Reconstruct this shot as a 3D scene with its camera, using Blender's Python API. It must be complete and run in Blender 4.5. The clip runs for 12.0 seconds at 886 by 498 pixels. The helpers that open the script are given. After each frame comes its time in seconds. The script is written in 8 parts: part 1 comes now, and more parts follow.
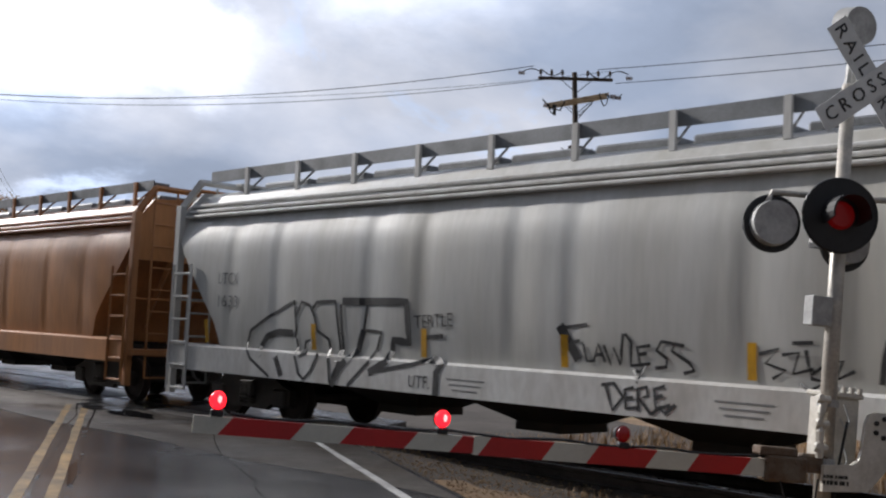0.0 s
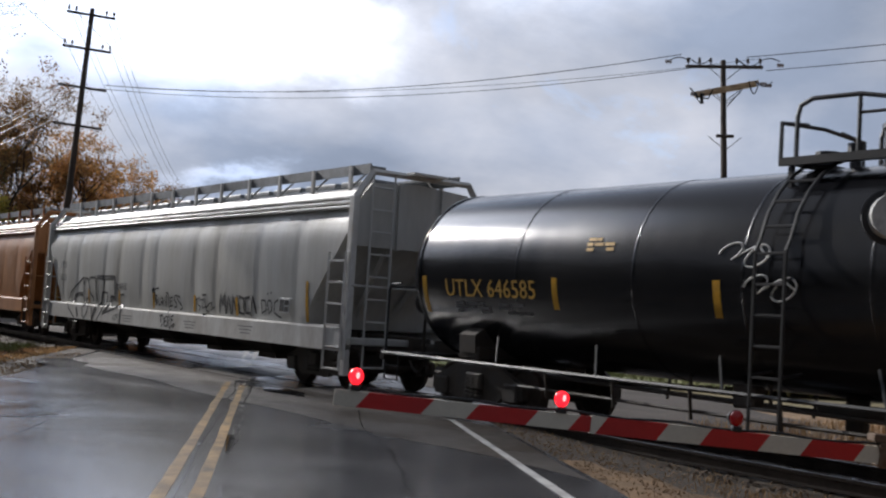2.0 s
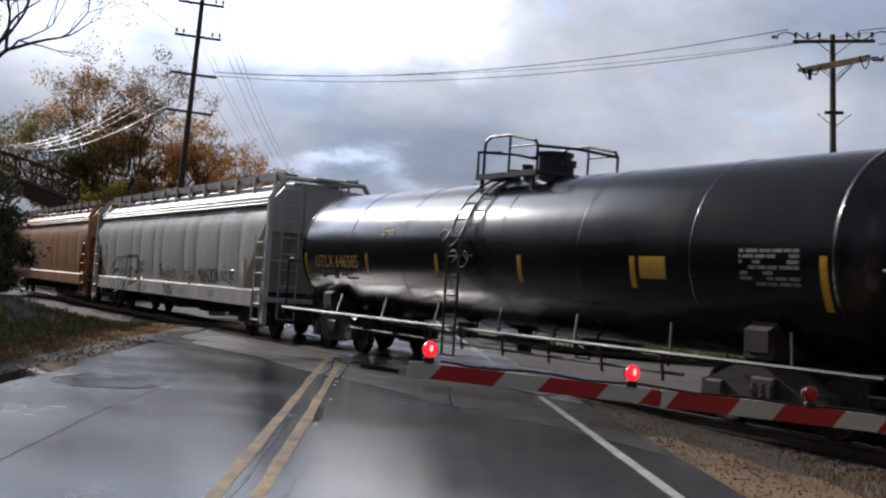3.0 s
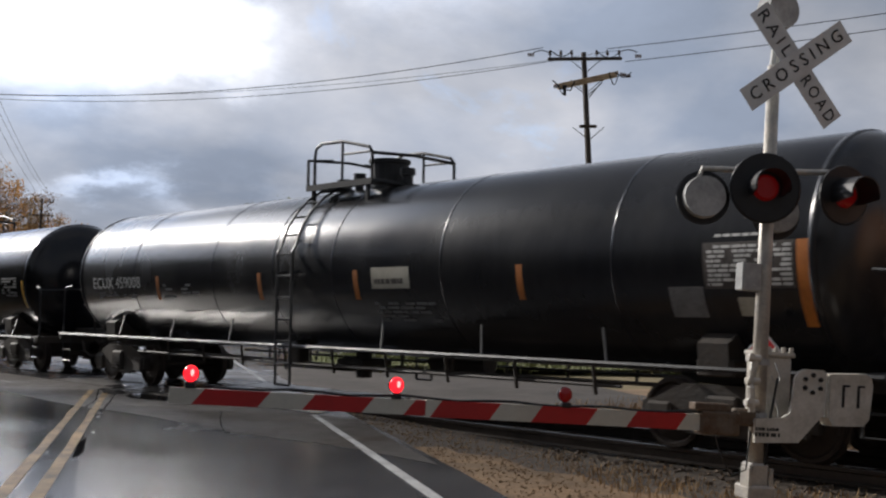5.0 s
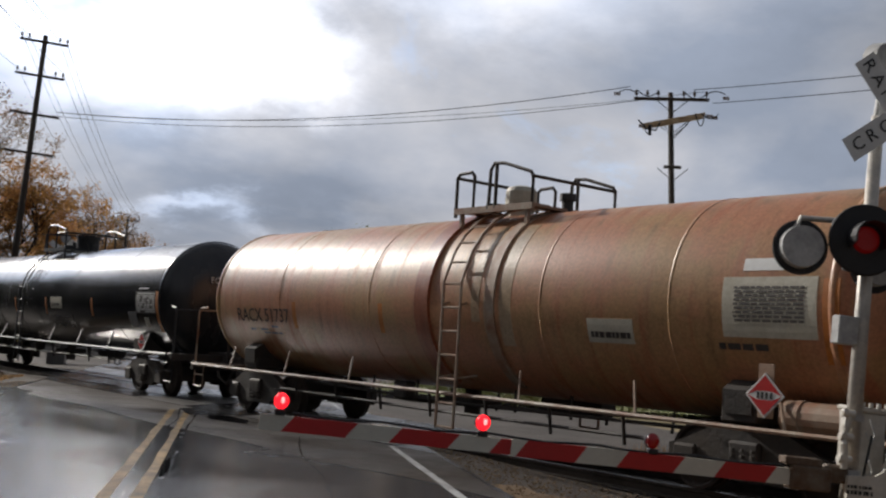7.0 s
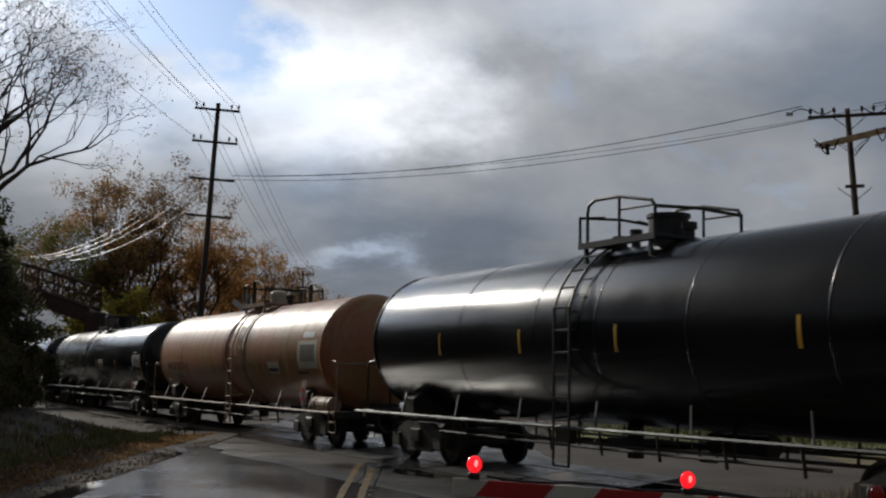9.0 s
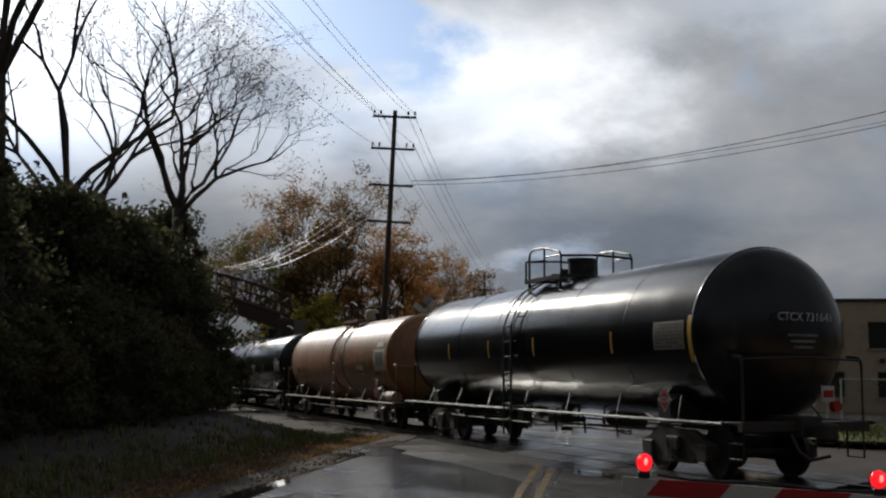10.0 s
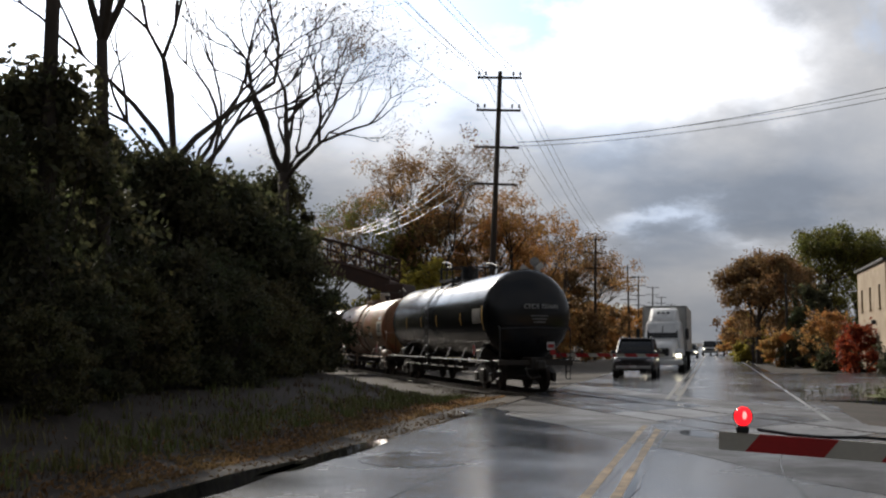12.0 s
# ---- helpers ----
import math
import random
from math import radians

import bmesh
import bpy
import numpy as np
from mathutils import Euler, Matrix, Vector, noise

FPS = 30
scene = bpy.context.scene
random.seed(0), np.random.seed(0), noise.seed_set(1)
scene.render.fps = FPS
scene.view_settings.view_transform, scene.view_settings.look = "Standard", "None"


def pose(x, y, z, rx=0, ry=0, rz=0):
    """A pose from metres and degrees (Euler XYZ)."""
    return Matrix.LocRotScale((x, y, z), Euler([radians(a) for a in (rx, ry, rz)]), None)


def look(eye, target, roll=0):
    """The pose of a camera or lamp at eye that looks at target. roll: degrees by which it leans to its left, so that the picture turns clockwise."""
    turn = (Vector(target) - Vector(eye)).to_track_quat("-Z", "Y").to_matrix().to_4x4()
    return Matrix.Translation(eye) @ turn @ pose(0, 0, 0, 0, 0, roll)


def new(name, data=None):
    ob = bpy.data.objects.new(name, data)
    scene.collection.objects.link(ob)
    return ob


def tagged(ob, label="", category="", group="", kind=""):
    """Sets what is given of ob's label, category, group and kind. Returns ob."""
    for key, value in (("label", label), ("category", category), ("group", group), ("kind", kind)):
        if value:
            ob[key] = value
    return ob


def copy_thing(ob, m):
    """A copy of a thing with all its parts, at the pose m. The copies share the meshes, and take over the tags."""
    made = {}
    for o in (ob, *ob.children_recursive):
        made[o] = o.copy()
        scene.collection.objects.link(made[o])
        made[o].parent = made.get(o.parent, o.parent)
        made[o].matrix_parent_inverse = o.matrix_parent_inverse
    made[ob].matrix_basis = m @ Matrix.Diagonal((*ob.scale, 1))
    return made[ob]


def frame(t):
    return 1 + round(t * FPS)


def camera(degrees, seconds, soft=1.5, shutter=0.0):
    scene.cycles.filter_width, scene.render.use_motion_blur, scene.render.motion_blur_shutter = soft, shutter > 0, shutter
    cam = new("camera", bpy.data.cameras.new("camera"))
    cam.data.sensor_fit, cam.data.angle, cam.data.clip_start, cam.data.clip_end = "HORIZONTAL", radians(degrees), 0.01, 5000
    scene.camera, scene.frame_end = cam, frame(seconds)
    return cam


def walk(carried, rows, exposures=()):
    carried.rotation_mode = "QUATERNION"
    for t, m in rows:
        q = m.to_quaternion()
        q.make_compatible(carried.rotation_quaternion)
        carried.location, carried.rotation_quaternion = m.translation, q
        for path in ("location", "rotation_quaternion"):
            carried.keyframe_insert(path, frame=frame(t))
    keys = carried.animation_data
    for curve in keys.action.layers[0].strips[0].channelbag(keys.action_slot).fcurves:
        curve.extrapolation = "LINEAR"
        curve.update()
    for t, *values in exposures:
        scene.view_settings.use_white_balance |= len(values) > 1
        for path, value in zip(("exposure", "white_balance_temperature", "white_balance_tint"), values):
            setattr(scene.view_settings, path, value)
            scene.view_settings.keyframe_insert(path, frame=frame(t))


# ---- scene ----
cam = camera(44.1, 12.0, soft=2.2, shutter=0.1)
PATH = [
    (0, (-0.644, 0.384, 1.616), (-0.085, 2.298, 1.771), 2.7),
    (0.5, (-0.714, 0.195, 1.631), (-0.142, 2.107, 1.763), 2.6),
    (1, (-0.625, -0.068, 1.589), (-0.212, 1.885, 1.714), 5.6),
    (1.5, (-0.572, -0.245, 1.588), (-0.247, 1.724, 1.719), 4.4),
    (2, (-0.588, -0.32, 1.606), (-0.295, 1.655, 1.724), 3.6),
    (2.5, (-0.449, -0.498, 1.575), (-0.367, 1.499, 1.644), 4.1),
    (4.5, (-0.188, -0.645, 1.56), (0.147, 1.324, 1.671), 0.2),
    (5, (-0.175, -0.632, 1.565), (0.323, 1.302, 1.686), 0.9),
    (5.5, (-0.189, -0.65, 1.55), (0.355, 1.272, 1.656), 1.3),
    (6, (-0.193, -0.635, 1.565), (0.323, 1.294, 1.664), 2.8),
    (6.5, (-0.21, -0.642, 1.568), (0.279, 1.294, 1.668), 3.9),
    (7, (-0.339, -0.634, 1.599), (0.023, 1.325, 1.774), 3.6),
    (7.5, (-0.636, -0.566, 1.659), (-0.55, 1.426, 1.82), 2.9),
    (9.5, (-0.355, -0.222, 1.745), (-0.332, 1.762, 1.991), -0.1),
    (10, (-0.27, -0.097, 1.696), (-0.546, 1.87, 1.929), 0.4),
    (10.5, (-0.181, 0.08, 1.645), (-0.539, 2.038, 1.841), -0.7),
    (11, (-0.21, 0.146, 1.649), (-0.526, 2.112, 1.837), -0.3),
    (11.5, (-0.159, 0.226, 1.605), (-0.58, 2.175, 1.757), -0.6),
    (12, (-0.105, 0.4, 1.581), (-0.583, 2.335, 1.751), 0.1),
]
walk(cam, [(t, look(eye, target, roll)) for t, eye, target, roll in PATH],
     [(0, -0.07, 6100, 13), (1.5, -0.18, 6080, 13), (2.5, -0.25, 6100, 13), (5.5, -0.30, 6300, 12), (7.0, -0.40, 6400, 12), (7.7, -0.62, 6450, 11), (9.5, -1.25, 6400, 8), (10.5, -1.02, 6550, 9), (11.0, -0.96, 6560, 9), (11.5, -0.83, 6580, 10), (12, -0.50, 6600, 10)])

# world and sun
SUN_BEARING, SUN_HEIGHT = -36.0, 26.0          # degrees from the road's line, and above the horizon
world = bpy.data.worlds.new("sky")
scene.world = world
world.use_nodes = True
wn, wl = world.node_tree.nodes, world.node_tree.links
wn.clear()


def wnode(kind, **inputs):
    n = wn.new(kind)
    for k, v in inputs.items():
        n.inputs[k.replace("_", " ")].default_value = v
    return n


w_out = wnode("ShaderNodeOutputWorld")
w_bg = wnode("ShaderNodeBackground", Strength=1.0)
w_sky = wn.new("ShaderNodeTexSky")
w_sky.sky_type, w_sky.sun_disc = "NISHITA", False
w_sky.sun_elevation, w_sky.sun_rotation = radians(SUN_HEIGHT), radians(SUN_BEARING)
w_dim = wn.new("ShaderNodeMix"); w_dim.data_type, w_dim.blend_type = "RGBA", "MULTIPLY"
w_dim.inputs["Factor"].default_value = 1.0
w_dim.inputs["B"].default_value = (0.17, 0.20, 0.245, 1)
w_co = wn.new("ShaderNodeTexCoord")
# clouds lie on a flat layer: the direction divided by its height
w_sep = wn.new("ShaderNodeSeparateXYZ")
w_up = wn.new("ShaderNodeMath"); w_up.operation = "MAXIMUM"; w_up.inputs[1].default_value = 0.0
w_add = wn.new("ShaderNodeMath"); w_add.operation = "ADD"; w_add.inputs[1].default_value = 0.42
w_div = wn.new("ShaderNodeVectorMath"); w_div.operation = "DIVIDE"
w_cmb = wn.new("ShaderNodeCombineXYZ")
wl.new(w_co.outputs["Generated"], w_sep.inputs[0])
wl.new(w_sep.outputs["Z"], w_up.inputs[0])
wl.new(w_up.outputs[0], w_add.inputs[0])
for k in range(3):
    wl.new(w_add.outputs[0], w_cmb.inputs[k])
wl.new(w_co.outputs["Generated"], w_div.inputs[0])
wl.new(w_cmb.outputs[0], w_div.inputs[1])
w_n1 = wnode("ShaderNodeTexNoise", Scale=1.7, Detail=9.0, Roughness=0.62, Distortion=0.5)
w_map = wn.new("ShaderNodeMapping"); w_map.inputs["Location"].default_value = (3.1, 1.7, 0.4)
wl.new(w_div.outputs[0], w_map.inputs[0])
wl.new(w_map.outputs[0], w_n1.inputs["Vector"])
w_cover = wn.new("ShaderNodeValToRGB")
w_cover.color_ramp.elements[0].position, w_cover.color_ramp.elements[1].position = 0.10, 0.33
w_map2 = wn.new("ShaderNodeMapping"); w_map2.inputs["Location"].default_value = (7.3, 4.2, 1.9)
wl.new(w_div.outputs[0], w_map2.inputs[0])
w_n2 = wnode("ShaderNodeTexNoise", Scale=2.6, Detail=9.0, Roughness=0.53, Distortion=0.2)
wl.new(w_map2.outputs[0], w_n2.inputs["Vector"])
w_tone = wn.new("ShaderNodeValToRGB")
w_tone.color_ramp.elements[0].position, w_tone.color_ramp.elements[1].position = 0.36, 0.68
w_tone.color_ramp.elements[0].color = (0.36, 0.415, 0.51, 1)
w_tone.color_ramp.elements[1].color = (0.70, 0.705, 0.73, 1)
wl.new(w_n2.outputs["Fac"], w_tone.inputs[0])


def wmath(op, a, b=None, c=None):
    n = wn.new("ShaderNodeMath")
    n.operation = op
    for k, v in enumerate((a, b, c)):
        if v is None:
            continue
        if isinstance(v, (int, float)):
            n.inputs[k].default_value = v
        else:
            wl.new(v, n.inputs[k])
    return n.outputs[0]


# bearing from the road's line and height over the horizon, in degrees, frayed by noise as cloud edges are
w_warp = wnode("ShaderNodeTexNoise", Scale=5.0, Detail=8.0, Roughness=0.6)
wl.new(w_div.outputs[0], w_warp.inputs["Vector"])
w_wsep = wn.new("ShaderNodeSeparateColor")
wl.new(w_warp.outputs["Color"], w_wsep.inputs[0])
W_B = wmath("MULTIPLY_ADD", wmath("SUBTRACT", w_wsep.outputs[0], 0.5), 13.0, wmath("MULTIPLY", wmath("ARCTAN2", w_sep.outputs["X"], w_sep.outputs["Y"]), 57.2958))
W_E = wmath("MULTIPLY_ADD", wmath("SUBTRACT", w_wsep.outputs[1], 0.5), 7.0, wmath("MULTIPLY", wmath("ARCSINE", w_sep.outputs["Z"]), 57.2958))


def bank(bearing, height, wide, tall, lean=0.0):
    """A soft cloud bank about a bearing and height; lean tilts it."""
    db, de = wmath("SUBTRACT", W_B, bearing), wmath("SUBTRACT", W_E, height)
    de = wmath("SUBTRACT", de, wmath("MULTIPLY", db, lean))
    q = wmath("ADD", wmath("POWER", wmath("ABSOLUTE", wmath("DIVIDE", db, wide)), 2.0), wmath("POWER", wmath("ABSOLUTE", wmath("DIVIDE", de, tall)), 2.0))
    return wmath("EXPONENT", wmath("MULTIPLY", q, -1.0))


# cloud banks: lit ones near the sun, grey ones below and to the right of them
BANKS = ((10.0, 14.0, 42.0, 24.0, 0.0, 1.05), (-6.0, 15.5, 6.5, 4.0, 0.0, 2.3), (-15.0, 13.5, 6.5, 2.8, 0.0, 1.7), (-1.0, 13.0, 4.5, 3.0, 0.2, 1.2), (12.0, 18.5, 8.0, 2.4, 0.05, 0.7), (-3.0, 5.7, 3.6, 0.7, 0.0, 1.7),
         (-24.0, 19.0, 11.0, 9.0, 0.0, 0.8), (4.5, 16.3, 3.6, 1.4, -0.1, -0.65), (-1.0, 10.3, 6.0, 1.5, 0.0, -0.60), (14.0, 12.5, 10.0, 3.6, 0.0, -0.50), (34.0, 15.0, 11.0, 7.0, 0.0, -0.50), (5.0, 7.3, 8.0, 1.5, 0.0, -0.35),
         (0.0, 27.0, 40.0, 7.0, 0.0, 0.5))
w_light = 0.56
for b_, e_, sb_, se_, lean_, amp_ in BANKS:
    w_light = wmath("MULTIPLY_ADD", bank(b_, e_, sb_, se_, lean_), amp_, w_light)
# a gap of blue between the clouds
W_GAP = wmath("MULTIPLY", bank(-13.5, 17.9, 6.0, 2.6, -0.2), 0.74)
wl.new(wmath("SUBTRACT", w_n1.outputs["Fac"], W_GAP), w_cover.inputs[0])
sb, se = radians(SUN_BEARING), radians(SUN_HEIGHT)
SUN_WAY = Vector((math.sin(sb) * math.cos(se), math.cos(sb) * math.cos(se), math.sin(se)))
# thin cloud over the sun itself
w_sun = wn.new("ShaderNodeVectorMath"); w_sun.operation = "DOT_PRODUCT"
w_sun.inputs[1].default_value = SUN_WAY
wl.new(w_co.outputs["Generated"], w_sun.inputs[0])
w_halo = wn.new("ShaderNodeMapRange"); w_halo.interpolation_type = "SMOOTHERSTEP"
for k, v in (("From Min", 0.92), ("From Max", 1.0), ("To Min", 0.0), ("To Max", 6.5)):
    w_halo.inputs[k].default_value = v
wl.new(w_sun.outputs["Value"], w_halo.inputs["Value"])
w_sum = wmath("ADD", wmath("MAXIMUM", w_light, 0.25), w_halo.outputs["Result"])
# distant cloud is thicker and greyer along the horizon
w_low = wn.new("ShaderNodeMapRange"); w_low.interpolation_type = "SMOOTHSTEP"
for k, v in (("From Min", 0.0), ("From Max", 0.22), ("To Min", 0.55), ("To Max", 1.0)):
    w_low.inputs[k].default_value = v
wl.new(w_sep.outputs["Z"], w_low.inputs["Value"])
w_lit = wn.new("ShaderNodeVectorMath"); w_lit.operation = "SCALE"
wl.new(w_tone.outputs["Color"], w_lit.inputs[0])
wl.new(wmath("MULTIPLY", w_sum, w_low.outputs["Result"]), w_lit.inputs["Scale"])
w_mix = wn.new("ShaderNodeMix"); w_mix.data_type = "RGBA"
wl.new(w_sky.outputs["Color"], w_dim.inputs["A"])
wl.new(w_cover.outputs["Color"], w_mix.inputs["Factor"])
wl.new(w_dim.outputs["Result"], w_mix.inputs["A"])
wl.new(w_lit.outputs["Vector"], w_mix.inputs["B"])
wl.new(w_mix.outputs["Result"], w_bg.inputs["Color"])
wl.new(w_bg.outputs[0], w_out.inputs[0])

sun = new("sun", bpy.data.lights.new("sun", "SUN"))
sun.data.energy, sun.data.angle, sun.data.color = 5.0, radians(1.5), (1.0, 0.93, 0.82)
sun.matrix_world = look(SUN_WAY * 50, (0, 0, 0))

# ---- materials ----


def mat(name, base, rough=0.6, metal=0.0, second=None, scale=3.0, grain=25.0, bump=0.15, vary=0.25, stretch=(1, 1, 1),
        glow=None, rough2=None, coat=0.0, gloss=0.5):
    """A procedural surface: base colour mixed with a second one by large stains, fine grain in tone and relief."""
    m = bpy.data.materials.new(name)
    m.use_nodes = True
    ns, ls = m.node_tree.nodes, m.node_tree.links
    b = ns["Principled BSDF"]
    second = second or tuple(c * 0.62 for c in base)
    co = ns.new("ShaderNodeTexCoord")
    mp = ns.new("ShaderNodeMapping")
    mp.inputs["Scale"].default_value = stretch
    ls.new(co.outputs["Object"], mp.inputs[0])
    info = ns.new("ShaderNodeObjectInfo")
    n1 = ns.new("ShaderNodeTexNoise"); n1.noise_dimensions = "4D"
    n1.inputs["Scale"].default_value, n1.inputs["Detail"].default_value = scale, 6
    n1.inputs["Roughness"].default_value = 0.62
    ls.new(mp.outputs[0], n1.inputs["Vector"])
    w4 = ns.new("ShaderNodeMath"); w4.operation = "MULTIPLY"; w4.inputs[1].default_value = 40
    ls.new(info.outputs["Random"], w4.inputs[0]); ls.new(w4.outputs[0], n1.inputs["W"])
    n2 = ns.new("ShaderNodeTexNoise")
    n2.inputs["Scale"].default_value, n2.inputs["Detail"].default_value = grain, 4
    ls.new(mp.outputs[0], n2.inputs["Vector"])
    ramp = ns.new("ShaderNodeValToRGB")
    ramp.color_ramp.elements[0].position, ramp.color_ramp.elements[1].position = 0.38, 0.66
    ramp.color_ramp.elements[0].color = (*base, 1)
    ramp.color_ramp.elements[1].color = (*second, 1)
    ls.new(n1.outputs["Fac"], ramp.inputs[0])
    hsv = ns.new("ShaderNodeHueSaturation")
    mr = ns.new("ShaderNodeMapRange")
    mr.inputs["To Min"].default_value, mr.inputs["To Max"].default_value = 1 - vary, 1 + vary
    ls.new(n2.outputs["Fac"], mr.inputs["Value"])
    ls.new(mr.outputs["Result"], hsv.inputs["Value"])
    ls.new(ramp.outputs["Color"], hsv.inputs["Color"])
    ls.new(hsv.outputs["Color"], b.inputs["Base Color"])
    r = ns.new("ShaderNodeMapRange")
    r.inputs["From Min"].default_value, r.inputs["From Max"].default_value = 0.35, 0.65
    r.inputs["To Min"].default_value, r.inputs["To Max"].default_value = rough, rough2 if rough2 is not None else min(1, rough + 0.15)
    ls.new(n1.outputs["Fac"], r.inputs["Value"])
    ls.new(r.outputs["Result"], b.inputs["Roughness"])
    b.inputs["Metallic"].default_value = metal
    b.inputs["Coat Weight"].default_value = coat
    b.inputs["Specular IOR Level"].default_value = gloss
    if bump:
        bp = ns.new("ShaderNodeBump")
        bp.inputs["Strength"].default_value, bp.inputs["Distance"].default_value = bump, 0.02
        ls.new(n2.outputs["Fac"], bp.inputs["Height"])
        ls.new(bp.outputs[0], b.inputs["Normal"])
    if glow:
        b.inputs["Emission Color"].default_value = (*glow[:3], 1)
        b.inputs["Emission Strength"].default_value = glow[3]
    return m


M_ROAD = mat("wet_asphalt", (0.066, 0.066, 0.070), 0.09, second=(0.100, 0.098, 0.100), scale=0.3, grain=60, bump=0.07, vary=0.35, rough2=0.30)
M_PATCH = mat("asphalt_patch", (0.03, 0.03, 0.032), 0.10, scale=1.5, grain=50, bump=0.1, rough2=0.3)
M_CONCRETE = mat("wet_concrete", (0.16, 0.15, 0.14), 0.25, second=(0.10, 0.095, 0.09), scale=0.8, grain=40, bump=0.15, rough2=0.5)
M_YELLOW = mat("worn_yellow_paint", (0.40, 0.235, 0.055), 0.4, second=(0.13, 0.10, 0.06), scale=2.0, grain=30, vary=0.4)
M_WHITE_LINE = mat("worn_white_paint", (0.60, 0.60, 0.58), 0.4, second=(0.32, 0.31, 0.30), scale=2.5, grain=30, vary=0.3)
M_WATER = mat("puddle_water", (0.02, 0.02, 0.022), 0.03, scale=2, grain=6, bump=0.02, rough2=0.05)
M_GRAVEL = mat("sandy_gravel", (0.25, 0.155, 0.075), 0.8, second=(0.12, 0.074, 0.037), scale=0.9, grain=14, bump=0.9, vary=0.6)
M_BALLAST = mat("ballast", (0.060, 0.043, 0.028), 0.85, second=(0.038, 0.028, 0.020), scale=2, grain=18, bump=1.0, vary=0.7)
M_BALLAST_STONE = mat("dark_ballast_stone", (0.105, 0.072, 0.046), 0.8, second=(0.055, 0.041, 0.030), scale=3, grain=18, bump=0.4, vary=0.4)
M_YELLOW_FAR = mat("nearly_worn_off_yellow_paint", (0.20, 0.16, 0.09), 0.35, second=(0.11, 0.10, 0.085), scale=1.2, grain=30, vary=0.4)
M_WHITE_FAR = mat("nearly_worn_off_white_paint", (0.34, 0.335, 0.32), 0.35, second=(0.15, 0.15, 0.148), scale=1.2, grain=30, vary=0.4)
M_STONE = mat("crushed_stone", (0.30, 0.20, 0.11), 0.8, second=(0.18, 0.12, 0.07), scale=3, grain=18, bump=0.4, vary=0.4)
M_GRASS = mat("dry_field", (0.17, 0.125, 0.05), 0.85, second=(0.12, 0.10, 0.04), scale=0.4, grain=14, bump=0.7, vary=0.5)
M_LAWN = mat("lawn_ground", (0.13, 0.16, 0.035), 0.85, second=(0.18, 0.15, 0.055), scale=0.6, grain=20, bump=0.6, vary=0.5)
M_BLADE = mat("grass_blade", (0.12, 0.155, 0.032), 0.6, second=(0.17, 0.14, 0.048), scale=0.5, grain=3, bump=0, vary=0.4)
M_DRY = mat("dry_grass_blade", (0.33, 0.20, 0.075), 0.7, second=(0.22, 0.12, 0.042), scale=0.7, grain=3, bump=0, vary=0.4)
M_DEAD = mat("dead_grass_blade", (0.11, 0.07, 0.038), 0.8, second=(0.07, 0.045, 0.025), scale=0.7, grain=3, bump=0, vary=0.4)
M_EARTH = mat("damp_earth", (0.046, 0.033, 0.023), 0.85, second=(0.030, 0.022, 0.016), scale=0.7, grain=12, bump=0.7, vary=0.5)
M_RAIL = mat("rail_steel", (0.10, 0.085, 0.075), 0.35, 0.8, scale=3, grain=40, bump=0.1)
M_TIE = mat("creosote_tie", (0.06, 0.048, 0.038), 0.85, scale=2, grain=20, bump=0.5, stretch=(1, 6, 6))
M_BLACK_TANK = mat("black_tank_paint", (0.007, 0.0075, 0.010), 0.15, second=(0.011, 0.011, 0.012), scale=0.55, grain=9, bump=0.012, vary=0.35, stretch=(1, 1, 0.5), rough2=0.25, gloss=0.45)
M_DULL_TANK = mat("dusty_black_tank_paint", (0.013, 0.014, 0.018), 0.17, second=(0.026, 0.026, 0.027), scale=0.5, grain=8, bump=0.03, vary=0.3, stretch=(1, 1, 0.4), rough2=0.30, gloss=0.48)


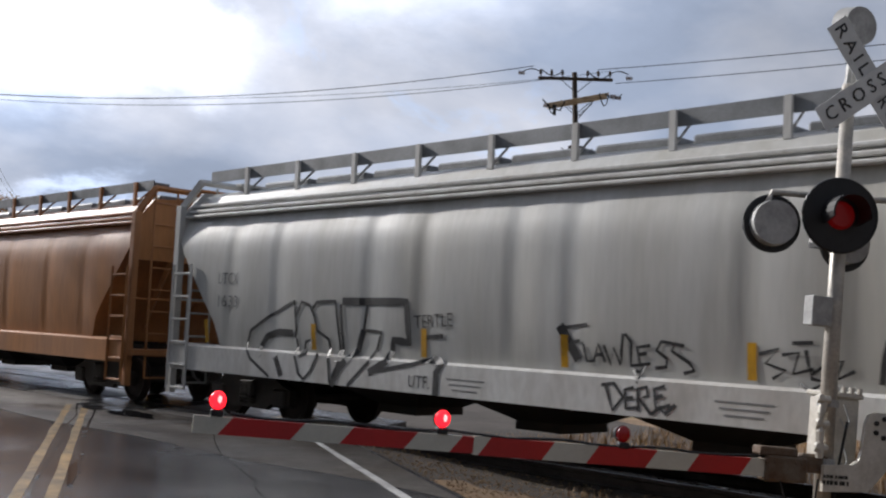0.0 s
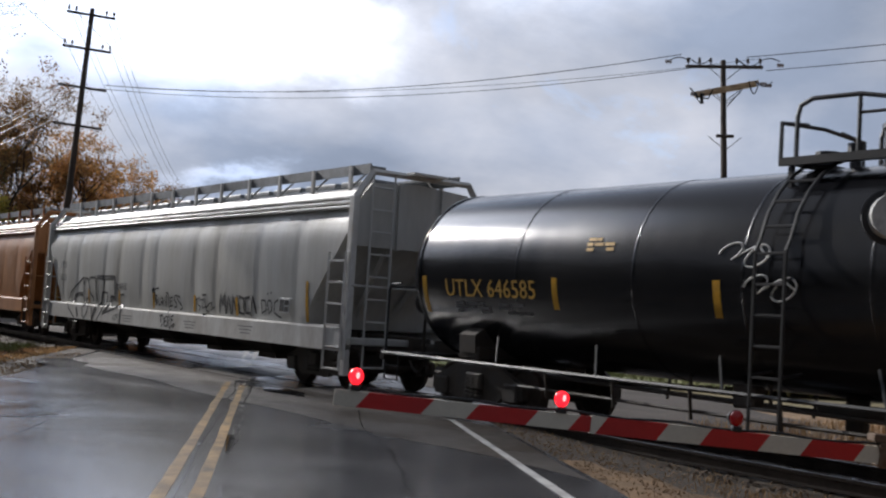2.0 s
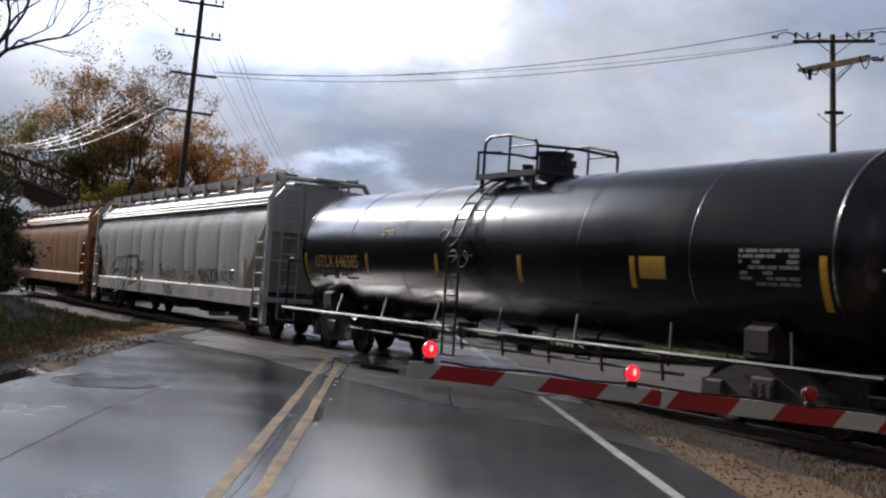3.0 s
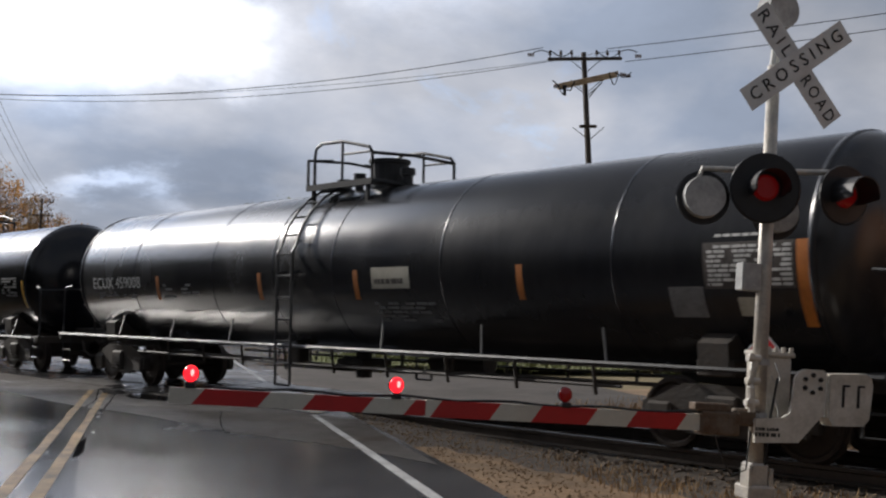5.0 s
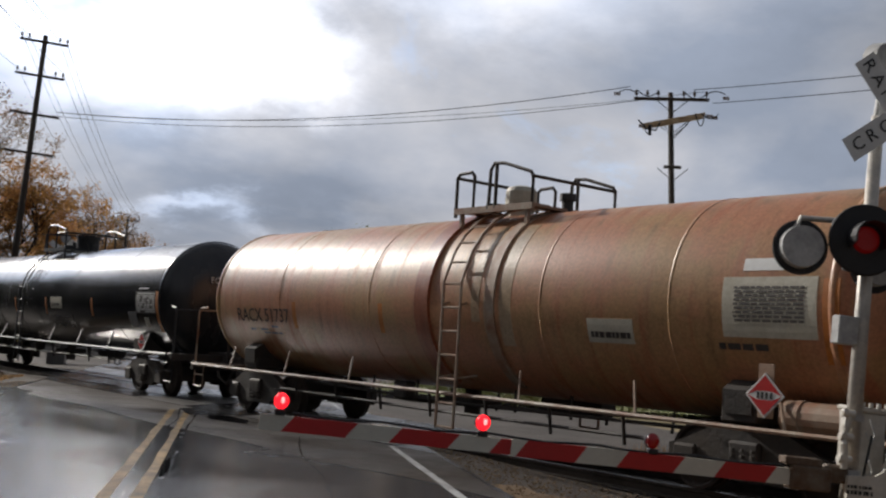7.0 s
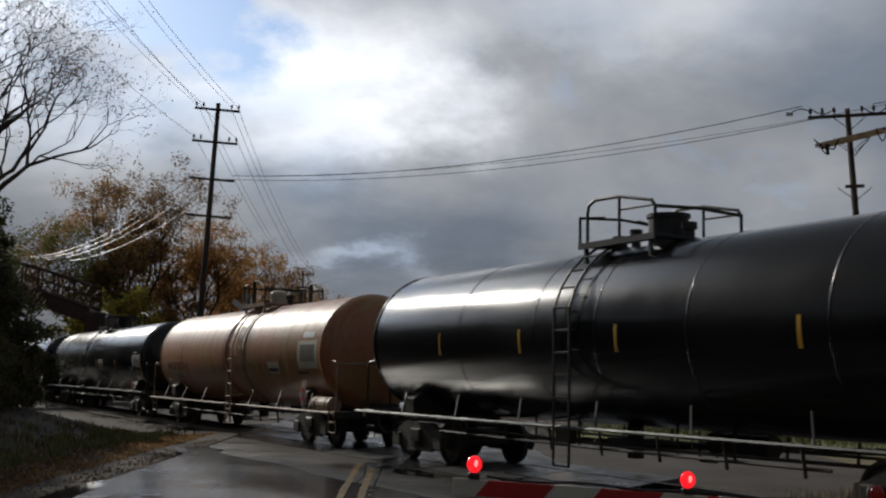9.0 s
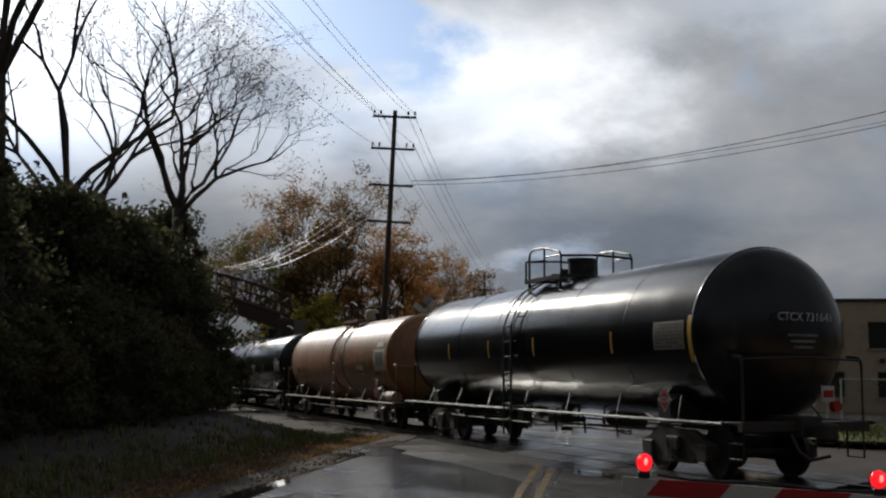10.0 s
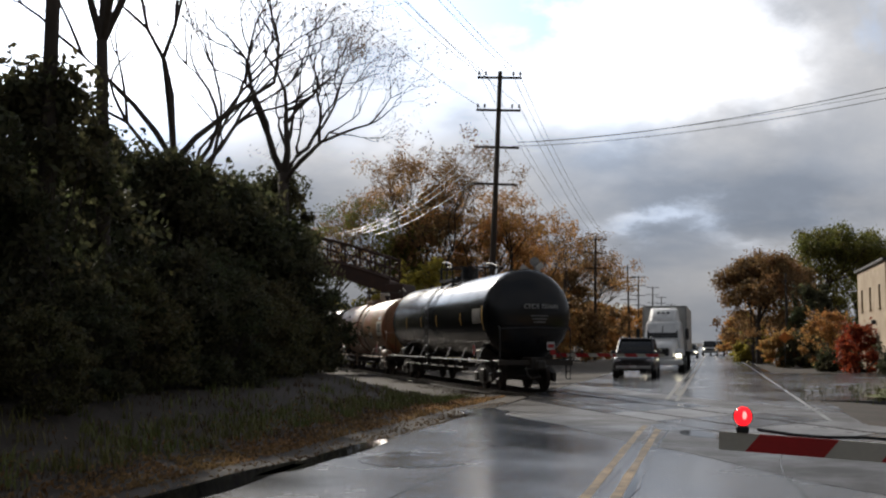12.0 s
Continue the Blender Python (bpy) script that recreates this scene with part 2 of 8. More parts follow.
def streaked(name, colours, rough=(0.32, 0.55)):
    """Paint with broad patches and runs of rust down the shell: three colours, the last one the rust."""
    m = bpy.data.materials.new(name)
    m.use_nodes = True
    ns, ls = m.node_tree.nodes, m.node_tree.links
    b = ns["Principled BSDF"]
    co = ns.new("ShaderNodeTexCoord")

    def field(stretch, scale, lo, hi, detail=6):
        mp = ns.new("ShaderNodeMapping"); mp.inputs["Scale"].default_value = stretch
        ls.new(co.outputs["Object"], mp.inputs[0])
        n = ns.new("ShaderNodeTexNoise")
        n.inputs["Scale"].default_value, n.inputs["Detail"].default_value, n.inputs["Roughness"].default_value = scale, detail, 0.6
        ls.new(mp.outputs[0], n.inputs["Vector"])
        r = ns.new("ShaderNodeMapRange"); r.interpolation_type = "SMOOTHSTEP"
        r.inputs["From Min"].default_value, r.inputs["From Max"].default_value = lo, hi
        ls.new(n.outputs["Fac"], r.inputs["Value"])
        return r.outputs["Result"]

    def blend(fac, a, bb, mode="MIX"):
        x = ns.new("ShaderNodeMix"); x.data_type, x.blend_type = "RGBA", mode
        ls.new(fac, x.inputs["Factor"])
        for sock, v in (("A", a), ("B", bb)):
            if isinstance(v, tuple):
                x.inputs[sock].default_value = (*v, 1)
            else:
                ls.new(v, x.inputs[sock])
        return x.outputs["Result"]

    patches = field((0.55, 0.8, 0.75), 0.9, 0.40, 0.60)
    runs = field((3.2, 0.6, 0.22), 1.3, 0.48, 0.74, 8)
    grain = field((1, 1, 1), 22, 0.3, 0.7)
    dirt = field((2.0, 0.8, 0.35), 2.6, 0.50, 0.85, 9)
    c = blend(patches, colours[0], colours[1])
    c = blend(runs, c, colours[2])
    c = blend(dirt, c, tuple(v * 0.45 for v in colours[1]))
    g = ns.new("ShaderNodeMapRange"); g.inputs["To Min"].default_value, g.inputs["To Max"].default_value = 0.82, 1.16
    ls.new(grain, g.inputs["Value"])
    h = ns.new("ShaderNodeHueSaturation"); ls.new(g.outputs["Result"], h.inputs["Value"]); ls.new(c, h.inputs["Color"])
    ls.new(h.outputs["Color"], b.inputs["Base Color"])
    q = ns.new("ShaderNodeMapRange"); q.inputs["To Min"].default_value, q.inputs["To Max"].default_value = rough
    ls.new(runs, q.inputs["Value"]); ls.new(q.outputs["Result"], b.inputs["Roughness"])
    bp = ns.new("ShaderNodeBump"); bp.inputs["Strength"].default_value, bp.inputs["Distance"].default_value = 0.06, 0.02
    ls.new(grain, bp.inputs["Height"]); ls.new(bp.outputs[0], b.inputs["Normal"])
    return m


M_RUST_TANK = streaked("rust_stained_orange_paint", ((0.40, 0.175, 0.092), (0.36, 0.21, 0.092), (0.33, 0.11, 0.05)), (0.42, 0.65))
M_RUST_BAND = streaked("deep_rust_band", ((0.30, 0.085, 0.035), (0.24, 0.10, 0.05), (0.20, 0.05, 0.02)))
M_GREY_HOP = mat("grey_hopper_paint", (0.50, 0.505, 0.49), 0.40, second=(0.38, 0.37, 0.335), scale=0.7, grain=9, bump=0.03, vary=0.14, stretch=(1.4, 1, 0.18), rough2=0.6)
M_SILL = mat("white_sill_paint", (0.64, 0.64, 0.62), 0.36, second=(0.44, 0.42, 0.39), scale=1.0, grain=10, bump=0.03, vary=0.2, stretch=(1.5, 1, 0.6))
M_BROWN_HOP = mat("brown_hopper_paint", (0.42, 0.18, 0.055), 0.42, second=(0.27, 0.115, 0.045), scale=0.6, grain=9, bump=0.03, vary=0.25, stretch=(1.3, 1, 0.25), rough2=0.6)
M_UNDER = mat("grimy_underframe", (0.028, 0.024, 0.021), 0.6, second=(0.05, 0.038, 0.028), scale=2, grain=20, bump=0.3)
M_WHEEL = mat("rusty_wheel_steel", (0.05, 0.036, 0.028), 0.55, 0.3, scale=3, grain=25, bump=0.2)
M_GALV = mat("galvanised_steel", (0.42, 0.42, 0.41), 0.42, 0.5, scale=3, grain=30, bump=0.06)
M_WALKWAY = mat("dull_steel_grating", (0.22, 0.23, 0.24), 0.5, 0.4, scale=2, grain=30, bump=0.1)
M_PIPE_BLACK = mat("black_pipe_paint", (0.02, 0.02, 0.022), 0.4, scale=3, grain=20, bump=0.05)
M_PIPE_TAN = mat("rusty_tan_pipe", (0.34, 0.27, 0.20), 0.5, second=(0.24, 0.11, 0.06), scale=3, grain=20, bump=0.08)
M_MAST = mat("aluminium_mast", (0.50, 0.46, 0.40), 0.42, 0.35, second=(0.30, 0.29, 0.27), scale=4, grain=30, bump=0.05)
M_SIGN_WHITE = mat("reflective_white_sign", (0.62, 0.63, 0.62), 0.35, second=(0.50, 0.50, 0.49), scale=4, grain=40, bump=0.02, vary=0.08)
M_GATE_WHITE = mat("grimy_white_enamel", (0.60, 0.57, 0.51), 0.4, second=(0.42, 0.39, 0.33), scale=5, grain=30, bump=0.06, vary=0.2)
M_SIGN_BLACK = mat("sign_black", (0.02, 0.02, 0.02), 0.5, scale=4, grain=40, bump=0)
M_LAMP_BLACK = mat("lamp_black", (0.012, 0.012, 0.014), 0.45, scale=4, grain=40, bump=0.02)
M_LENS_DARK = mat("dark_red_lens", (0.10, 0.006, 0.008), 0.12, scale=4, grain=40, bump=0, coat=0.5)
M_LENS_DIM = mat("dim_red_lens", (0.07, 0.004, 0.005), 0.12, scale=4, grain=40, bump=0, glow=(1, 0.01, 0.01, 0.05))
M_LENS_LIT = mat("lit_red_lens", (0.6, 0.01, 0.015), 0.12, scale=4, grain=40, bump=0, glow=(1, 0.012, 0.02, 2.6))
M_BULB = mat("lit_red_bulb", (0.8, 0.3, 0.25), 0.12, scale=4, grain=40, bump=0, glow=(1, 0.16, 0.15, 5.0))
M_LAMP_BACK = mat("grey_lamp_back", (0.42, 0.42, 0.41), 0.5, scale=6, grain=30, bump=0.05)
M_ARM_RED = mat("reflective_red", (0.42, 0.012, 0.014), 0.35, second=(0.34, 0.012, 0.012), scale=3, grain=40, bump=0.02, vary=0.12)
M_ARM_WHITE = mat("reflective_off_white", (0.52, 0.50, 0.43), 0.35, second=(0.44, 0.42, 0.36), scale=3, grain=40, bump=0.02, vary=0.1)
M_POLE = mat("weathered_pole_wood", (0.075, 0.058, 0.045), 0.85, second=(0.045, 0.035, 0.03), scale=1.5, grain=14, bump=0.5, stretch=(5, 5, 0.4))
M_NEWWOOD = mat("pale_crossarm_wood", (0.62, 0.47, 0.31), 0.75, second=(0.26, 0.17, 0.10), scale=2, grain=14, bump=0.3, stretch=(1, 6, 6))
M_WIRE = mat("cable", (0.03, 0.03, 0.032), 0.4, 0.5, scale=3, grain=10, bump=0)
# pale copy of the cable: the sun on it is put into the colour
M_WIRE_SUN_PAINTED = mat("cable_with_painted_sun", (0.42, 0.42, 0.41), 0.45, 0.6, scale=3, grain=10, bump=0)
M_PORCELAIN = mat("brown_porcelain", (0.06, 0.04, 0.035), 0.2, scale=3, grain=10, bump=0)
M_YEL_STRIPE = mat("yellow_reflector", (0.60, 0.32, 0.01), 0.35, scale=4, grain=40, bump=0.02, vary=0.12)
M_ORANGE = mat("orange_primer", (0.50, 0.16, 0.02), 0.5, scale=2, grain=20, bump=0.02)
M_STENCIL_Y = mat("yellow_stencil", (0.62, 0.36, 0.05), 0.5, scale=6, grain=30, bump=0)
M_STENCIL_W = mat("white_stencil", (0.62, 0.62, 0.60), 0.5, scale=6, grain=30, bump=0)
M_STENCIL_K = mat("dark_stencil", (0.06, 0.05, 0.045), 0.6, scale=6, grain=30, bump=0)
M_STENCIL_F = mat("faded_stencil", (0.20, 0.20, 0.20), 0.6, scale=6, grain=30, bump=0)
M_PALE_PANEL = mat("faded_pale_panel", (0.46, 0.44, 0.36), 0.5, second=(0.34, 0.31, 0.24), scale=3, grain=30, bump=0)
M_SPRAY = mat("black_spray_paint", (0.022, 0.022, 0.024), 0.5, scale=3, grain=30, bump=0, vary=0.3)

# ---- building helpers ----


def part(name, bm, material, parent, label="", smooth=False):
    me = bpy.data.meshes.new(name)
    bm.normal_update()
    bm.to_mesh(me)
    bm.free()
    me.materials.append(material)
    if smooth:
        for p in me.polygons:
            p.use_smooth = True
    ob = new(name, me)
    ob.parent = parent
    if label:
        tagged(ob, label)
    return ob




def thing(name, label, category, group="", kind="", at=None):
    e = tagged(new(name), label, category, group, kind)
    e.empty_display_size = 0.3
    if at is not None:
        e.matrix_basis = at
    return e


def solo(name, bm, material, label, category="", group="", kind="", at=None, smooth=False):
    ob = part(name, bm, material, None, "", smooth)
    tagged(ob, label, category, group, kind)
    if at is not None:
        ob.matrix_basis = at
    return ob


def box(bm, c, s, bevel=0.0, m=None):
    r = bmesh.ops.create_cube(bm, size=1.0, matrix=Matrix.Translation(c) @ Matrix.Diagonal((*s, 1)))
    vs = r["verts"]
    if bevel:
        es = list({e for v in vs for e in v.link_edges})
        r2 = bmesh.ops.bevel(bm, geom=es, offset=bevel, segments=1, affect="EDGES")
        vs = r2["verts"]
    if m is not None:
        bmesh.ops.transform(bm, matrix=m, verts=list(set(vs)))
    return bm


def rod(bm, a, b, r, r2=None, seg=8, caps=True):
    """A round bar from a to b."""
    a, b = Vector(a), Vector(b)
    d = b - a
    m = Matrix.Translation((a + b) / 2) @ d.to_track_quat("Z", "Y").to_matrix().to_4x4()
    bmesh.ops.create_cone(bm, cap_ends=caps, segments=seg, radius1=r, radius2=r if r2 is None else r2, depth=d.length, matrix=m)
    return bm


def pipe(bm, pts, r, seg=6):
    """A tube through the given points."""
    pts = [Vector(p) for p in pts]
    rings = []
    for i, p in enumerate(pts):
        d = (pts[min(i + 1, len(pts) - 1)] - pts[max(i - 1, 0)]).normalized()
        side = d.cross(Vector((0, 0, 1)))
        if side.length < 0.05:
            side = d.cross(Vector((0, 1, 0)))
        side.normalize()
        up = side.cross(d)
        rings.append([bm.verts.new(p + r * (math.cos(k * math.tau / seg) * side + math.sin(k * math.tau / seg) * up)) for k in range(seg)])
    for i in range(len(rings) - 1):
        for k in range(seg):
            bm.faces.new((rings[i][k], rings[i][(k + 1) % seg], rings[i + 1][(k + 1) % seg], rings[i + 1][k]))
    bm.faces.new(rings[0][::-1]), bm.faces.new(rings[-1])
    return bm


def loft(bm, rings, cap=True, closed=True):
    vr = [[bm.verts.new(p) for p in ring] for ring in rings]
    n = len(vr[0])
    for i in range(len(vr) - 1):
        for k in range(n if closed else n - 1):
            bm.faces.new((vr[i][k], vr[i][(k + 1) % n], vr[i + 1][(k + 1) % n], vr[i + 1][k]))
    if cap:
        bm.faces.new(vr[0][::-1]), bm.faces.new(vr[-1])
    return bm


def plate(bm, outline, y0, y1):
    """An outline in x and z, given thickness from y0 to y1."""
    loft(bm, [[(x, y0, z) for x, z in outline], [(x, y1, z) for x, z in outline]])
    bmesh.ops.recalc_face_normals(bm, faces=bm.faces)
    return bm


def letters(name, text, size, material, parent, m, width=None, label="", thick=0.003, spacing=1.0):
    """Writing in the built-in font, as a mesh; it reads along the pose's x, upright along its y."""
    c = bpy.data.curves.new(name, "FONT")
    c.body, c.size, c.extrude, c.align_x, c.align_y, c.resolution_u = text, size, thick, "CENTER", "CENTER", 2
    c.space_character = spacing
    t = bpy.data.objects.new(name, c)
    scene.collection.objects.link(t)
    bpy.context.view_layer.update()
    me = bpy.data.meshes.new_from_object(t.evaluated_get(bpy.context.evaluated_depsgraph_get()))
    w = t.dimensions.x
    bpy.data.objects.remove(t)
    me.materials.clear()
    me.materials.append(material)
    if width and w:
        me.transform(Matrix.Diagonal((width / w, 1, 1, 1)))
    ob = new(name, me)
    ob.parent = parent
    ob.matrix_basis = m
    if label:
        tagged(ob, label)
    return ob


# ---- road, ground and track ----
ROAD_L, ROAD_R = -5.35, 2.75            # the road's edges; it runs along y
YELLOW = (-1.42, -1.12)
EDGE_LINE = 2.17
TRACK_TURN = 117.77                     # direction of travel
TRACK = pose(1.96, 20.7, 0, 0, 0, TRACK_TURN)
TRACK_INV = TRACK.inverted()
rng = random.Random(4)


def to_track(x, y):
    v = TRACK_INV @ Vector((x, y, 0))
    return v.x, v.y


def smooth01(a, b, v):
    t = min(1, max(0, (v - a) / (b - a)))
    return t * t * (3 - 2 * t)


def ground_height(x, y):
    off = max(ROAD_L - x, x - ROAD_R, 0)
    s, d = to_track(x, y)
    z = -0.05 - 0.10 * smooth01(0.2, 2.5, off)
    bank = smooth01(0.8, 5.0, ROAD_L - x) * 0.75 * smooth01(3.0, 7.0, d) * (1 - smooth01(60, 120, y))
    z += bank
    z += 0.05 * noise.noise((x * 0.35, y * 0.35, 0)) * smooth01(0.3, 2, off)
    dip = (1 - smooth01(2.6, 4.0, abs(d))) * smooth01(0.3, 1.6, off)
    z -= dip * 0.04
    return z


def spread(near, step, far):
    v, out = 0.0, [0.0]
    while v < far:
        v += step if v < near else step * (1.22 ** ((len(out) - near / step)))
        out.append(v)
    return out


def ground_sheet():
    xs = [ROAD_L - v for v in spread(22, 0.55, 4200)][::-1] + [ROAD_L + k * (ROAD_R - ROAD_L) / 6 for k in range(1, 6)] + [ROAD_R + v for v in spread(22, 0.55, 4200)]
    ys = [-v for v in spread(6, 1.0, 4200)][::-1][:-1] + [v for v in spread(66, 0.6, 4200)]
    verts = [(x, y, ground_height(x, y)) for y in ys for x in xs]
    n = len(xs)
    faces = [(j * n + i, j * n + i + 1, (j + 1) * n + i + 1, (j + 1) * n + i) for j in range(len(ys) - 1) for i in range(n - 1)]
    me = bpy.data.meshes.new("ground")
    me.from_pydata(verts, [], faces)
    for p in me.polygons:
        p.use_smooth = True
        c = p.center
        s, d = to_track(c.x, c.y)
        if abs(d) < 2.7:
            p.material_index = 1
        elif d < -2.7 and 0 < c.x < 10.5:
            p.material_index = 3
        elif c.x > 0 and (c.y < 24 or d > -7) and c.x < 30:
            p.material_index = 0
        elif c.x > 0:
            p.material_index = 2
        else:
            p.material_index = 3
    for m in (M_GRAVEL, M_BALLAST, M_GRASS, M_EARTH):
        me.materials.append(m)
    tagged(new("ground", me), "gravel and damp earth ground beside a wet road", "ground", kind="structure")


ground_sheet()


def slab(name, x0, x1, y0, y1, z, material, label, category, steps=1, depth=0.05, wob=0.0):
    bm = bmesh.new()
    rows_ = []
    for k in range(steps + 1):
        y = y0 + (y1 - y0) * k / steps
        a, b = x0 + wob * noise.noise((3.3, y * 0.9, 0)), x1 + wob * noise.noise((8.8, y * 0.7, 0))
        rows_.append([(a, y, z), (b, y, z), (b, y, z - depth), (a, y, z - depth)])
    loft(bm, rows_)
    bmesh.ops.recalc_face_normals(bm, faces=bm.faces)
    return solo(name, bm, material, label, category, kind="structure")


slab("road", ROAD_L, ROAD_R, -40, 1500, 0.0, M_ROAD, "wet grey asphalt road with patches and worn lines", "road", 400, 0.12, 0.16)
# double yellow line, broken by the crossing
for a, b in ((-40, 21.8), (30.5, 1200)):
    for x in YELLOW:
        slab("centre_line", x - 0.055, x + 0.055, a, b + (x - YELLOW[0]) * -1.5, 0.005, M_YELLOW if a < 0 else M_YELLOW_FAR, "worn double yellow centre line on the road", "road marking", 300, 0.004, 0.02)
for a, b in ((-40, 16.3), (23.3, 500)):
    slab("edge_line", EDGE_LINE - 0.05, EDGE_LINE + 0.05, a, b, 0.005, M_WHITE_LINE if a < 0 else M_WHITE_FAR, "worn white edge line on the road", "road marking", 200, 0.004, 0.015)


def blotch(name, x, y, rx, ry, z, material, label, category, turn=0, seed=0, n=26):
    bm = bmesh.new()
    vs = []
    for k in range(n):
        a = math.tau * k / n
        r = 1 + 0.35 * noise.noise((math.cos(a) * 1.7 + seed, math.sin(a) * 1.7, seed * 2.1))
        v = Vector((rx * r * math.cos(a), ry * r * math.sin(a), 0))
        v.rotate(Euler((0, 0, radians(turn))))
        vs.append(bm.verts.new((x + v.x, y + v.y, z)))
    bm.faces.new(vs)
    return solo(name, bm, material, label, category, kind="structure")


blotch("road_patch", -4.0, 15.0, 0.75, 1.1, 0.006, M_PATCH, "dark round asphalt patch in the road", "road patch", seed=1)
blotch("puddle", -5.3, 15.2, 0.22, 2.6, 0.004, M_WATER, "narrow puddle at the road edge", "puddle", seed=2)
blotch("puddle", -5.5, 11.3, 0.3, 3.0, 0.004, M_WATER, "narrow puddle at the road edge", "puddle", seed=3)
blotch("road_patch", -5.2, 25.0, 0.5, 1.5, 0.004, M_PATCH, "dark broken asphalt at the road edge", "road patch", seed=4, turn=15)
blotch("road_patch", -0.75, 21.6, 0.55, 1.0, 0.006, M_PATCH, "dark broken asphalt beside the centre line", "road patch", seed=6)
blotch("puddle", -0.35, 20.0, 0.3, 0.9, 0.008, M_WATER, "small puddle beside the centre line", "puddle", seed=7, turn=20)
blotch("puddle", -1.0, 12.5, 0.045, 0.9, 0.008, M_WATER, "thin puddle between the yellow lines", "puddle", seed=8)
for k, (x, y, rx, ry) in enumerate(((4.6, 16.5, 0.9, 0.35), (6.2, 13.2, 0.7, 0.25), (3.6, 19.0, 0.8, 0.3))):
    blotch("puddle", x, y, rx, ry, ground_height(x, y) + 0.03, M_WATER, "small puddle in the gravel", "puddle", seed=11 + k, turn=-20)

# tar-filled cracks and worn seams in the asphalt


def crack(x0, y0, x1, y1, w, seed):
    bm = bmesh.new()
    n, prev = 22, None
    d = Vector((x1 - x0, y1 - y0)).normalized()
    for k in range(n + 1):
        u = k / n
        off = 0.16 * noise.noise((u * 4 + seed, seed * 1.3, 0)) + 0.05 * noise.noise((u * 19, seed, 1))
        x, y = x0 + (x1 - x0) * u - d.y * off, y0 + (y1 - y0) * u + d.x * off
        ww = w * (0.5 + abs(noise.noise((u * 9, seed, 3))))
        row = [bm.verts.new((x - d.y * ww, y + d.x * ww, 0.0045)), bm.verts.new((x + d.y * ww, y - d.x * ww, 0.0045))]
        if prev:
            bm.faces.new((prev[0], prev[1], row[1], row[0]))
        prev = row
    bmesh.ops.recalc_face_normals(bm, faces=bm.faces)
    solo("tar_crack", bm, M_PATCH, "dark tar-filled crack in the asphalt", "road crack", kind="structure")


for k, (x0, y0, x1, y1, w) in enumerate(((-0.95, 4, -0.98, 21.5, 0.03), (-5.2, 12.5, -1.6, 13.3, 0.015), (-5.2, 17.5, 2.6, 18.6, 0.02), (-3.2, 5, -3.4, 20, 0.012), (-1.0, 20.6, 2.4, 17.2, 0.03), (0.9, 6, 0.7, 17, 0.012), (-1.28, 5, -1.25, 22, 0.02),
                                        (-5.0, 29.5, 2.4, 27.0, 0.04), (0.4, 30, 0.5, 60, 0.02))):
    crack(x0, y0, x1, y1, w, 3.7 * k + 1)

# the crossing's surface: panels between and beside the rails
RAIL_GAUGE = 0.755


def crossing_panels():
    par = thing("crossing_surface", "dark wet level crossing panels between the rails", "level crossing", kind="structure", at=TRACK)
    for y0, y1 in ((-1.75, -0.83), (-0.66, 0.66), (0.83, 1.75)):
        for k in range(5):
            s0 = -3.0 + k * 2.5 - y0 * 0.53
            bm = bmesh.new()
            loft(bm, [[(s0 + 0.02 + e, y0 if e0 else y1, z) for e, e0, z in ((0, 1, 0.012), (2.46, 1, 0.012), (2.46, 1, -0.1), (0, 1, -0.1))],
                      [(s0 + 0.02 + e - (y1 - y0) * 0.53, y1, z) for e, e0, z in ((0, 1, 0.012), (2.46, 1, 0.012), (2.46, 1, -0.1), (0, 1, -0.1))]])
            bmesh.ops.recalc_face_normals(bm, faces=bm.faces)
            part("panel", bm, M_CONCRETE if k % 2 else M_PATCH, par)


crossing_panels()
M_APPROACH = mat("worn_brown_asphalt", (0.080, 0.068, 0.056), 0.28, second=(0.055, 0.048, 0.042), scale=0.9, grain=45, bump=0.15, vary=0.4, rough2=0.6)


def approach(d0, d1, label):
    """Older, browner surface between the road and the rails, cut off by the road's edges."""
    bm = bmesh.new()
    rows_ = []
    for k in range(25):
        u = k / 24
        row = []
        for d in (d0, d1 + 0.35 * noise.noise((u * 5, d1, 0))):
            # s at which this line meets the two edges of the road
            ends = []
            for xe in (ROAD_L + 0.1, ROAD_R - 0.05):
                ox = TRACK @ Vector((0, d, 0))
                ux = (TRACK.to_3x3() @ Vector((1, 0, 0)))
                ends.append((xe - ox.x) / ux.x)
            v = TRACK @ Vector((ends[0] + (ends[1] - ends[0]) * u, d, 0))
            row.append((v.x, v.y, 0.0035))
        rows_.append(row)
    for a, b in zip(rows_[:-1], rows_[1:]):
        bm.faces.new([bm.verts.new(p) for p in (a[0], a[1], b[1], b[0])])
    bmesh.ops.remove_doubles(bm, verts=bm.verts, dist=0.001)
    bmesh.ops.recalc_face_normals(bm, faces=bm.faces)
    for f in bm.faces:
        if f.normal.z < 0:
            f.normal_flip()
    solo("crossing_approach", bm, M_APPROACH, label, "road surface", kind="structure")


approach(1.78, 4.1, "worn brown asphalt before the rails")
approach(-1.78, -3.4, "worn brown asphalt behind the rails")


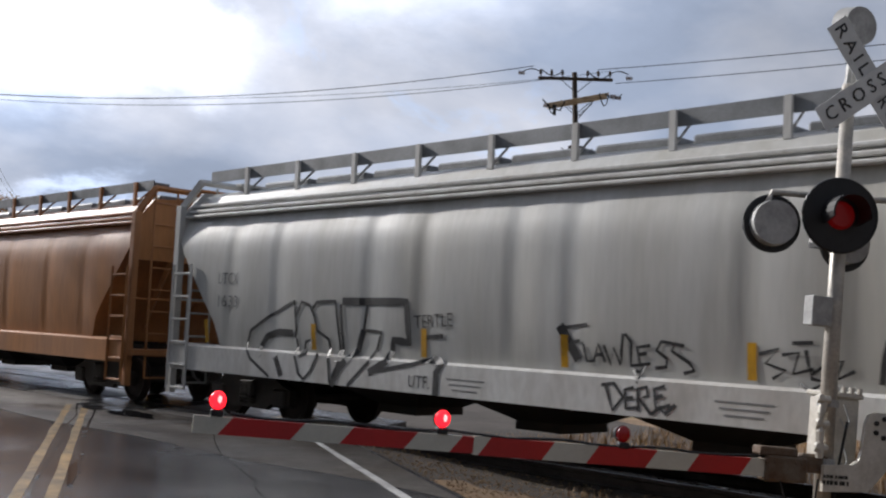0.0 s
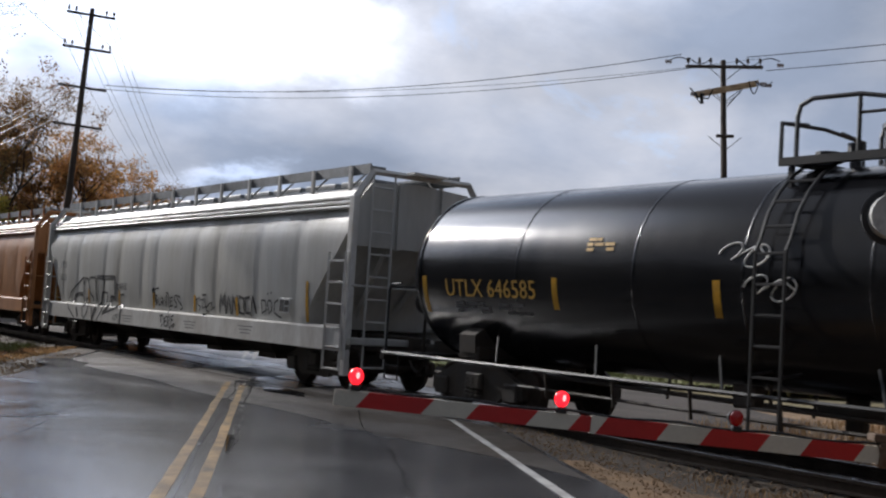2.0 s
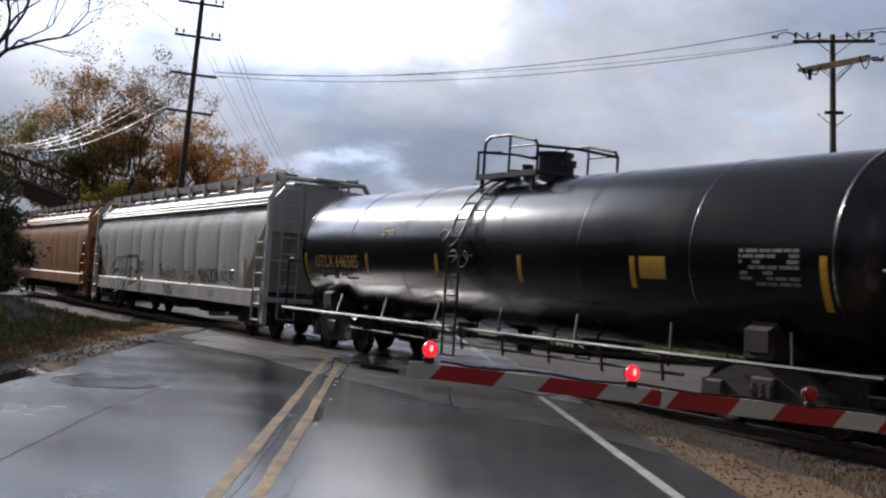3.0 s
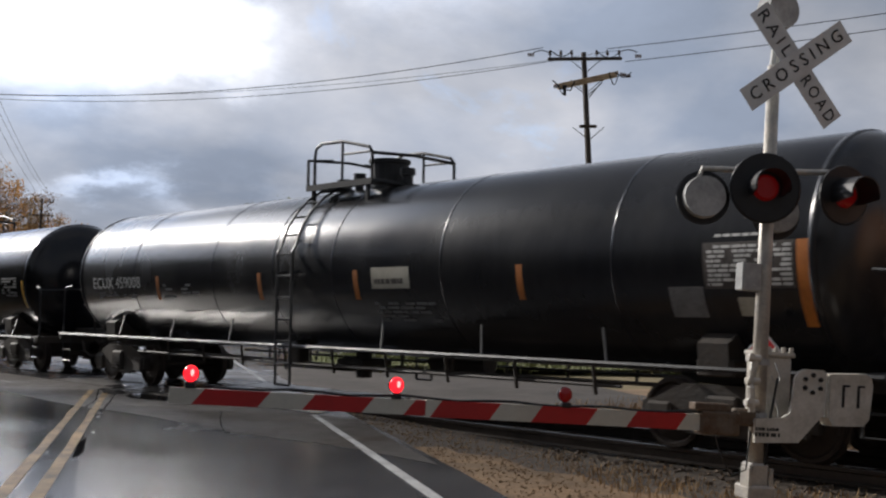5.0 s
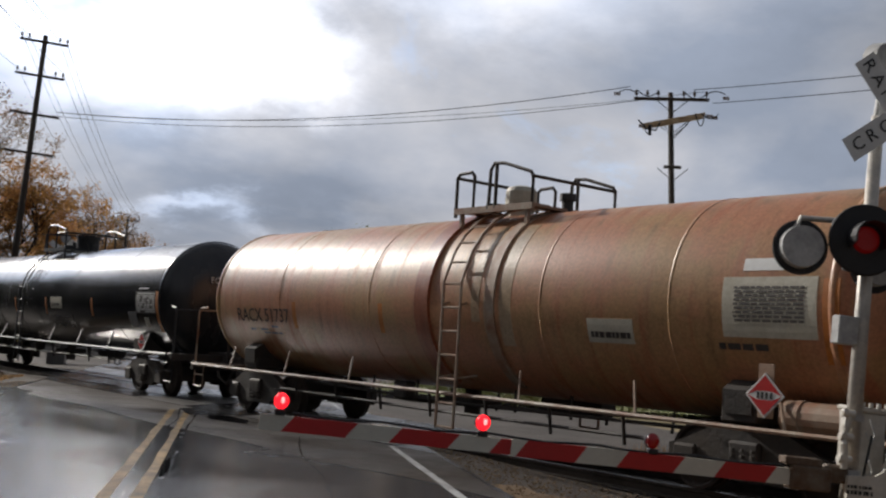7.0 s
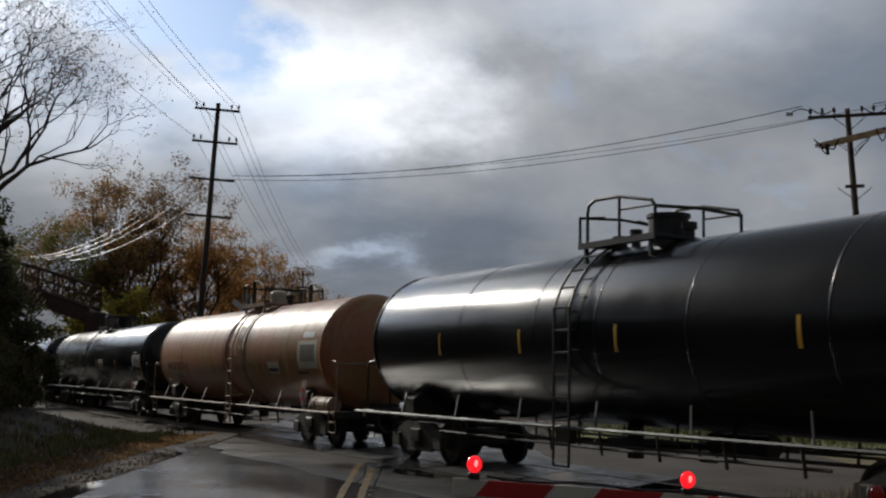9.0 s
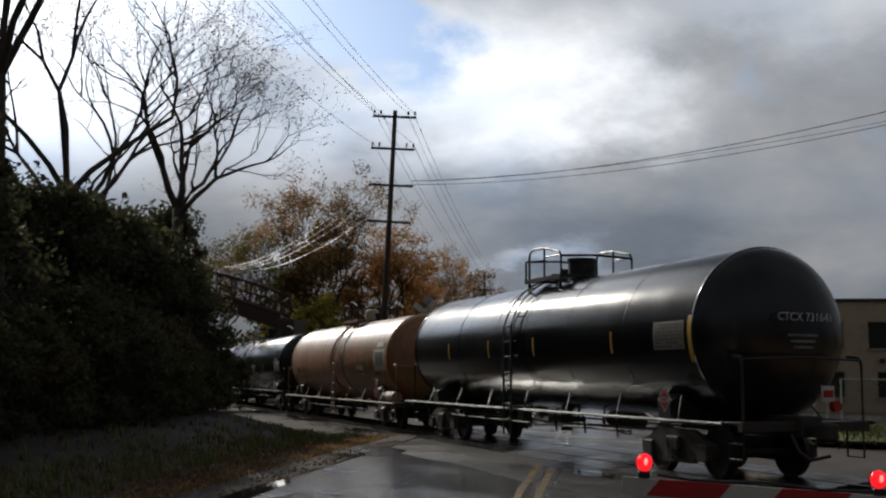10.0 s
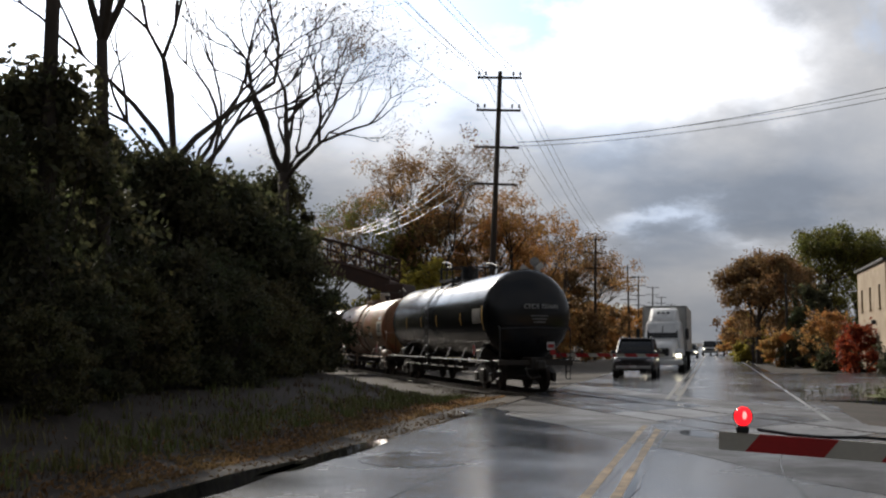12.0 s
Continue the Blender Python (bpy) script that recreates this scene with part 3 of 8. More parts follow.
def rails():
    prof = [(-0.036, 0.0), (0.036, 0.0), (0.036, -0.04), (0.01, -0.055), (0.01, -0.14), (0.07, -0.155), (0.07, -0.17), (-0.07, -0.17), (-0.07, -0.155), (-0.01, -0.14), (-0.01, -0.055), (-0.036, -0.04)]
    for side in (-1, 1):
        bm = bmesh.new()
        loft(bm, [[(s, side * RAIL_GAUGE + y, z + 0.018) for y, z in prof] for s in range(-70, 171, 8)])
        bmesh.ops.recalc_face_normals(bm, faces=bm.faces)
        solo("rail", bm, M_RAIL, "dark steel railway rail", "rail", kind="structure", at=TRACK)
    bm = bmesh.new()
    box(bm, (0, 0, 0), (0.23, 2.6, 0.17), 0.015)
    tie = solo("railway_tie", bm, M_TIE, "dark creosoted wooden railway tie under the rails", "railway tie", "ties under the rails")
    tie.matrix_basis = TRACK @ pose(-5.4, 0, -0.285)
    for k in range(1, 95):
        s = -5.4 - k * 0.56 if k < 50 else 6.0 + (k - 50) * 0.56
        copy_thing(tie, TRACK @ pose(s, rng.uniform(-.06, .06), -0.285, 0, 0, rng.uniform(-1.5, 1.5)))


rails()

# ---- the train ----
# car frame: x ahead along the track, y to the road user's side, z up from the rail
TANK_R, TANK_Z = 1.43, 2.40


def arc_tank(r, a):
    """A point of the shell's section: a degrees up from the level on the near side."""
    return r * math.cos(radians(a)), TANK_Z + r * math.sin(radians(a))


def wheelset_mesh():
    bm = bmesh.new()
    prof = [(0.03, -0.07), (0.12, -0.07), (0.16, -0.03), (0.34, -0.02), (0.38, -0.065), (0.455, -0.07), (0.452, -0.04), (0.42, -0.03), (0.415, 0.065), (0.37, 0.065), (0.34, 0.03), (0.16, 0.05), (0.12, 0.09), (0.03, 0.09)]
    for side in (-1, 1):
        rings = []
        for k in range(24):
            a = math.tau * k / 24
            rings.append([(r * math.cos(a), side * (RAIL_GAUGE + y), r * math.sin(a)) for r, y in prof])
        vr = [[bm.verts.new(p) for p in ring] for ring in rings]
        for k in range(24):
            for j in range(len(prof)):
                bm.faces.new((vr[k][j], vr[k][(j + 1) % len(prof)], vr[(k + 1) % 24][(j + 1) % len(prof)], vr[(k + 1) % 24][j]))
    rod(bm, (0, -1.05, 0), (0, 1.05, 0), 0.075, seg=12)
    for side in (-1, 1):
        rod(bm, (0, side * 0.98, 0), (0, side * 1.10, 0), 0.11, seg=8)
        for k in range(3):
            a = math.tau * k / 3
            box(bm, (0.05 * math.cos(a), side * 1.105, 0.05 * math.sin(a)), (0.03, 0.02, 0.03))
    bmesh.ops.recalc_face_normals(bm, faces=bm.faces)
    me = bpy.data.meshes.new("wheelset")
    bm.to_mesh(me)
    bm.free()
    me.materials.append(M_WHEEL)
    for p in me.polygons:
        p.use_smooth = False
    return me


WHEELSET = wheelset_mesh()
WHEEL_R = 0.42
AXLES = []          # (wheelset, place in its truck)
CARS = []           # (car, its place behind the train's mark)


def truck_mesh():
    bm = bmesh.new()
    for side in (-1, 1):
        y0, y1 = side * 0.95, side * 1.07
        plate(bm, [(-1.15, 0.34), (-1.15, 0.56), (-0.95, 0.62), (-0.55, 0.80), (0.55, 0.80), (0.95, 0.62), (1.15, 0.56), (1.15, 0.34), (0.72, 0.36), (0.5, 0.22), (-0.5, 0.22), (-0.72, 0.36)], y0, y1)
        for x in (-0.14, 0, 0.14):
            for z in range(5):
                rod(bm, (x, side * 1.10, 0.30 + 0.065 * z), (x, side * 1.10, 0.33 + 0.065 * z), 0.065, seg=8)
        for x in (-0.89, 0.89):
            box(bm, (x, side * 1.07, 0.42), (0.34, 0.10, 0.30), 0.03)
    box(bm, (0, 0, 0.55), (0.42, 2.3, 0.26), 0.03)
    box(bm, (0, 0, 0.80), (0.5, 0.5, 0.26), 0.03)
    box(bm, (0, 0, 0.36), (1.5, 0.12, 0.08))
    bmesh.ops.recalc_face_normals(bm, faces=bm.faces)
    me = bpy.data.meshes.new("truck")
    bm.to_mesh(me)
    bm.free()
    me.materials.append(M_UNDER)
    return me


TRUCK = truck_mesh()


def add_trucks(car, xs):
    for x in xs:
        t = new("truck", TRUCK)
        t.parent = car
        t.matrix_basis = pose(x, 0, 0)
        for ax in (-0.89, 0.89):
            w = new("wheelset", WHEELSET)
            w.parent = t
            w.matrix_basis = pose(ax, 0, WHEEL_R)
            AXLES.append((w, ax, rng.uniform(0, 360)))


def add_coupler(car, x, sign):
    bm = bmesh.new()
    box(bm, (x - sign * 0.25, 0, 0.86), (0.9, 0.16, 0.18), 0.02)
    box(bm, (x + sign * 0.26, 0.03, 0.86), (0.28, 0.30, 0.30), 0.05)
    pipe(bm, [(x - sign * 0.2, 0.35, 0.8), (x, 0.37, 0.55), (x + sign * 0.2, 0.3, 0.42), (x + sign * 0.42, 0.1, 0.5)], 0.03)
    part("coupler", bm, M_UNDER, car)


def ladder(bm, pts, half, r, step):
    """Two stiles along the path pts (x is added) and the rungs between them."""
    for sx in (-half, half):
        pipe(bm, [(p[0] + sx, p[1], p[2]) for p in pts], r)
    rest = 0.0
    for a, b in zip(pts[:-1], pts[1:]):
        a, b = Vector(a), Vector(b)
        d = (b - a).length
        k = rest
        while k < d:
            p = a + (b - a) * (k / d)
            rod(bm, p - Vector((half, 0, 0)), p + Vector((half, 0, 0)), r * 0.8, seg=6)
            k += step
        rest = k - d


def on_shell(x, a, r=None, lift=0.004):
    """A pose on the shell's near side: x along it to the reader's right, y up, out of the shell."""
    y, z = arc_tank((r or TANK_R) + lift, a)
    return pose(x, y, z, 0, 0, 180) @ pose(0, 0, 0, 90 - a, 0, 0)


def shell_patch(name, x0, x1, a0, a1, material, car, label="", lift=0.004, r=None):
    """A painted or stuck-on patch that follows the shell from a0 to a1 degrees."""
    bm = bmesh.new()
    r = (r or TANK_R)
    n = max(2, int(abs(a1 - a0) / 3))
    rings = []
    for k in range(n + 1):
        a = a0 + (a1 - a0) * k / n
        yi, zi = arc_tank(r - 0.01, a)
        yo, zo = arc_tank(r + lift, a)
        rings.append([(x0, yo, zo), (x1, yo, zo), (x1, yi, zi), (x0, yi, zi)])
    loft(bm, rings)
    bmesh.ops.recalc_face_normals(bm, faces=bm.faces)
    return part(name, bm, material, car, label, smooth=False)


def bars(name, x0, x1, a0, a1, rows_, cols, material, car, label, fill=0.72, seed=0):
    """Writing too small to read: rows of plain bars on the shell."""
    bm = bmesh.new()
    rr = random.Random(seed)
    for i in range(rows_):
        a = a1 + (a0 - a1) * (i + 0.5) / rows_
        da = (a1 - a0) / rows_ * 0.32
        x = x0
        while x < x1 - 0.02:
            w = min(x1 - x, rr.uniform(0.5, 1.5) * (x1 - x0) / cols)
            if rr.random() < fill:
                q = []
                for aa in (a - da, a + da):
                    y, z = arc_tank(TANK_R + 0.009, aa)
                    q += [(x, y, z), (x + w * 0.85, y, z)]
                v = [bm.verts.new(p) for p in q]
                bm.faces.new((v[0], v[2], v[3], v[1]))
            x += w
    return tagged(part(name, bm, material, car, label), kind="stuff")


END_W = 1.38                            # half width of the end platforms


def tank_car(place, hl, label, paint, pipes, dull=None, seams=(), ladder_x=0.0, platform_w=1.95, loops=True, platform_off=-0.55, rail_z=0.86):
    """hl: half the shell's length."""
    car = thing("tank_car", label, "tank car", "tank cars of the train")
    CARS.append((car, place))
    R, hd, n = TANK_R, 0.62, 56
    bm = bmesh.new()
    prof = [(hl - hd + hd * math.sin(radians(a)), R * math.cos(radians(a)) ** 0.92) for a in (0, 10, 20, 30, 40, 50, 60, 68, 75, 81, 86, 89)]
    line = [(-x, r) for x, r in prof[::-1]] + prof
    rings = [[(x, r * math.cos(math.tau * k / n), TANK_Z + r * math.sin(math.tau * k / n)) for k in range(n)] for x, r in line]
    loft(bm, rings)
    bmesh.ops.recalc_face_normals(bm, faces=bm.faces)
    for f in bm.faces:
        f.smooth = True
    part("tank_shell", bm, paint, car)
    # head rings where the ends are welded on
    for ring_name, x, wide, proud in [("head_ring", -(hl - hd), 0.05, 0.012), ("head_ring", hl - hd, 0.05, 0.012)] + [("weld_seam", s, 0.022, 0.005) for s in seams]:
        bm = bmesh.new()
        prof2 = [(-wide, R - 0.02), (-wide * 0.7, R + proud), (wide * 0.7, R + proud), (wide, R - 0.02)]
        vr = [[bm.verts.new((x + px, r * math.cos(math.tau * k / n), TANK_Z + r * math.sin(math.tau * k / n))) for px, r in prof2] for k in range(n)]
        for k in range(n):
            for j in range(4):
                bm.faces.new((vr[k][j], vr[k][(j + 1) % 4], vr[(k + 1) % n][(j + 1) % 4], vr[(k + 1) % n][j]))
        bmesh.ops.recalc_face_normals(bm, faces=bm.faces)
        part(ring_name, bm, paint, car, smooth=True)
    # draft sills, bolsters and cradles
    for sx in (-1, 1):
        bm = bmesh.new()
        box(bm, (sx * (hl - 1.3), 0, 0.92), (3.6, 0.42, 0.34), 0.02)
        bx = sx * (hl - 1.9)
        box(bm, (sx * (hl + 0.32), 0, rail_z - 0.05), (0.12, 2 * END_W + 0.14, 0.16), 0.01)
        part("draft_sill", bm, M_UNDER, car)
        bm = bmesh.new()
        box(bm, (bx, 0, 1.0), (0.5, 2.5, 0.2), 0.02)
        for y in (-1, 1):
            plate_pts = [(0.25, 1.02), (1.28, 1.0), (1.30, 1.28), (1.06, 1.42), (0.62, 1.13)]
            loft(bm, [[(bx - 0.2, y * py, pz) for py, pz in plate_pts], [(bx + 0.2, y * py, pz) for py, pz in plate_pts]])
        bmesh.ops.recalc_face_normals(bm, faces=bm.faces)
        part("bolster_cradle", bm, M_UNDER, car)
        bm = bmesh.new()
        box(bm, (sx * (hl + 0.05), 0, rail_z), (0.62, 2 * END_W + 0.14, 0.04), 0.005)
        part("end_platform", bm, pipes, car)
        add_coupler(car, sx * (hl + 0.62), sx)
        # end hoops, with a step below each
        for y in (-END_W, END_W):
            x0, x1 = sx * (hl - 0.45), sx * (hl + 0.30)
            bm = bmesh.new()
            pipe(bm, [(x1, y, rail_z - 0.02), (x1, y, 1.95), (x1 - sx * 0.06, y * 0.99, 2.05), (x1 - sx * 0.3, y * 0.97, 2.07)], 0.026)
            part("end_hoop", bm, pipes, car)
            bm = bmesh.new()
            pipe(bm, [(x0 + sx * 0.35, y, rail_z - 0.02), (x0 + sx * 0.35, y, 0.40), (x1, y, 0.40), (x1, y, rail_z - 0.02)], 0.02)
            rod(bm, (x0 + sx * 0.35, y, 0.64), (x1, y, 0.64), 0.018, seg=6)
            part("end_step", bm, pipes, car)
        bm = bmesh.new()
        pipe(bm, [(sx * (hl + 0.30), -END_W, 2.0), (sx * (hl + 0.33), 0, 2.05), (sx * (hl + 0.30), END_W, 2.0)], 0.022)
        part("end_handrail", bm, pipes, car)
        # brake gear at one end
        if sx > 0:
            bm = bmesh.new()
            rod(bm, (hl + 0.05, 0.75, rail_z), (hl + 0.05, 0.75, 1.9), 0.03)
            rod(bm, (hl + 0.02, 0.75, 1.78), (hl + 0.08, 0.75, 1.78), 0.22, seg=16)
            part("brake_wheel", bm, M_UNDER, car)
    # side rail with its braces
    for y in (-1, 1):
        bm = bmesh.new()
        pipe(bm, [(-hl - 0.2, y * 1.50, rail_z), (-hl + 3, y * 1.50, rail_z), (hl - 3, y * 1.50, rail_z), (hl + 0.2, y * 1.50, rail_z)], 0.032)
        x = -hl + 1.1
        while x < hl - 0.8:
            if abs(x - ladder_x) > 0.6:
                rod(bm, (x, y * 1.50, rail_z), (x + 0.25, y * 1.26, rail_z + 0.42), 0.02, seg=6)
            x += 2.15
        part("side_rail", bm, pipes, car)
        # lower rail on hangers
        bm = bmesh.new()
        pipe(bm, [(-hl + 3.2, y * 1.28, rail_z - 0.28), (0, y * 1.28, rail_z - 0.30), (hl - 3.2, y * 1.28, rail_z - 0.28)], 0.026)
        x = -hl + 3.6
        while x < hl - 3.2:
            rod(bm, (x, y * 1.28, rail_z - 0.40), (x, y * 1.34, rail_z), 0.026, seg=6)
            x += 1.35
        part("lower_rail", bm, M_UNDER, car)
    # running ladders up to the top platform
    for y in (-1, 1):
        bm = bmesh.new()
        pts = [(ladder_x, y * 1.56, 0.36), (ladder_x, y * 1.56, 2.55)] + [(ladder_x, y * (1.56 if a < 10 else (R + 0.12) * math.cos(radians(a))), TANK_Z + (R + 0.12) * math.sin(radians(a))) for a in (15, 28, 40, 52, 64, 76)]
        ladder(bm, pts, 0.21, 0.024, 0.36)
        for z in (1.1, 2.2):
            for x in (-0.21, 0.21):
                rod(bm, (ladder_x + x, y * 1.56, z), (ladder_x + x, y * (1.15 if z < 2 else 1.40), z + 0.05), 0.018, seg=6)
        part("ladder", bm, pipes, car)
    # platform with railing
    top = TANK_Z + R
    px = ladder_x + platform_off
    bm = bmesh.new()
    for y in (-1, 1):
        box(bm, (px, y * 0.72, top + 0.02), (platform_w, 0.34, 0.05), 0.005)
        box(bm, (px, y * 0.90, top + 0.0), (platform_w, 0.05, 0.10))
    for x in (-platform_w / 2 + 0.15, platform_w / 2 - 0.15):
        box(bm, (px + x, 0, top + 0.01), (0.28, 1.8, 0.05), 0.005)
        for y in (-1, 1):
            box(bm, (px + x, y * 0.86, top - 0.22), (0.06, 0.06, 0.5))
    part("top_platform", bm, pipes, car)
    if loops:
        bm = bmesh.new()
        h = top + 0.74
        w = platform_w / 2
        for y in (-1, 1):
            yy = y * 0.90
            pipe(bm, [(px - w, yy, top), (px - w, yy, h - 0.28), (px - w + 0.08, yy, h - 0.18), (px - 0.1, yy, h - 0.02), (px + w * 0.55, yy, h), (px + w * 0.72, yy, h - 0.07), (px + w * 0.76, yy, h - 0.2), (px + w * 0.76, yy, top)], 0.03)
            rod(bm, (px - 0.1, yy, top), (px - 0.1, yy, h - 0.02), 0.026, seg=6)
            pipe(bm, [(px - w, yy, top + 0.48), (px - 0.1, yy, top + 0.5)], 0.02)
            pipe(bm, [(px + w, yy * 0.98, top), (px + w, yy * 0.98, h - 0.25), (px + w, yy * 0.4, h - 0.2)], 0.03)
        pipe(bm, [(px - w, -0.9, h - 0.28), (px - w, 0, h - 0.24), (px - w, 0.9, h - 0.28)], 0.03)
        pipe(bm, [(px + w, -0.88, h - 0.25), (px + w, 0, h - 0.2), (px + w, 0.88, h - 0.25)], 0.026)
        part("platform_railing", bm, pipes, car)
    bm = bmesh.new()
    if loops:
        rod(bm, (px - 0.25, 0, top - 0.08), (px - 0.25, 0, top + 0.42), 0.33, seg=20)
        rod(bm, (px - 0.25, 0, top + 0.42), (px - 0.25, 0, top + 0.48), 0.36, seg=20)
    else:
        prof_d = [(0.22, -0.08), (0.22, 0.08), (0.26, 0.10), (0.26, 0.40), (0.22, 0.47), (0.12, 0.50), (0.01, 0.505)]
        loft(bm, [[(px + 0.33 + r * math.cos(math.tau * k / 20), r * math.sin(math.tau * k / 20), top + z) for k in range(20)] for r, z in prof_d])
        bmesh.ops.recalc_face_normals(bm, faces=bm.faces)
    part("manway_dome", bm, M_PIPE_BLACK if paint is not M_RUST_TANK else M_PALE_PANEL, car)
    for dx, rr_, hh in ((0.45, 0.11, 0.30), (0.85, 0.16, 0.22), (-0.85, 0.13, 0.28)):
        bm = bmesh.new()
        rod(bm, (px + dx, 0.1, top - 0.05), (px + dx, 0.1, top + hh * 0.6), rr_ * 0.7, seg=10)
        rod(bm, (px + dx, 0.1, top + hh * 0.6), (px + dx, 0.1, top + hh), rr_, seg=10)
        part("valve", bm, M_PIPE_BLACK, car)
    # bottom outlet and pipes
    bm = bmesh.new()
    rod(bm, (0.4, 0, 0.45), (0.4, 0, 1.05), 0.14, seg=12)
    box(bm, (0.4, 0, 0.72), (0.7, 0.7, 0.12), 0.03)
    for x in (-2.4, -1.2, 1.3, 2.6):
        rod(bm, (x, 0.5, 0.62), (x, 0.5, 1.1), 0.025, seg=6)
    pipe(bm, [(-hl + 2.8, 0.5, 0.72), (0, 0.5, 0.66), (hl - 2.8, 0.5, 0.72)], 0.03)
    rod(bm, (-2.2, -0.5, 0.78), (-0.9, -0.5, 0.78), 0.17, seg=12)
    box(bm, (1.6, 0.55, 0.78), (0.35, 0.25, 0.3), 0.03)
    part("bottom_outlet", bm, M_UNDER, car)
    add_trucks(car, (-(hl - 1.9), hl - 1.9))
    return car


def stripe(car, x, a0=-14, a1=10, w=0.11, material=None):
    shell_patch("reflector", x - w / 2, x + w / 2, a0, a1, material or M_YEL_STRIPE, car, "yellow reflective strip")


def mark(car, text, x, a, size, material, width=None, name="reporting_mark"):
    """Writing on the near side; x is its middle."""
    return letters(name, text, size, material, car, on_shell(x, a, lift=0.012), width)


def placard(car, x, z, y, size=0.27):
    bm = bmesh.new()
    box(bm, (0, 0, 0), (size, 0.012, size), 0.004, pose(x, y, z) @ pose(0, 0, 0, 0, 45, 0))
    pl = part("placard", bm, M_SIGN_WHITE, car, "red and white diamond placard")
    bm = bmesh.new()
    k = size * 0.62
    for nm, pts in (("placard_red", ((-k, 0.0), (-k * 0.45, k * 0.22), (k * 0.45, k * 0.22), (k, 0.0), (0, k))), ("placard_red", ((-k, 0.0), (0, -k), (k, 0.0), (k * 0.45, -k * 0.22), (-k * 0.45, -k * 0.22)))):
        bm = bmesh.new()
        v = [bm.verts.new((x + px, y + 0.009, z + pz)) for px, pz in pts]
        bm.faces.new(v)
        part(nm, bm, M_ARM_RED, pl)
    bm = bmesh.new()
    for j in range(4):
        box(bm, (x + (j - 1.5) * size * 0.16, y + 0.010, z), (size * 0.09, 0.004, size * 0.2))
    tagged(part("small_writing", bm, M_SIGN_BLACK, pl), kind="stuff")
    return pl


def end_placard(car, x, y, z, size=0.3):
    """A diamond placard on the car's rear end."""
    turn = pose(x, y, z, 0, 0, -90)
    bm = bmesh.new()
    box(bm, (0, 0, 0), (size, 0.012, size), 0.004, turn @ pose(0, 0, 0, 0, 45, 0))
    pl = part("placard", bm, M_SIGN_WHITE, car, "red and white diamond placard")
    k = size * 0.62
    for sg in (-1, 1):
        bm = bmesh.new()
        bm.faces.new([bm.verts.new(turn @ Vector((px, -0.009, sg * pz))) for px, pz in ((-k, 0.0), (-k * 0.45, k * 0.22), (k * 0.45, k * 0.22), (k, 0.0), (0, k))])
        part("placard_red", bm, M_ARM_RED, pl)
    bm = bmesh.new()
    for j in range(4):
        box(bm, ((j - 1.5) * size * 0.16, -0.010, 0), (size * 0.09, 0.004, size * 0.2), 0, turn)
    tagged(part("small_writing", bm, M_SIGN_BLACK, pl), kind="stuff")


def end_bars(car, x, y, z, rows_, material, seed):
    """Small writing on the car's rear end as plain bars: (width, offset) for each row."""
    rr = random.Random(seed)
    bm = bmesh.new()
    for k, (w, off) in enumerate(rows_):
        u = -w / 2
        while u < w / 2:
            v = rr.uniform(0.05, 0.13)
            box(bm, (x, y - off - u - v / 2, z - 0.1 * k), (0.006, v * 0.8, 0.05))
            u += v
    tagged(part("small_writing", bm, material, car, "small stencilled writing on the end"), kind="stuff")


def reservoir(car, x, z=1.02, y=1.15):
    bm = bmesh.new()
    rod(bm, (x - 0.5, y, z), (x + 0.5, y, z), 0.19, seg=16)
    for dx in (-0.3, 0.3):
        rod(bm, (x + dx - 0.03, y, z), (x + dx + 0.03, y, z), 0.205, seg=16)
    part("air_reservoir", bm, M_PIPE_TAN, car)


# third car: glossy black, yellow marks
TANK_R, TANK_Z = 1.42, 2.28
utl = tank_car(-27.6, 8.45, "glossy black railway tank car with yellow markings and top railing", M_BLACK_TANK, M_PIPE_BLACK,
               seams=(-5.4, -2.9, -0.6, 1.1, 2.9, 5.3), ladder_x=0.6)
stripe(utl, 7.66, -28, -3)
for x in (4.44, 1.49, -1.29, -4.2):
    stripe(utl, x, -22, -3)
stripe(utl, -7.66, -30, -2)
mark(utl, "UTLX 646585", 5.95, -11, 0.40, M_STENCIL_Y, 2.2)
bars("small_writing", 5.0, 6.9, -27, -19, 3, 7, M_STENCIL_F, utl, "faded small stencilled writing", 0.5, 1)
bars("warning_writing", 3.3, 3.85, 12, 21, 3, 3, M_STENCIL_Y, utl, "yellow stencilled writing", 0.9, 2)
shell_patch("yellow_panel", -4.9, -4.35, -16, -3, M_YEL_STRIPE, utl, "yellow panel with a dark border")
bars("data_writing", -7.3, -6.3, -18, 2, 7, 6, M_STENCIL_F, utl, "faded block of stencilled data", 0.85, 3)
for x0, a0 in ((1.35, 10), (0.95, -6)):
    bm = bmesh.new()
    pts = []
    for k in range(40):
        u = k / 39 * 3.2
        y_, z_ = arc_tank(TANK_R + 0.008, a0 + 4.5 * math.sin(u * 5.1) + 2 * math.sin(u * 2.3))
        pts.append((x0 - 0.2 * u + 0.12 * math.cos(u * 6.3), y_, z_))
    pipe(bm, pts, 0.012, 4)
    part("chalk_scrawl", bm, M_STENCIL_W, utl, "white chalk scrawl")
letters("end_mark", "UTLX", 0.16, M_STENCIL_Y, utl, pose(-8.37, -0.25, 2.78, 90, 0, -90))

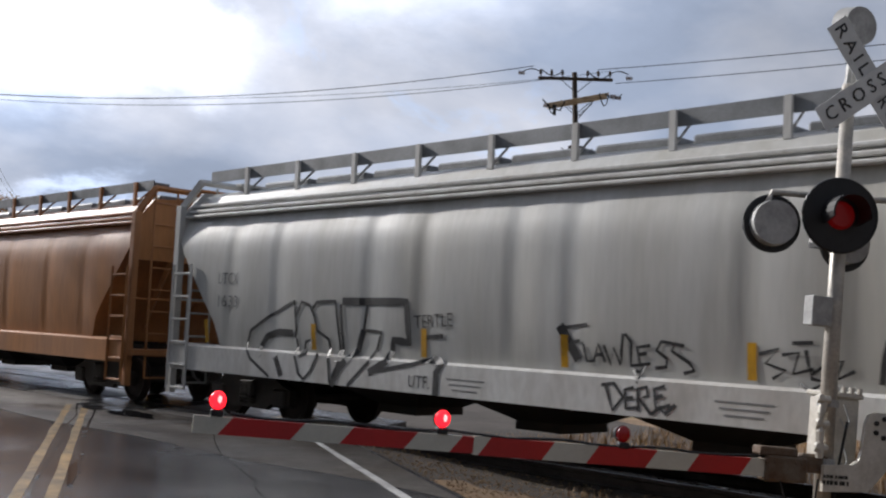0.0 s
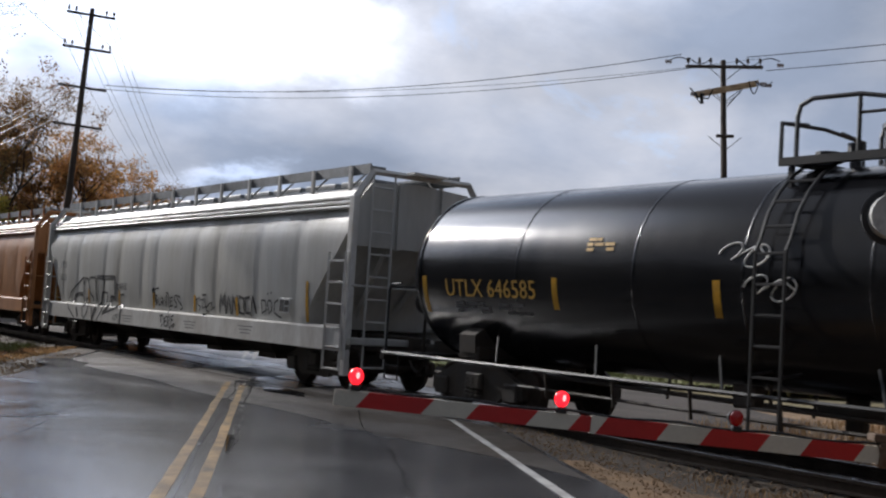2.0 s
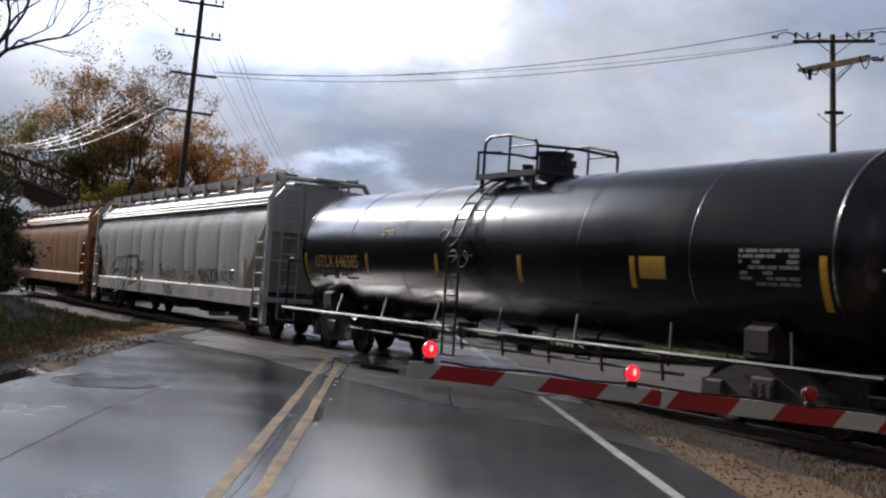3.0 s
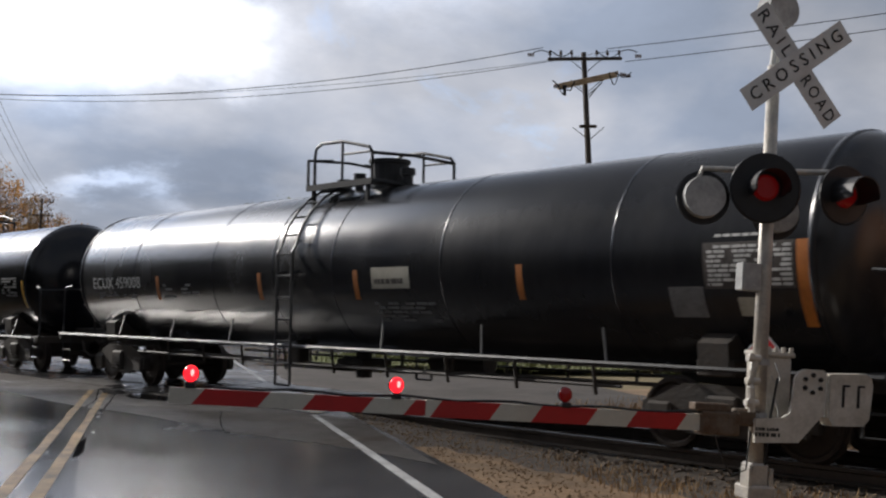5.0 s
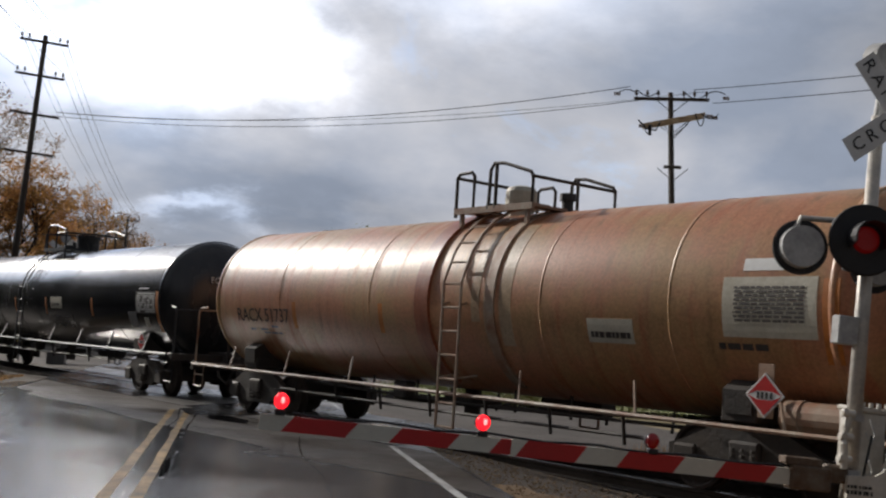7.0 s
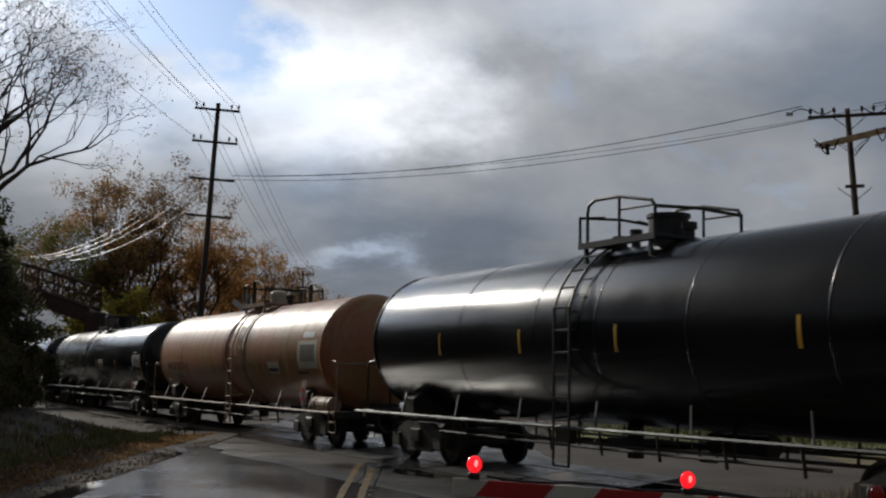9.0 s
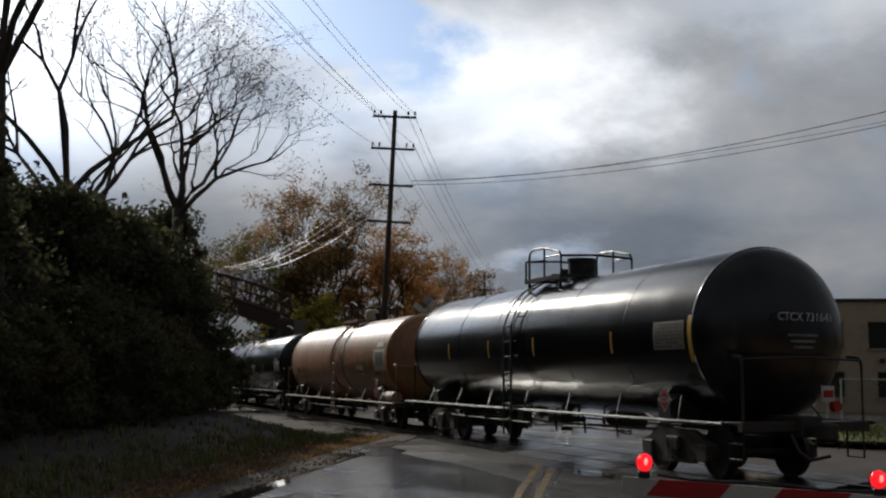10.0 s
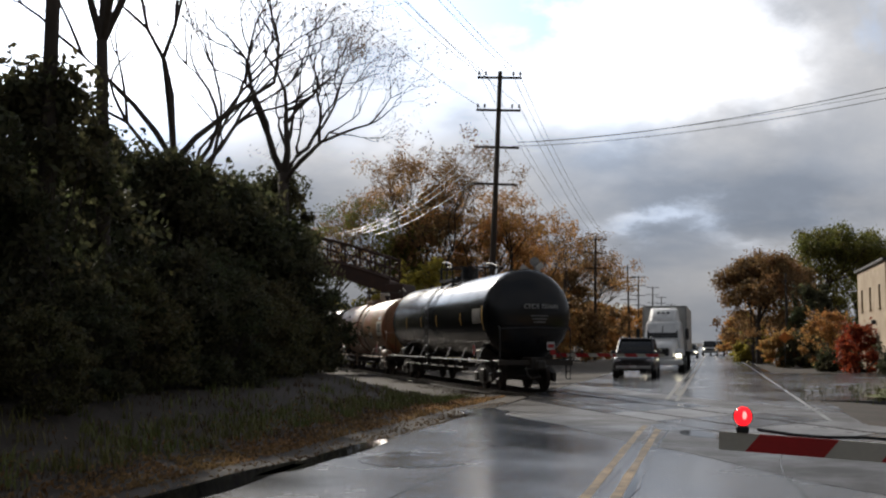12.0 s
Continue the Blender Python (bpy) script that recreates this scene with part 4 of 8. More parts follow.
# fourth car: dull black
ecu = tank_car(-47.5, 9.45, "dull black railway tank car with white markings and side rail", M_DULL_TANK, M_PIPE_BLACK,
               seams=(-6.2, -3.1, -0.5, 1.2, 3.2, 6.3), ladder_x=0.6, platform_w=1.8, rail_z=1.0)
for x in (5.3, 1.61, -1.12, -4.64):
    stripe(ecu, x, -21, -2, material=M_ORANGE)
stripe(ecu, -8.74, -34, 5, 0.17, material=M_ORANGE)
mark(ecu, "ECUX 459008", 7.1, -7, 0.34, M_STENCIL_W, 2.15)
bars("small_writing", 6.2, 8.0, -20, -14, 3, 7, M_STENCIL_F, ecu, "faded small stencilled writing", 0.5, 5)
bars("small_writing", 3.7, 5.1, -20, -8, 4, 6, M_STENCIL_F, ecu, "faded small stencilled writing", 0.5, 6)
bars("small_writing", -2.9, -1.5, -36, -22, 5, 6, M_STENCIL_F, ecu, "faded small stencilled writing", 0.5, 7)
shell_patch("phone_panel", -2.4, -1.52, -14, -1, M_PALE_PANEL, ecu, "pale panel with dark writing")
bars("phone_writing", -2.34, -1.58, -12, -7, 1, 7, M_STENCIL_K, ecu, "dark writing on the pale panel", 0.9, 8)
shell_patch("data_panel", -8.64, -7.5, -16, 5, M_STENCIL_K, ecu, "dark panel with white data")
bars("data_writing", -8.6, -7.54, -15, 4, 9, 9, M_STENCIL_W, ecu, "white stencilled data block", 0.85, 9)
bars("data_heading", -8.2, -7.6, 7, 9, 1, 6, M_STENCIL_W, ecu, "white stencilled heading", 0.95, 10)
shell_patch("notice", -7.47, -7.0, -30, -15, M_STENCIL_F, ecu, "small notice with pale frame")
shell_patch("notice", -8.15, -7.9, -29, -20, M_PALE_PANEL, ecu, "small white notice")
letters("end_mark", "ECUX 459008", 0.21, M_STENCIL_W, ecu, pose(-9.47, -0.12, 2.74, 90, 0, -90), 1.15, spacing=1.1)
end_bars(ecu, -9.475, -0.15, 2.55, ((0.8, 0.0), (0.8, 0.0)), M_STENCIL_W, 31)
end_bars(ecu, -9.475, -0.3, 1.85, ((0.7, 0.0), (0.5, 0.1), (0.8, 0.05)), M_STENCIL_F, 32)
placard(ecu, -8.35, 1.22, 1.54, 0.3)
end_placard(ecu, -9.50, -0.30, 1.36, 0.27)

# fifth car: rust-stained orange
TANK_R, TANK_Z = 1.44, 2.31
acx = tank_car(-66.45, 7.75, "rust-stained orange and tan railway tank car with pale ladder", M_RUST_TANK, M_PIPE_TAN,
               seams=(-4.9, -2.6, 1.6, 4.6), ladder_x=-0.8, platform_w=1.85, platform_off=-0.05, loops=False)
shell_patch("centre_band", -0.10, 0.25, -62, 75, M_RUST_BAND, acx, "raised rusty band round the shell", lift=0.05)
shell_patch("centre_band", -1.65, -1.45, -62, 75, M_PIPE_TAN, acx, "raised pale band round the shell", lift=0.03)
M_PALE_RUN = streaked("pale_worn_paint", ((0.34, 0.24, 0.15), (0.36, 0.27, 0.17), (0.30, 0.13, 0.06)))
# two separate railing loops and a rounded pale dome
_px, _top = -0.85, TANK_Z + TANK_R
for y in (-0.9, 0.9):
    bm = bmesh.new()
    pipe(bm, [(_px + 0.90, y, _top - 0.1), (_px + 0.90, y, _top + 0.55), (_px + 0.84, y, _top + 0.61), (_px + 0.54, y, _top + 0.62), (_px + 0.47, y, _top + 0.55), (_px + 0.47, y, _top)], 0.03)
    part("railing_loop", bm, M_UNDER, acx)
    bm = bmesh.new()
    pipe(bm, [(_px + 0.10, y, _top), (_px + 0.08, y, _top + 0.62), (_px, y, _top + 0.72), (_px - 0.25, y, _top + 0.70), (_px - 0.85, y, _top + 0.52), (_px - 0.90, y, _top + 0.45), (_px - 0.90, y, _top)], 0.03)
    rod(bm, (_px - 0.06, y, _top), (_px - 0.06, y, _top + 0.71), 0.03)
    part("railing_loop", bm, M_UNDER, acx)
bm = bmesh.new()
pipe(bm, [(_px + 0.90, -0.9, _top + 0.55), (_px + 0.90, 0.9, _top + 0.55)], 0.028)
pipe(bm, [(_px - 0.90, -0.9, _top + 0.45), (_px - 0.90, 0.9, _top + 0.45)], 0.028)
part("cross_rail", bm, M_UNDER, acx)
for x in (-1.0, -0.62, -0.3):
    shell_patch("paint_run", x - 1.0, x - 1.0 + 0.16 + 0.1 * abs(x), -8 + 20 * x, 52, M_PALE_RUN, acx, "pale worn paint beside the ladder", lift=0.003)
mark(acx, "RACX 51737", 5.26, -15, 0.38, M_STENCIL_K, 2.0)
bars("small_writing", 4.50, 6.00, -30, -22, 3, 6, M_STENCIL_F, acx, "faded small stencilled writing", 0.35, 12)
shell_patch("reflector", 4.00, 4.12, -24, -4, M_ORANGE, acx, "orange strip"), shell_patch("reflector", 1.20, 1.32, -24, -4, M_ORANGE, acx, "orange strip")
shell_patch("phone_panel", -4.30, -3.50, -23, -10, M_PALE_PANEL, acx, "pale panel with dark writing")
bars("phone_writing", -4.25, -3.55, -21, -16, 1, 7, M_STENCIL_K, acx, "dark writing on the pale panel", 0.9, 13)
shell_patch("data_panel", -6.95, -5.70, -17, 11, M_PALE_PANEL, acx, "pale data panel with a dark table")
bars("data_writing", -6.80, -5.85, -10, 7, 9, 8, M_STENCIL_K, acx, "dark table of stencilled data", 0.95, 14)
shell_patch("reflector", -7.22, -7.02, -28, 10, M_ORANGE, acx, "orange strip")
shell_patch("heading_panel", -6.65, -5.95, 14, 20, M_SIGN_WHITE, acx, "pale heading panel")
shell_patch("notice", -6.08, -5.64, -52, -42, M_STENCIL_K, acx, "small dark notice")
bars("small_writing", -6.30, -5.60, -24, -19, 1, 5, M_STENCIL_K, acx, "dark stencilled word", 0.9, 15)
placard(acx, -6.4, 1.25, 1.53, 0.36)
bm = bmesh.new(); box(bm, (-6.4, 1.51, 1.3), (0.2, 0.02, 0.6), 0.004); part("placard_board", bm, M_PIPE_TAN, acx)
reservoir(acx, -6.95)

# last car: glossy black
TANK_R, TANK_Z = 1.49, 2.47
END_W = 1.18
M_DULL_PANEL = mat("dulled_panel", (0.15, 0.135, 0.10), 0.5, second=(0.10, 0.09, 0.07), scale=3, grain=30, bump=0)
ctc = tank_car(-84.1, 8.0, "glossy black railway tank car ending the train, white end marks", M_BLACK_TANK, M_PIPE_BLACK,
               seams=(-5.0, -2.5, -0.4, 1.3, 3.8), ladder_x=0.35, rail_z=0.97)
for x in (4.51, 1.71, -0.93, -4.53):
    stripe(ctc, x, -12, 4, 0.07)
stripe(ctc, -7.28, -20, 11, 0.12)
shell_patch("data_panel", -7.1, -6.1, -11, 8, M_DULL_PANEL, ctc, "pale data panel with dark table")
bars("data_writing", -7.05, -6.15, -10, 7, 7, 7, M_STENCIL_K, ctc, "dark table of stencilled data", 0.9, 16)
letters("end_mark", "CTCX 731641", 0.2, M_STENCIL_W, ctc, pose(-8.03, -0.30, 2.72, 90, 0, -90) @ pose(0, 0, 0, 0, 7, 0), 1.2)
bm = bmesh.new()
for k in range(3):
    box(bm, (-8.012, -0.25, 2.42 - 0.1 * k), (0.01, 0.6 - 0.1 * k, 0.04))
tagged(part("small_writing", bm, M_STENCIL_F, ctc, "faded small stencilled writing"), kind="stuff")
placard(ctc, -6.54, 1.32, 1.54, 0.3)
bm = bmesh.new()
box(bm, (-8.22, -0.55, 1.45), (0.012, 0.26, 0.26), 0.003, None)
pl_end = part("placard", bm, M_SIGN_WHITE, ctc, "red and white placard on the end")
bm = bmesh.new()
box(bm, (-8.23, -0.55, 1.45), (0.012, 0.2, 0.12))
part("placard_red", bm, M_ARM_RED, pl_end)
bm = bmesh.new()
rod(bm, (-8.35, -0.55, 1.25), (-8.45, -0.55, 1.25), 0.09, seg=16)
part("end_of_train_lamp", bm, M_ARM_RED, ctc, "small red end-of-train lamp")


# hoppers

def hopper_side(z):
    """How far the side stands out at height z."""
    if z < 2.9:
        return 1.47 + 0.07 * math.sin(math.pi * (z - 1.1) / 2.6)
    return 1.47 + 0.07 * math.sin(math.pi * (z - 1.1) / 2.6) - 0.10 * smooth01(2.9, 3.5, z)


CREASES = (7.4, 6.1, 3.82, 2.71, 1.03, 0.09, -2.28, -3.47, -5.54, -7.21)      # where the side sheets are joined


def hopper_skin(x, z):
    """The side sheet's distance from the car's middle: puffed between the joints, with a fold beside each."""
    gap, way = min((abs(x - c), x - c) for c in CREASES)
    puff = 0.020 * (1 - math.exp(-(gap / 0.28) ** 2)) + 0.011 * math.exp(-((way - 0.16) / 0.09) ** 2) + 0.008 * noise.noise((x * 0.9, z * 0.8, 2.0))
    return hopper_side(z) + puff * smooth01(1.2, 1.6, z) * (1 - smooth01(3.2, 3.45, z))


def hopper_car(place, hl, label, paint, sill, end_paint):
    car = thing("covered_hopper", label, "hopper car", "hopper cars of the train")
    CARS.append((car, place))
    # body: the floor slopes up towards both ends
    bm = bmesh.new()
    rings = []
    xs = [-hl + 0.1 + (2 * hl - 0.2) * k / 190 for k in range(191)]
    for x in xs:
        e = hl - abs(x)
        zb = 1.16 if e > 1.5 else (1.16 + (1.5 - e) * 4 if e > 1.4 else 1.56 + (1.4 - e) / 1.3 * 1.45)
        ring = []
        for k in range(13):
            z = zb + (3.50 - zb) * k / 12
            ring.append((hopper_skin(x, z), z))
        ring = ring + [(1.30, 3.56), (1.10, 3.86), (0.8, 3.98), (0.0, 4.04)]
        full = [(x, y, z) for y, z in ring] + [(x, -y, z) for y, z in ring[:-1][::-1]]
        rings.append(full)
    loft(bm, rings)
    bmesh.ops.recalc_face_normals(bm, faces=bm.faces)
    for f in bm.faces:
        f.smooth = True
    for e in bm.edges:
        if len(e.link_faces) == 2 and e.calc_face_angle(0) > 0.45:
            e.smooth = False
    part("body", bm, paint, car)
    for y in (-1, 1):
        # ribs along the eaves
        for z, d in ((3.47, 1.45), (3.57, 1.37), (3.68, 1.30)):
            bm = bmesh.new()
            box(bm, (0, y * d, z), (2 * hl - 0.3, 0.11, 0.055), 0.015)
            part("eave_rib", bm, sill, car)
        # side sill
        bm = bmesh.new()
        plate_pts = [(1.49, 0.78), (1.58, 0.78), (1.58, 1.19), (1.44, 1.24), (1.44, 1.19), (1.49, 1.16)]
        loft(bm, [[(x, y * py, pz) for py, pz in plate_pts] for x in (-hl + 0.05, 0, hl - 0.05)])
        bmesh.ops.recalc_face_normals(bm, faces=bm.faces)
        part("side_sill", bm, sill, car)
        # corner posts and their sloping heads
        for sx in (-1, 1):
            bm = bmesh.new()
            x = sx * (hl - 0.02)
            box(bm, (x, y * 1.50, 2.25), (0.16, 0.13, 2.85), 0.01)
            rod(bm, (x, y * 1.50, 3.62), (x, y * 1.12, 4.16), 0.075, seg=4)
            box(bm, (x, y * 1.50, 0.62), (0.16, 0.12, 0.55), 0.01)
            part("corner_post", bm, sill, car)
            bm = bmesh.new()
            lx = x - sx * 0.62
            for xx in (lx, x - sx * 0.03):
                rod(bm, (xx, y * 1.60, 0.42), (xx, y * 1.60, 2.62), 0.028, seg=6)
            k = 0.45
            while k < 2.6:
                rod(bm, (lx, y * 1.60, k), (x, y * 1.60, k), 0.02, seg=6)
                k += 0.40
            rod(bm, (x - sx * 0.02, y * 1.60, 0.42), (x - sx * 0.02, y * 1.60, 1.0), 0.025, seg=6)
            part("side_ladder", bm, sill, car)
        # running board along the roof
        bm = bmesh.new()
        box(bm, (0, y * 0.88, 4.28), (2 * hl - 0.5, 0.34, 0.05), 0.005)
        box(bm, (0, y * 1.05, 4.245), (2 * hl - 0.5, 0.03, 0.20))
        part("roof_walk", bm, M_WALKWAY, car, "grey steel roof walkway")
        k = -hl + 0.9
        while k < hl - 0.5:
            bm = bmesh.new()
            box(bm, (k, y * 1.09, 4.10), (0.09, 0.05, 0.48))
            rod(bm, (k, y * 1.08, 3.9), (k, y * 0.72, 4.25), 0.02, seg=4)
            part("walk_bracket", bm, sill, car)
            k += 1.46
    for k in range(-5, 6):
        bm = bmesh.new()
        box(bm, (k * 1.5, 0, 4.10), (1.3, 0.9, 0.14), 0.03)
        part("roof_hatch", bm, M_WALKWAY, car)
    # ends
    for sx in (-1, 1):
        bm = bmesh.new()
        x = sx * (hl - 0.06)
        outline = [(-1.46, 2.75), (1.46, 2.75), (1.46, 3.55), (1.12, 3.95), (0, 4.03), (-1.12, 3.95), (-1.46, 3.55)]
        loft(bm, [[(x - sx * 0.05, py, pz) for py, pz in outline], [(x + sx * 0.02, py, pz) for py, pz in outline]])
        for y in (-0.5, 0.5):
            box(bm, (x + sx * 0.05, y, 3.35), (0.08, 0.09, 1.25))
        bmesh.ops.recalc_face_normals(bm, faces=bm.faces)
        part("end_sheet", bm, end_paint, car)
        bm = bmesh.new()
        rod(bm, (x + sx * 0.05, -1.14, 4.16), (x + sx * 0.05, 1.14, 4.16), 0.06, seg=4)
        box(bm, (x + sx * 0.08, 0, 4.2), (0.5, 0.8, 0.05), 0.005)
        part("end_roof_walk", bm, sill, car)
        bm = bmesh.new()
        ladder(bm, [(0, 0, 0.5), (0, 0, 4.1)], 0.24, 0.024, 0.42)
        bmesh.ops.transform(bm, matrix=pose(x + sx * 0.16, 0.95, 0) @ pose(0, 0, 0, 0, 0, 90), verts=bm.verts)
        part("end_ladder", bm, end_paint, car)
        bm = bmesh.new()
        for y in (-0.62, 0.62):
            rod(bm, (sx * (hl - 0.15), y, 2.8), (sx * (hl - 1.7), y * 0.6, 1.2), 0.06, seg=4)
        rod(bm, (sx * (hl + 0.05), -1.5, 2.0), (sx * (hl + 0.05), 1.5, 2.0), 0.025, seg=6)
        rod(bm, (sx * (hl + 0.1), -0.55, 0.95), (sx * (hl + 0.1), -0.55, 1.95), 0.025, seg=6)
        box(bm, (sx * (hl - 0.1), 0, 0.98), (0.5, 3.05, 0.12), 0.01)
        part("end_frame", bm, end_paint, car)
        bm = bmesh.new()
        box(bm, (sx * (hl - 1.4), 0, 0.92), (3.4, 0.42, 0.36), 0.02)
        box(bm, (sx * (hl - 1.85), 0, 1.0), (0.5, 2.6, 0.22), 0.02)
        part("draft_sill", bm, M_UNDER, car)
        add_coupler(car, sx * (hl + 0.55), sx)
    # discharge hoppers below
    for x in (-4.2, -1.4, 1.4, 4.2):
        bm = bmesh.new()
        loft(bm, [[(x - 1.39, -1.3, 1.2), (x + 1.39, -1.3, 1.2), (x + 1.39, 1.3, 1.2), (x - 1.39, 1.3, 1.2)],
                  [(x - 1.10, -1.1, 0.80), (x + 1.10, -1.1, 0.80), (x + 1.10, 1.1, 0.80), (x - 1.10, 1.1, 0.80)],
                  [(x - 0.4, -0.5, 0.48), (x + 0.4, -0.5, 0.48), (x + 0.4, 0.5, 0.48), (x - 0.4, 0.5, 0.48)],
                  [(x - 0.4, -0.5, 0.36), (x + 0.4, -0.5, 0.36), (x + 0.4, 0.5, 0.36), (x - 0.4, 0.5, 0.36)]])
        bmesh.ops.recalc_face_normals(bm, faces=bm.faces)
        part("discharge_hopper", bm, M_UNDER, car)
    bm = bmesh.new()
    box(bm, (0, 0, 0.95), (2 * hl - 3, 0.5, 0.3))
    part("centre_sill", bm, M_UNDER, car)
    add_trucks(car, (-(hl - 1.85), hl - 1.85))
    return car


HOP_HL = 9.2
hop_b = hopper_car(11.5, HOP_HL, "brown rusty covered hopper car with roof walkway", M_BROWN_HOP, M_BROWN_HOP, M_BROWN_HOP)
hop_g = hopper_car(-8.5, HOP_HL, "pale grey covered hopper car with graffiti and white sill", M_GREY_HOP, M_SILL, M_GREY_HOP)


# graffiti on the grey hopper, drawn as strokes on its near side


def stroke(bm, pts, w, off=0.0):
    """A painted stroke through points (x, z) on the hopper's side, x to the reader's right."""
    fine = []
    for (x0, z0), (x1, z1) in zip(pts[:-1], pts[1:]):
        n = max(1, int(math.hypot(x1 - x0, z1 - z0) / 0.12))
        fine += [(x0 + (x1 - x0) * k / n, z0 + (z1 - z0) * k / n) for k in range(n)]
    fine.append(pts[-1])
    prev = None
    for i, (x, z) in enumerate(fine):
        a, b = fine[max(0, i - 1)], fine[min(len(fine) - 1, i + 1)]
        dx, dz = b[0] - a[0], b[1] - a[1]
        q = math.hypot(dx, dz) or 1
        nx, nz = -dz / q * w / 2, dx / q * w / 2
        row = []
        for sg in (-1, 1):
            px, pz = x + sg * nx, z + sg * nz
            y = (hopper_skin(-px, pz) + 0.006 if pz > 1.245 else 1.584) + off
            row.append(bm.verts.new((-px, y, pz)))
        if prev:
            bm.faces.new((prev[0], prev[1], row[1], row[0]))
        prev = row


def tag(name, car, strokes, w, x, z, sx=1.0, sz=1.0, label="black sprayed writing", material=None):
    for k, st in enumerate(strokes):
        bm = bmesh.new()
        stroke(bm, [(x + px * sx, z + pz * sz) for px, pz in st], w, 0.0012 * (k % 3))
        part(name, bm, material or M_SPRAY, car, label)


def sprayed(text, size, x, z, tilt, width, material=None, name="graffiti", label="black sprayed writing"):
    """Writing laid onto the hopper's side sheet or sill."""
    ob = letters(name, text, size, material or M_SPRAY, hop_g, Matrix(), width, label, thick=0.0005)
    ob.data.transform(pose(x, 0, z, 90, 0, 180) @ pose(0, 0, 0, 0, 0, tilt))
    for v in ob.data.vertices:
        v.co.y = (hopper_skin(v.co.x, v.co.z) + 0.008 if z > 1.2 else 1.586) + v.co.y
    return ob


# big outlined piece near the leading end; reader's left is the leading end
tag("graffiti", hop_g, [
    [(0.75, -0.1), (0.2, 0.16), (0.0, 0.42), (0.1, 0.61), (0.6, 0.85), (1.28, 1.1), (1.34, 0.65), (1.3, 0.53)], [(1.34, 0.52), (1.4, 0.26), (1.5, 0.0), (1.65, -0.09), (1.82, 0.06), (1.98, 0.33)],
    [(1.32, 0.86), (1.47, 1.09), (1.68, 1.04), (1.8, 0.87), (1.87, 0.66), (2.14, 0.54), (2.25, 0.13), (2.29, -0.1)], [(1.5, 0.25), (1.57, 0.48), (1.74, 0.53), (1.68, 0.31), (1.5, 0.25)],
    [(1.76, 1.0), (1.85, 1.09), (2.3, 1.11), (2.4, 0.55), (2.42, 0.22)], [(2.43, 1.07), (2.47, 0.56), (2.48, 0.23), (2.33, -0.03)], [(3.02, 1.11), (2.94, 0.7), (3.34, 0.68), (3.3, 0.59), (3.16, 0.26), (2.7, -0.11)]], 0.055, -6.84, 0.9)
tag("graffiti", hop_g, [
    [(1.25, 0.6), (0.85, 0.61), (0.55, 0.53), (0.38, 0.37), (0.47, 0.2)], [(2.46, 1.11), (3.86, 1.12), (3.92, 0.56), (3.6, 0.58), (3.54, 0.28), (3.16, 0.1)], [(2.94, 0.7), (2.82, 0.41), (2.52, 0.15), (2.32, -0.13)],
    [(0.89, 0.22), (1.07, -0.07)], [(4.4, 0.36), (4.65, 0.3), (4.55, 0.18), (4.55, -0.12)]], 0.115, -6.84, 0.9)
tag("graffiti", hop_g, [[(3.16, 0.1), (3.76, 0.21), (4.1, 0.27), (4.43, 0.36)], [(4.19, 0.64), (4.6, 0.67)]], 0.06, -6.84, 0.9)
sprayed("TERTLE", 0.26, 2.44, 1.76, 4, 0.76)
# hand-sprayed words, letter by letter
tag("graffiti", hop_g, [[(0.0, 0.4), (0.28, 0.0)]], 0.13, -0.23, 1.37)
tag("graffiti", hop_g, [
    [(0.02, 0.37), (0.42, 0.42)], [(0.17, 0.2), (0.31, 0.23)], [(0.36, 0.19), (0.41, -0.01), (0.51, 0.0)], [(0.51, -0.01), (0.59, 0.2), (0.68, -0.01)], [(0.54, 0.07), (0.66, 0.08)],
    [(0.67, 0.19), (0.76, -0.03), (0.81, 0.17), (0.9, -0.03), (0.95, 0.33)], [(0.97, 0.33), (1.06, 0.24), (1.04, -0.03), (1.21, -0.01)], [(1.32, 0.21), (1.14, 0.18), (1.17, -0.01), (1.31, 0.01)], [(1.16, 0.1), (1.27, 0.12)],
    [(1.62, 0.24), (1.47, 0.26), (1.4, 0.16), (1.53, 0.07), (1.52, -0.02), (1.37, -0.04)], [(1.76, 0.22), (1.64, 0.24), (1.6, 0.16), (1.82, 0.04), (1.88, -0.04), (1.74, -0.08)]], 0.042, -0.23, 1.37)
tag("graffiti", hop_g, [[(0.0, 0.06), (0.08, 0.03), (0.15, 0.1), (0.1, -0.08), (0.0, 0.06)]], 0.035, 0.85, 1.24)
tag("graffiti", hop_g, [
    [(0.0, 0.28), (0.18, 0.31), (0.31, 0.16), (0.17, 0.0), (0.07, 0.27)], [(0.46, 0.28), (0.33, 0.25), (0.36, 0.04), (0.51, 0.06)], [(0.35, 0.15), (0.46, 0.17)], [(0.53, 0.02), (0.51, 0.27), (0.63, 0.3), (0.65, 0.2), (0.54, 0.16), (0.7, 0.0)],
    [(0.87, 0.32), (0.73, 0.28), (0.76, 0.07), (0.95, 0.12)], [(0.73, 0.18), (0.85, 0.22)], [(0.7, 0.0), (0.81, 0.08), (0.88, 0.02), (1.01, 0.13)]], 0.045, 0.46, 0.82)
sprayed("UTF.", 0.24, 2.62, 0.93, 0, 0.42)
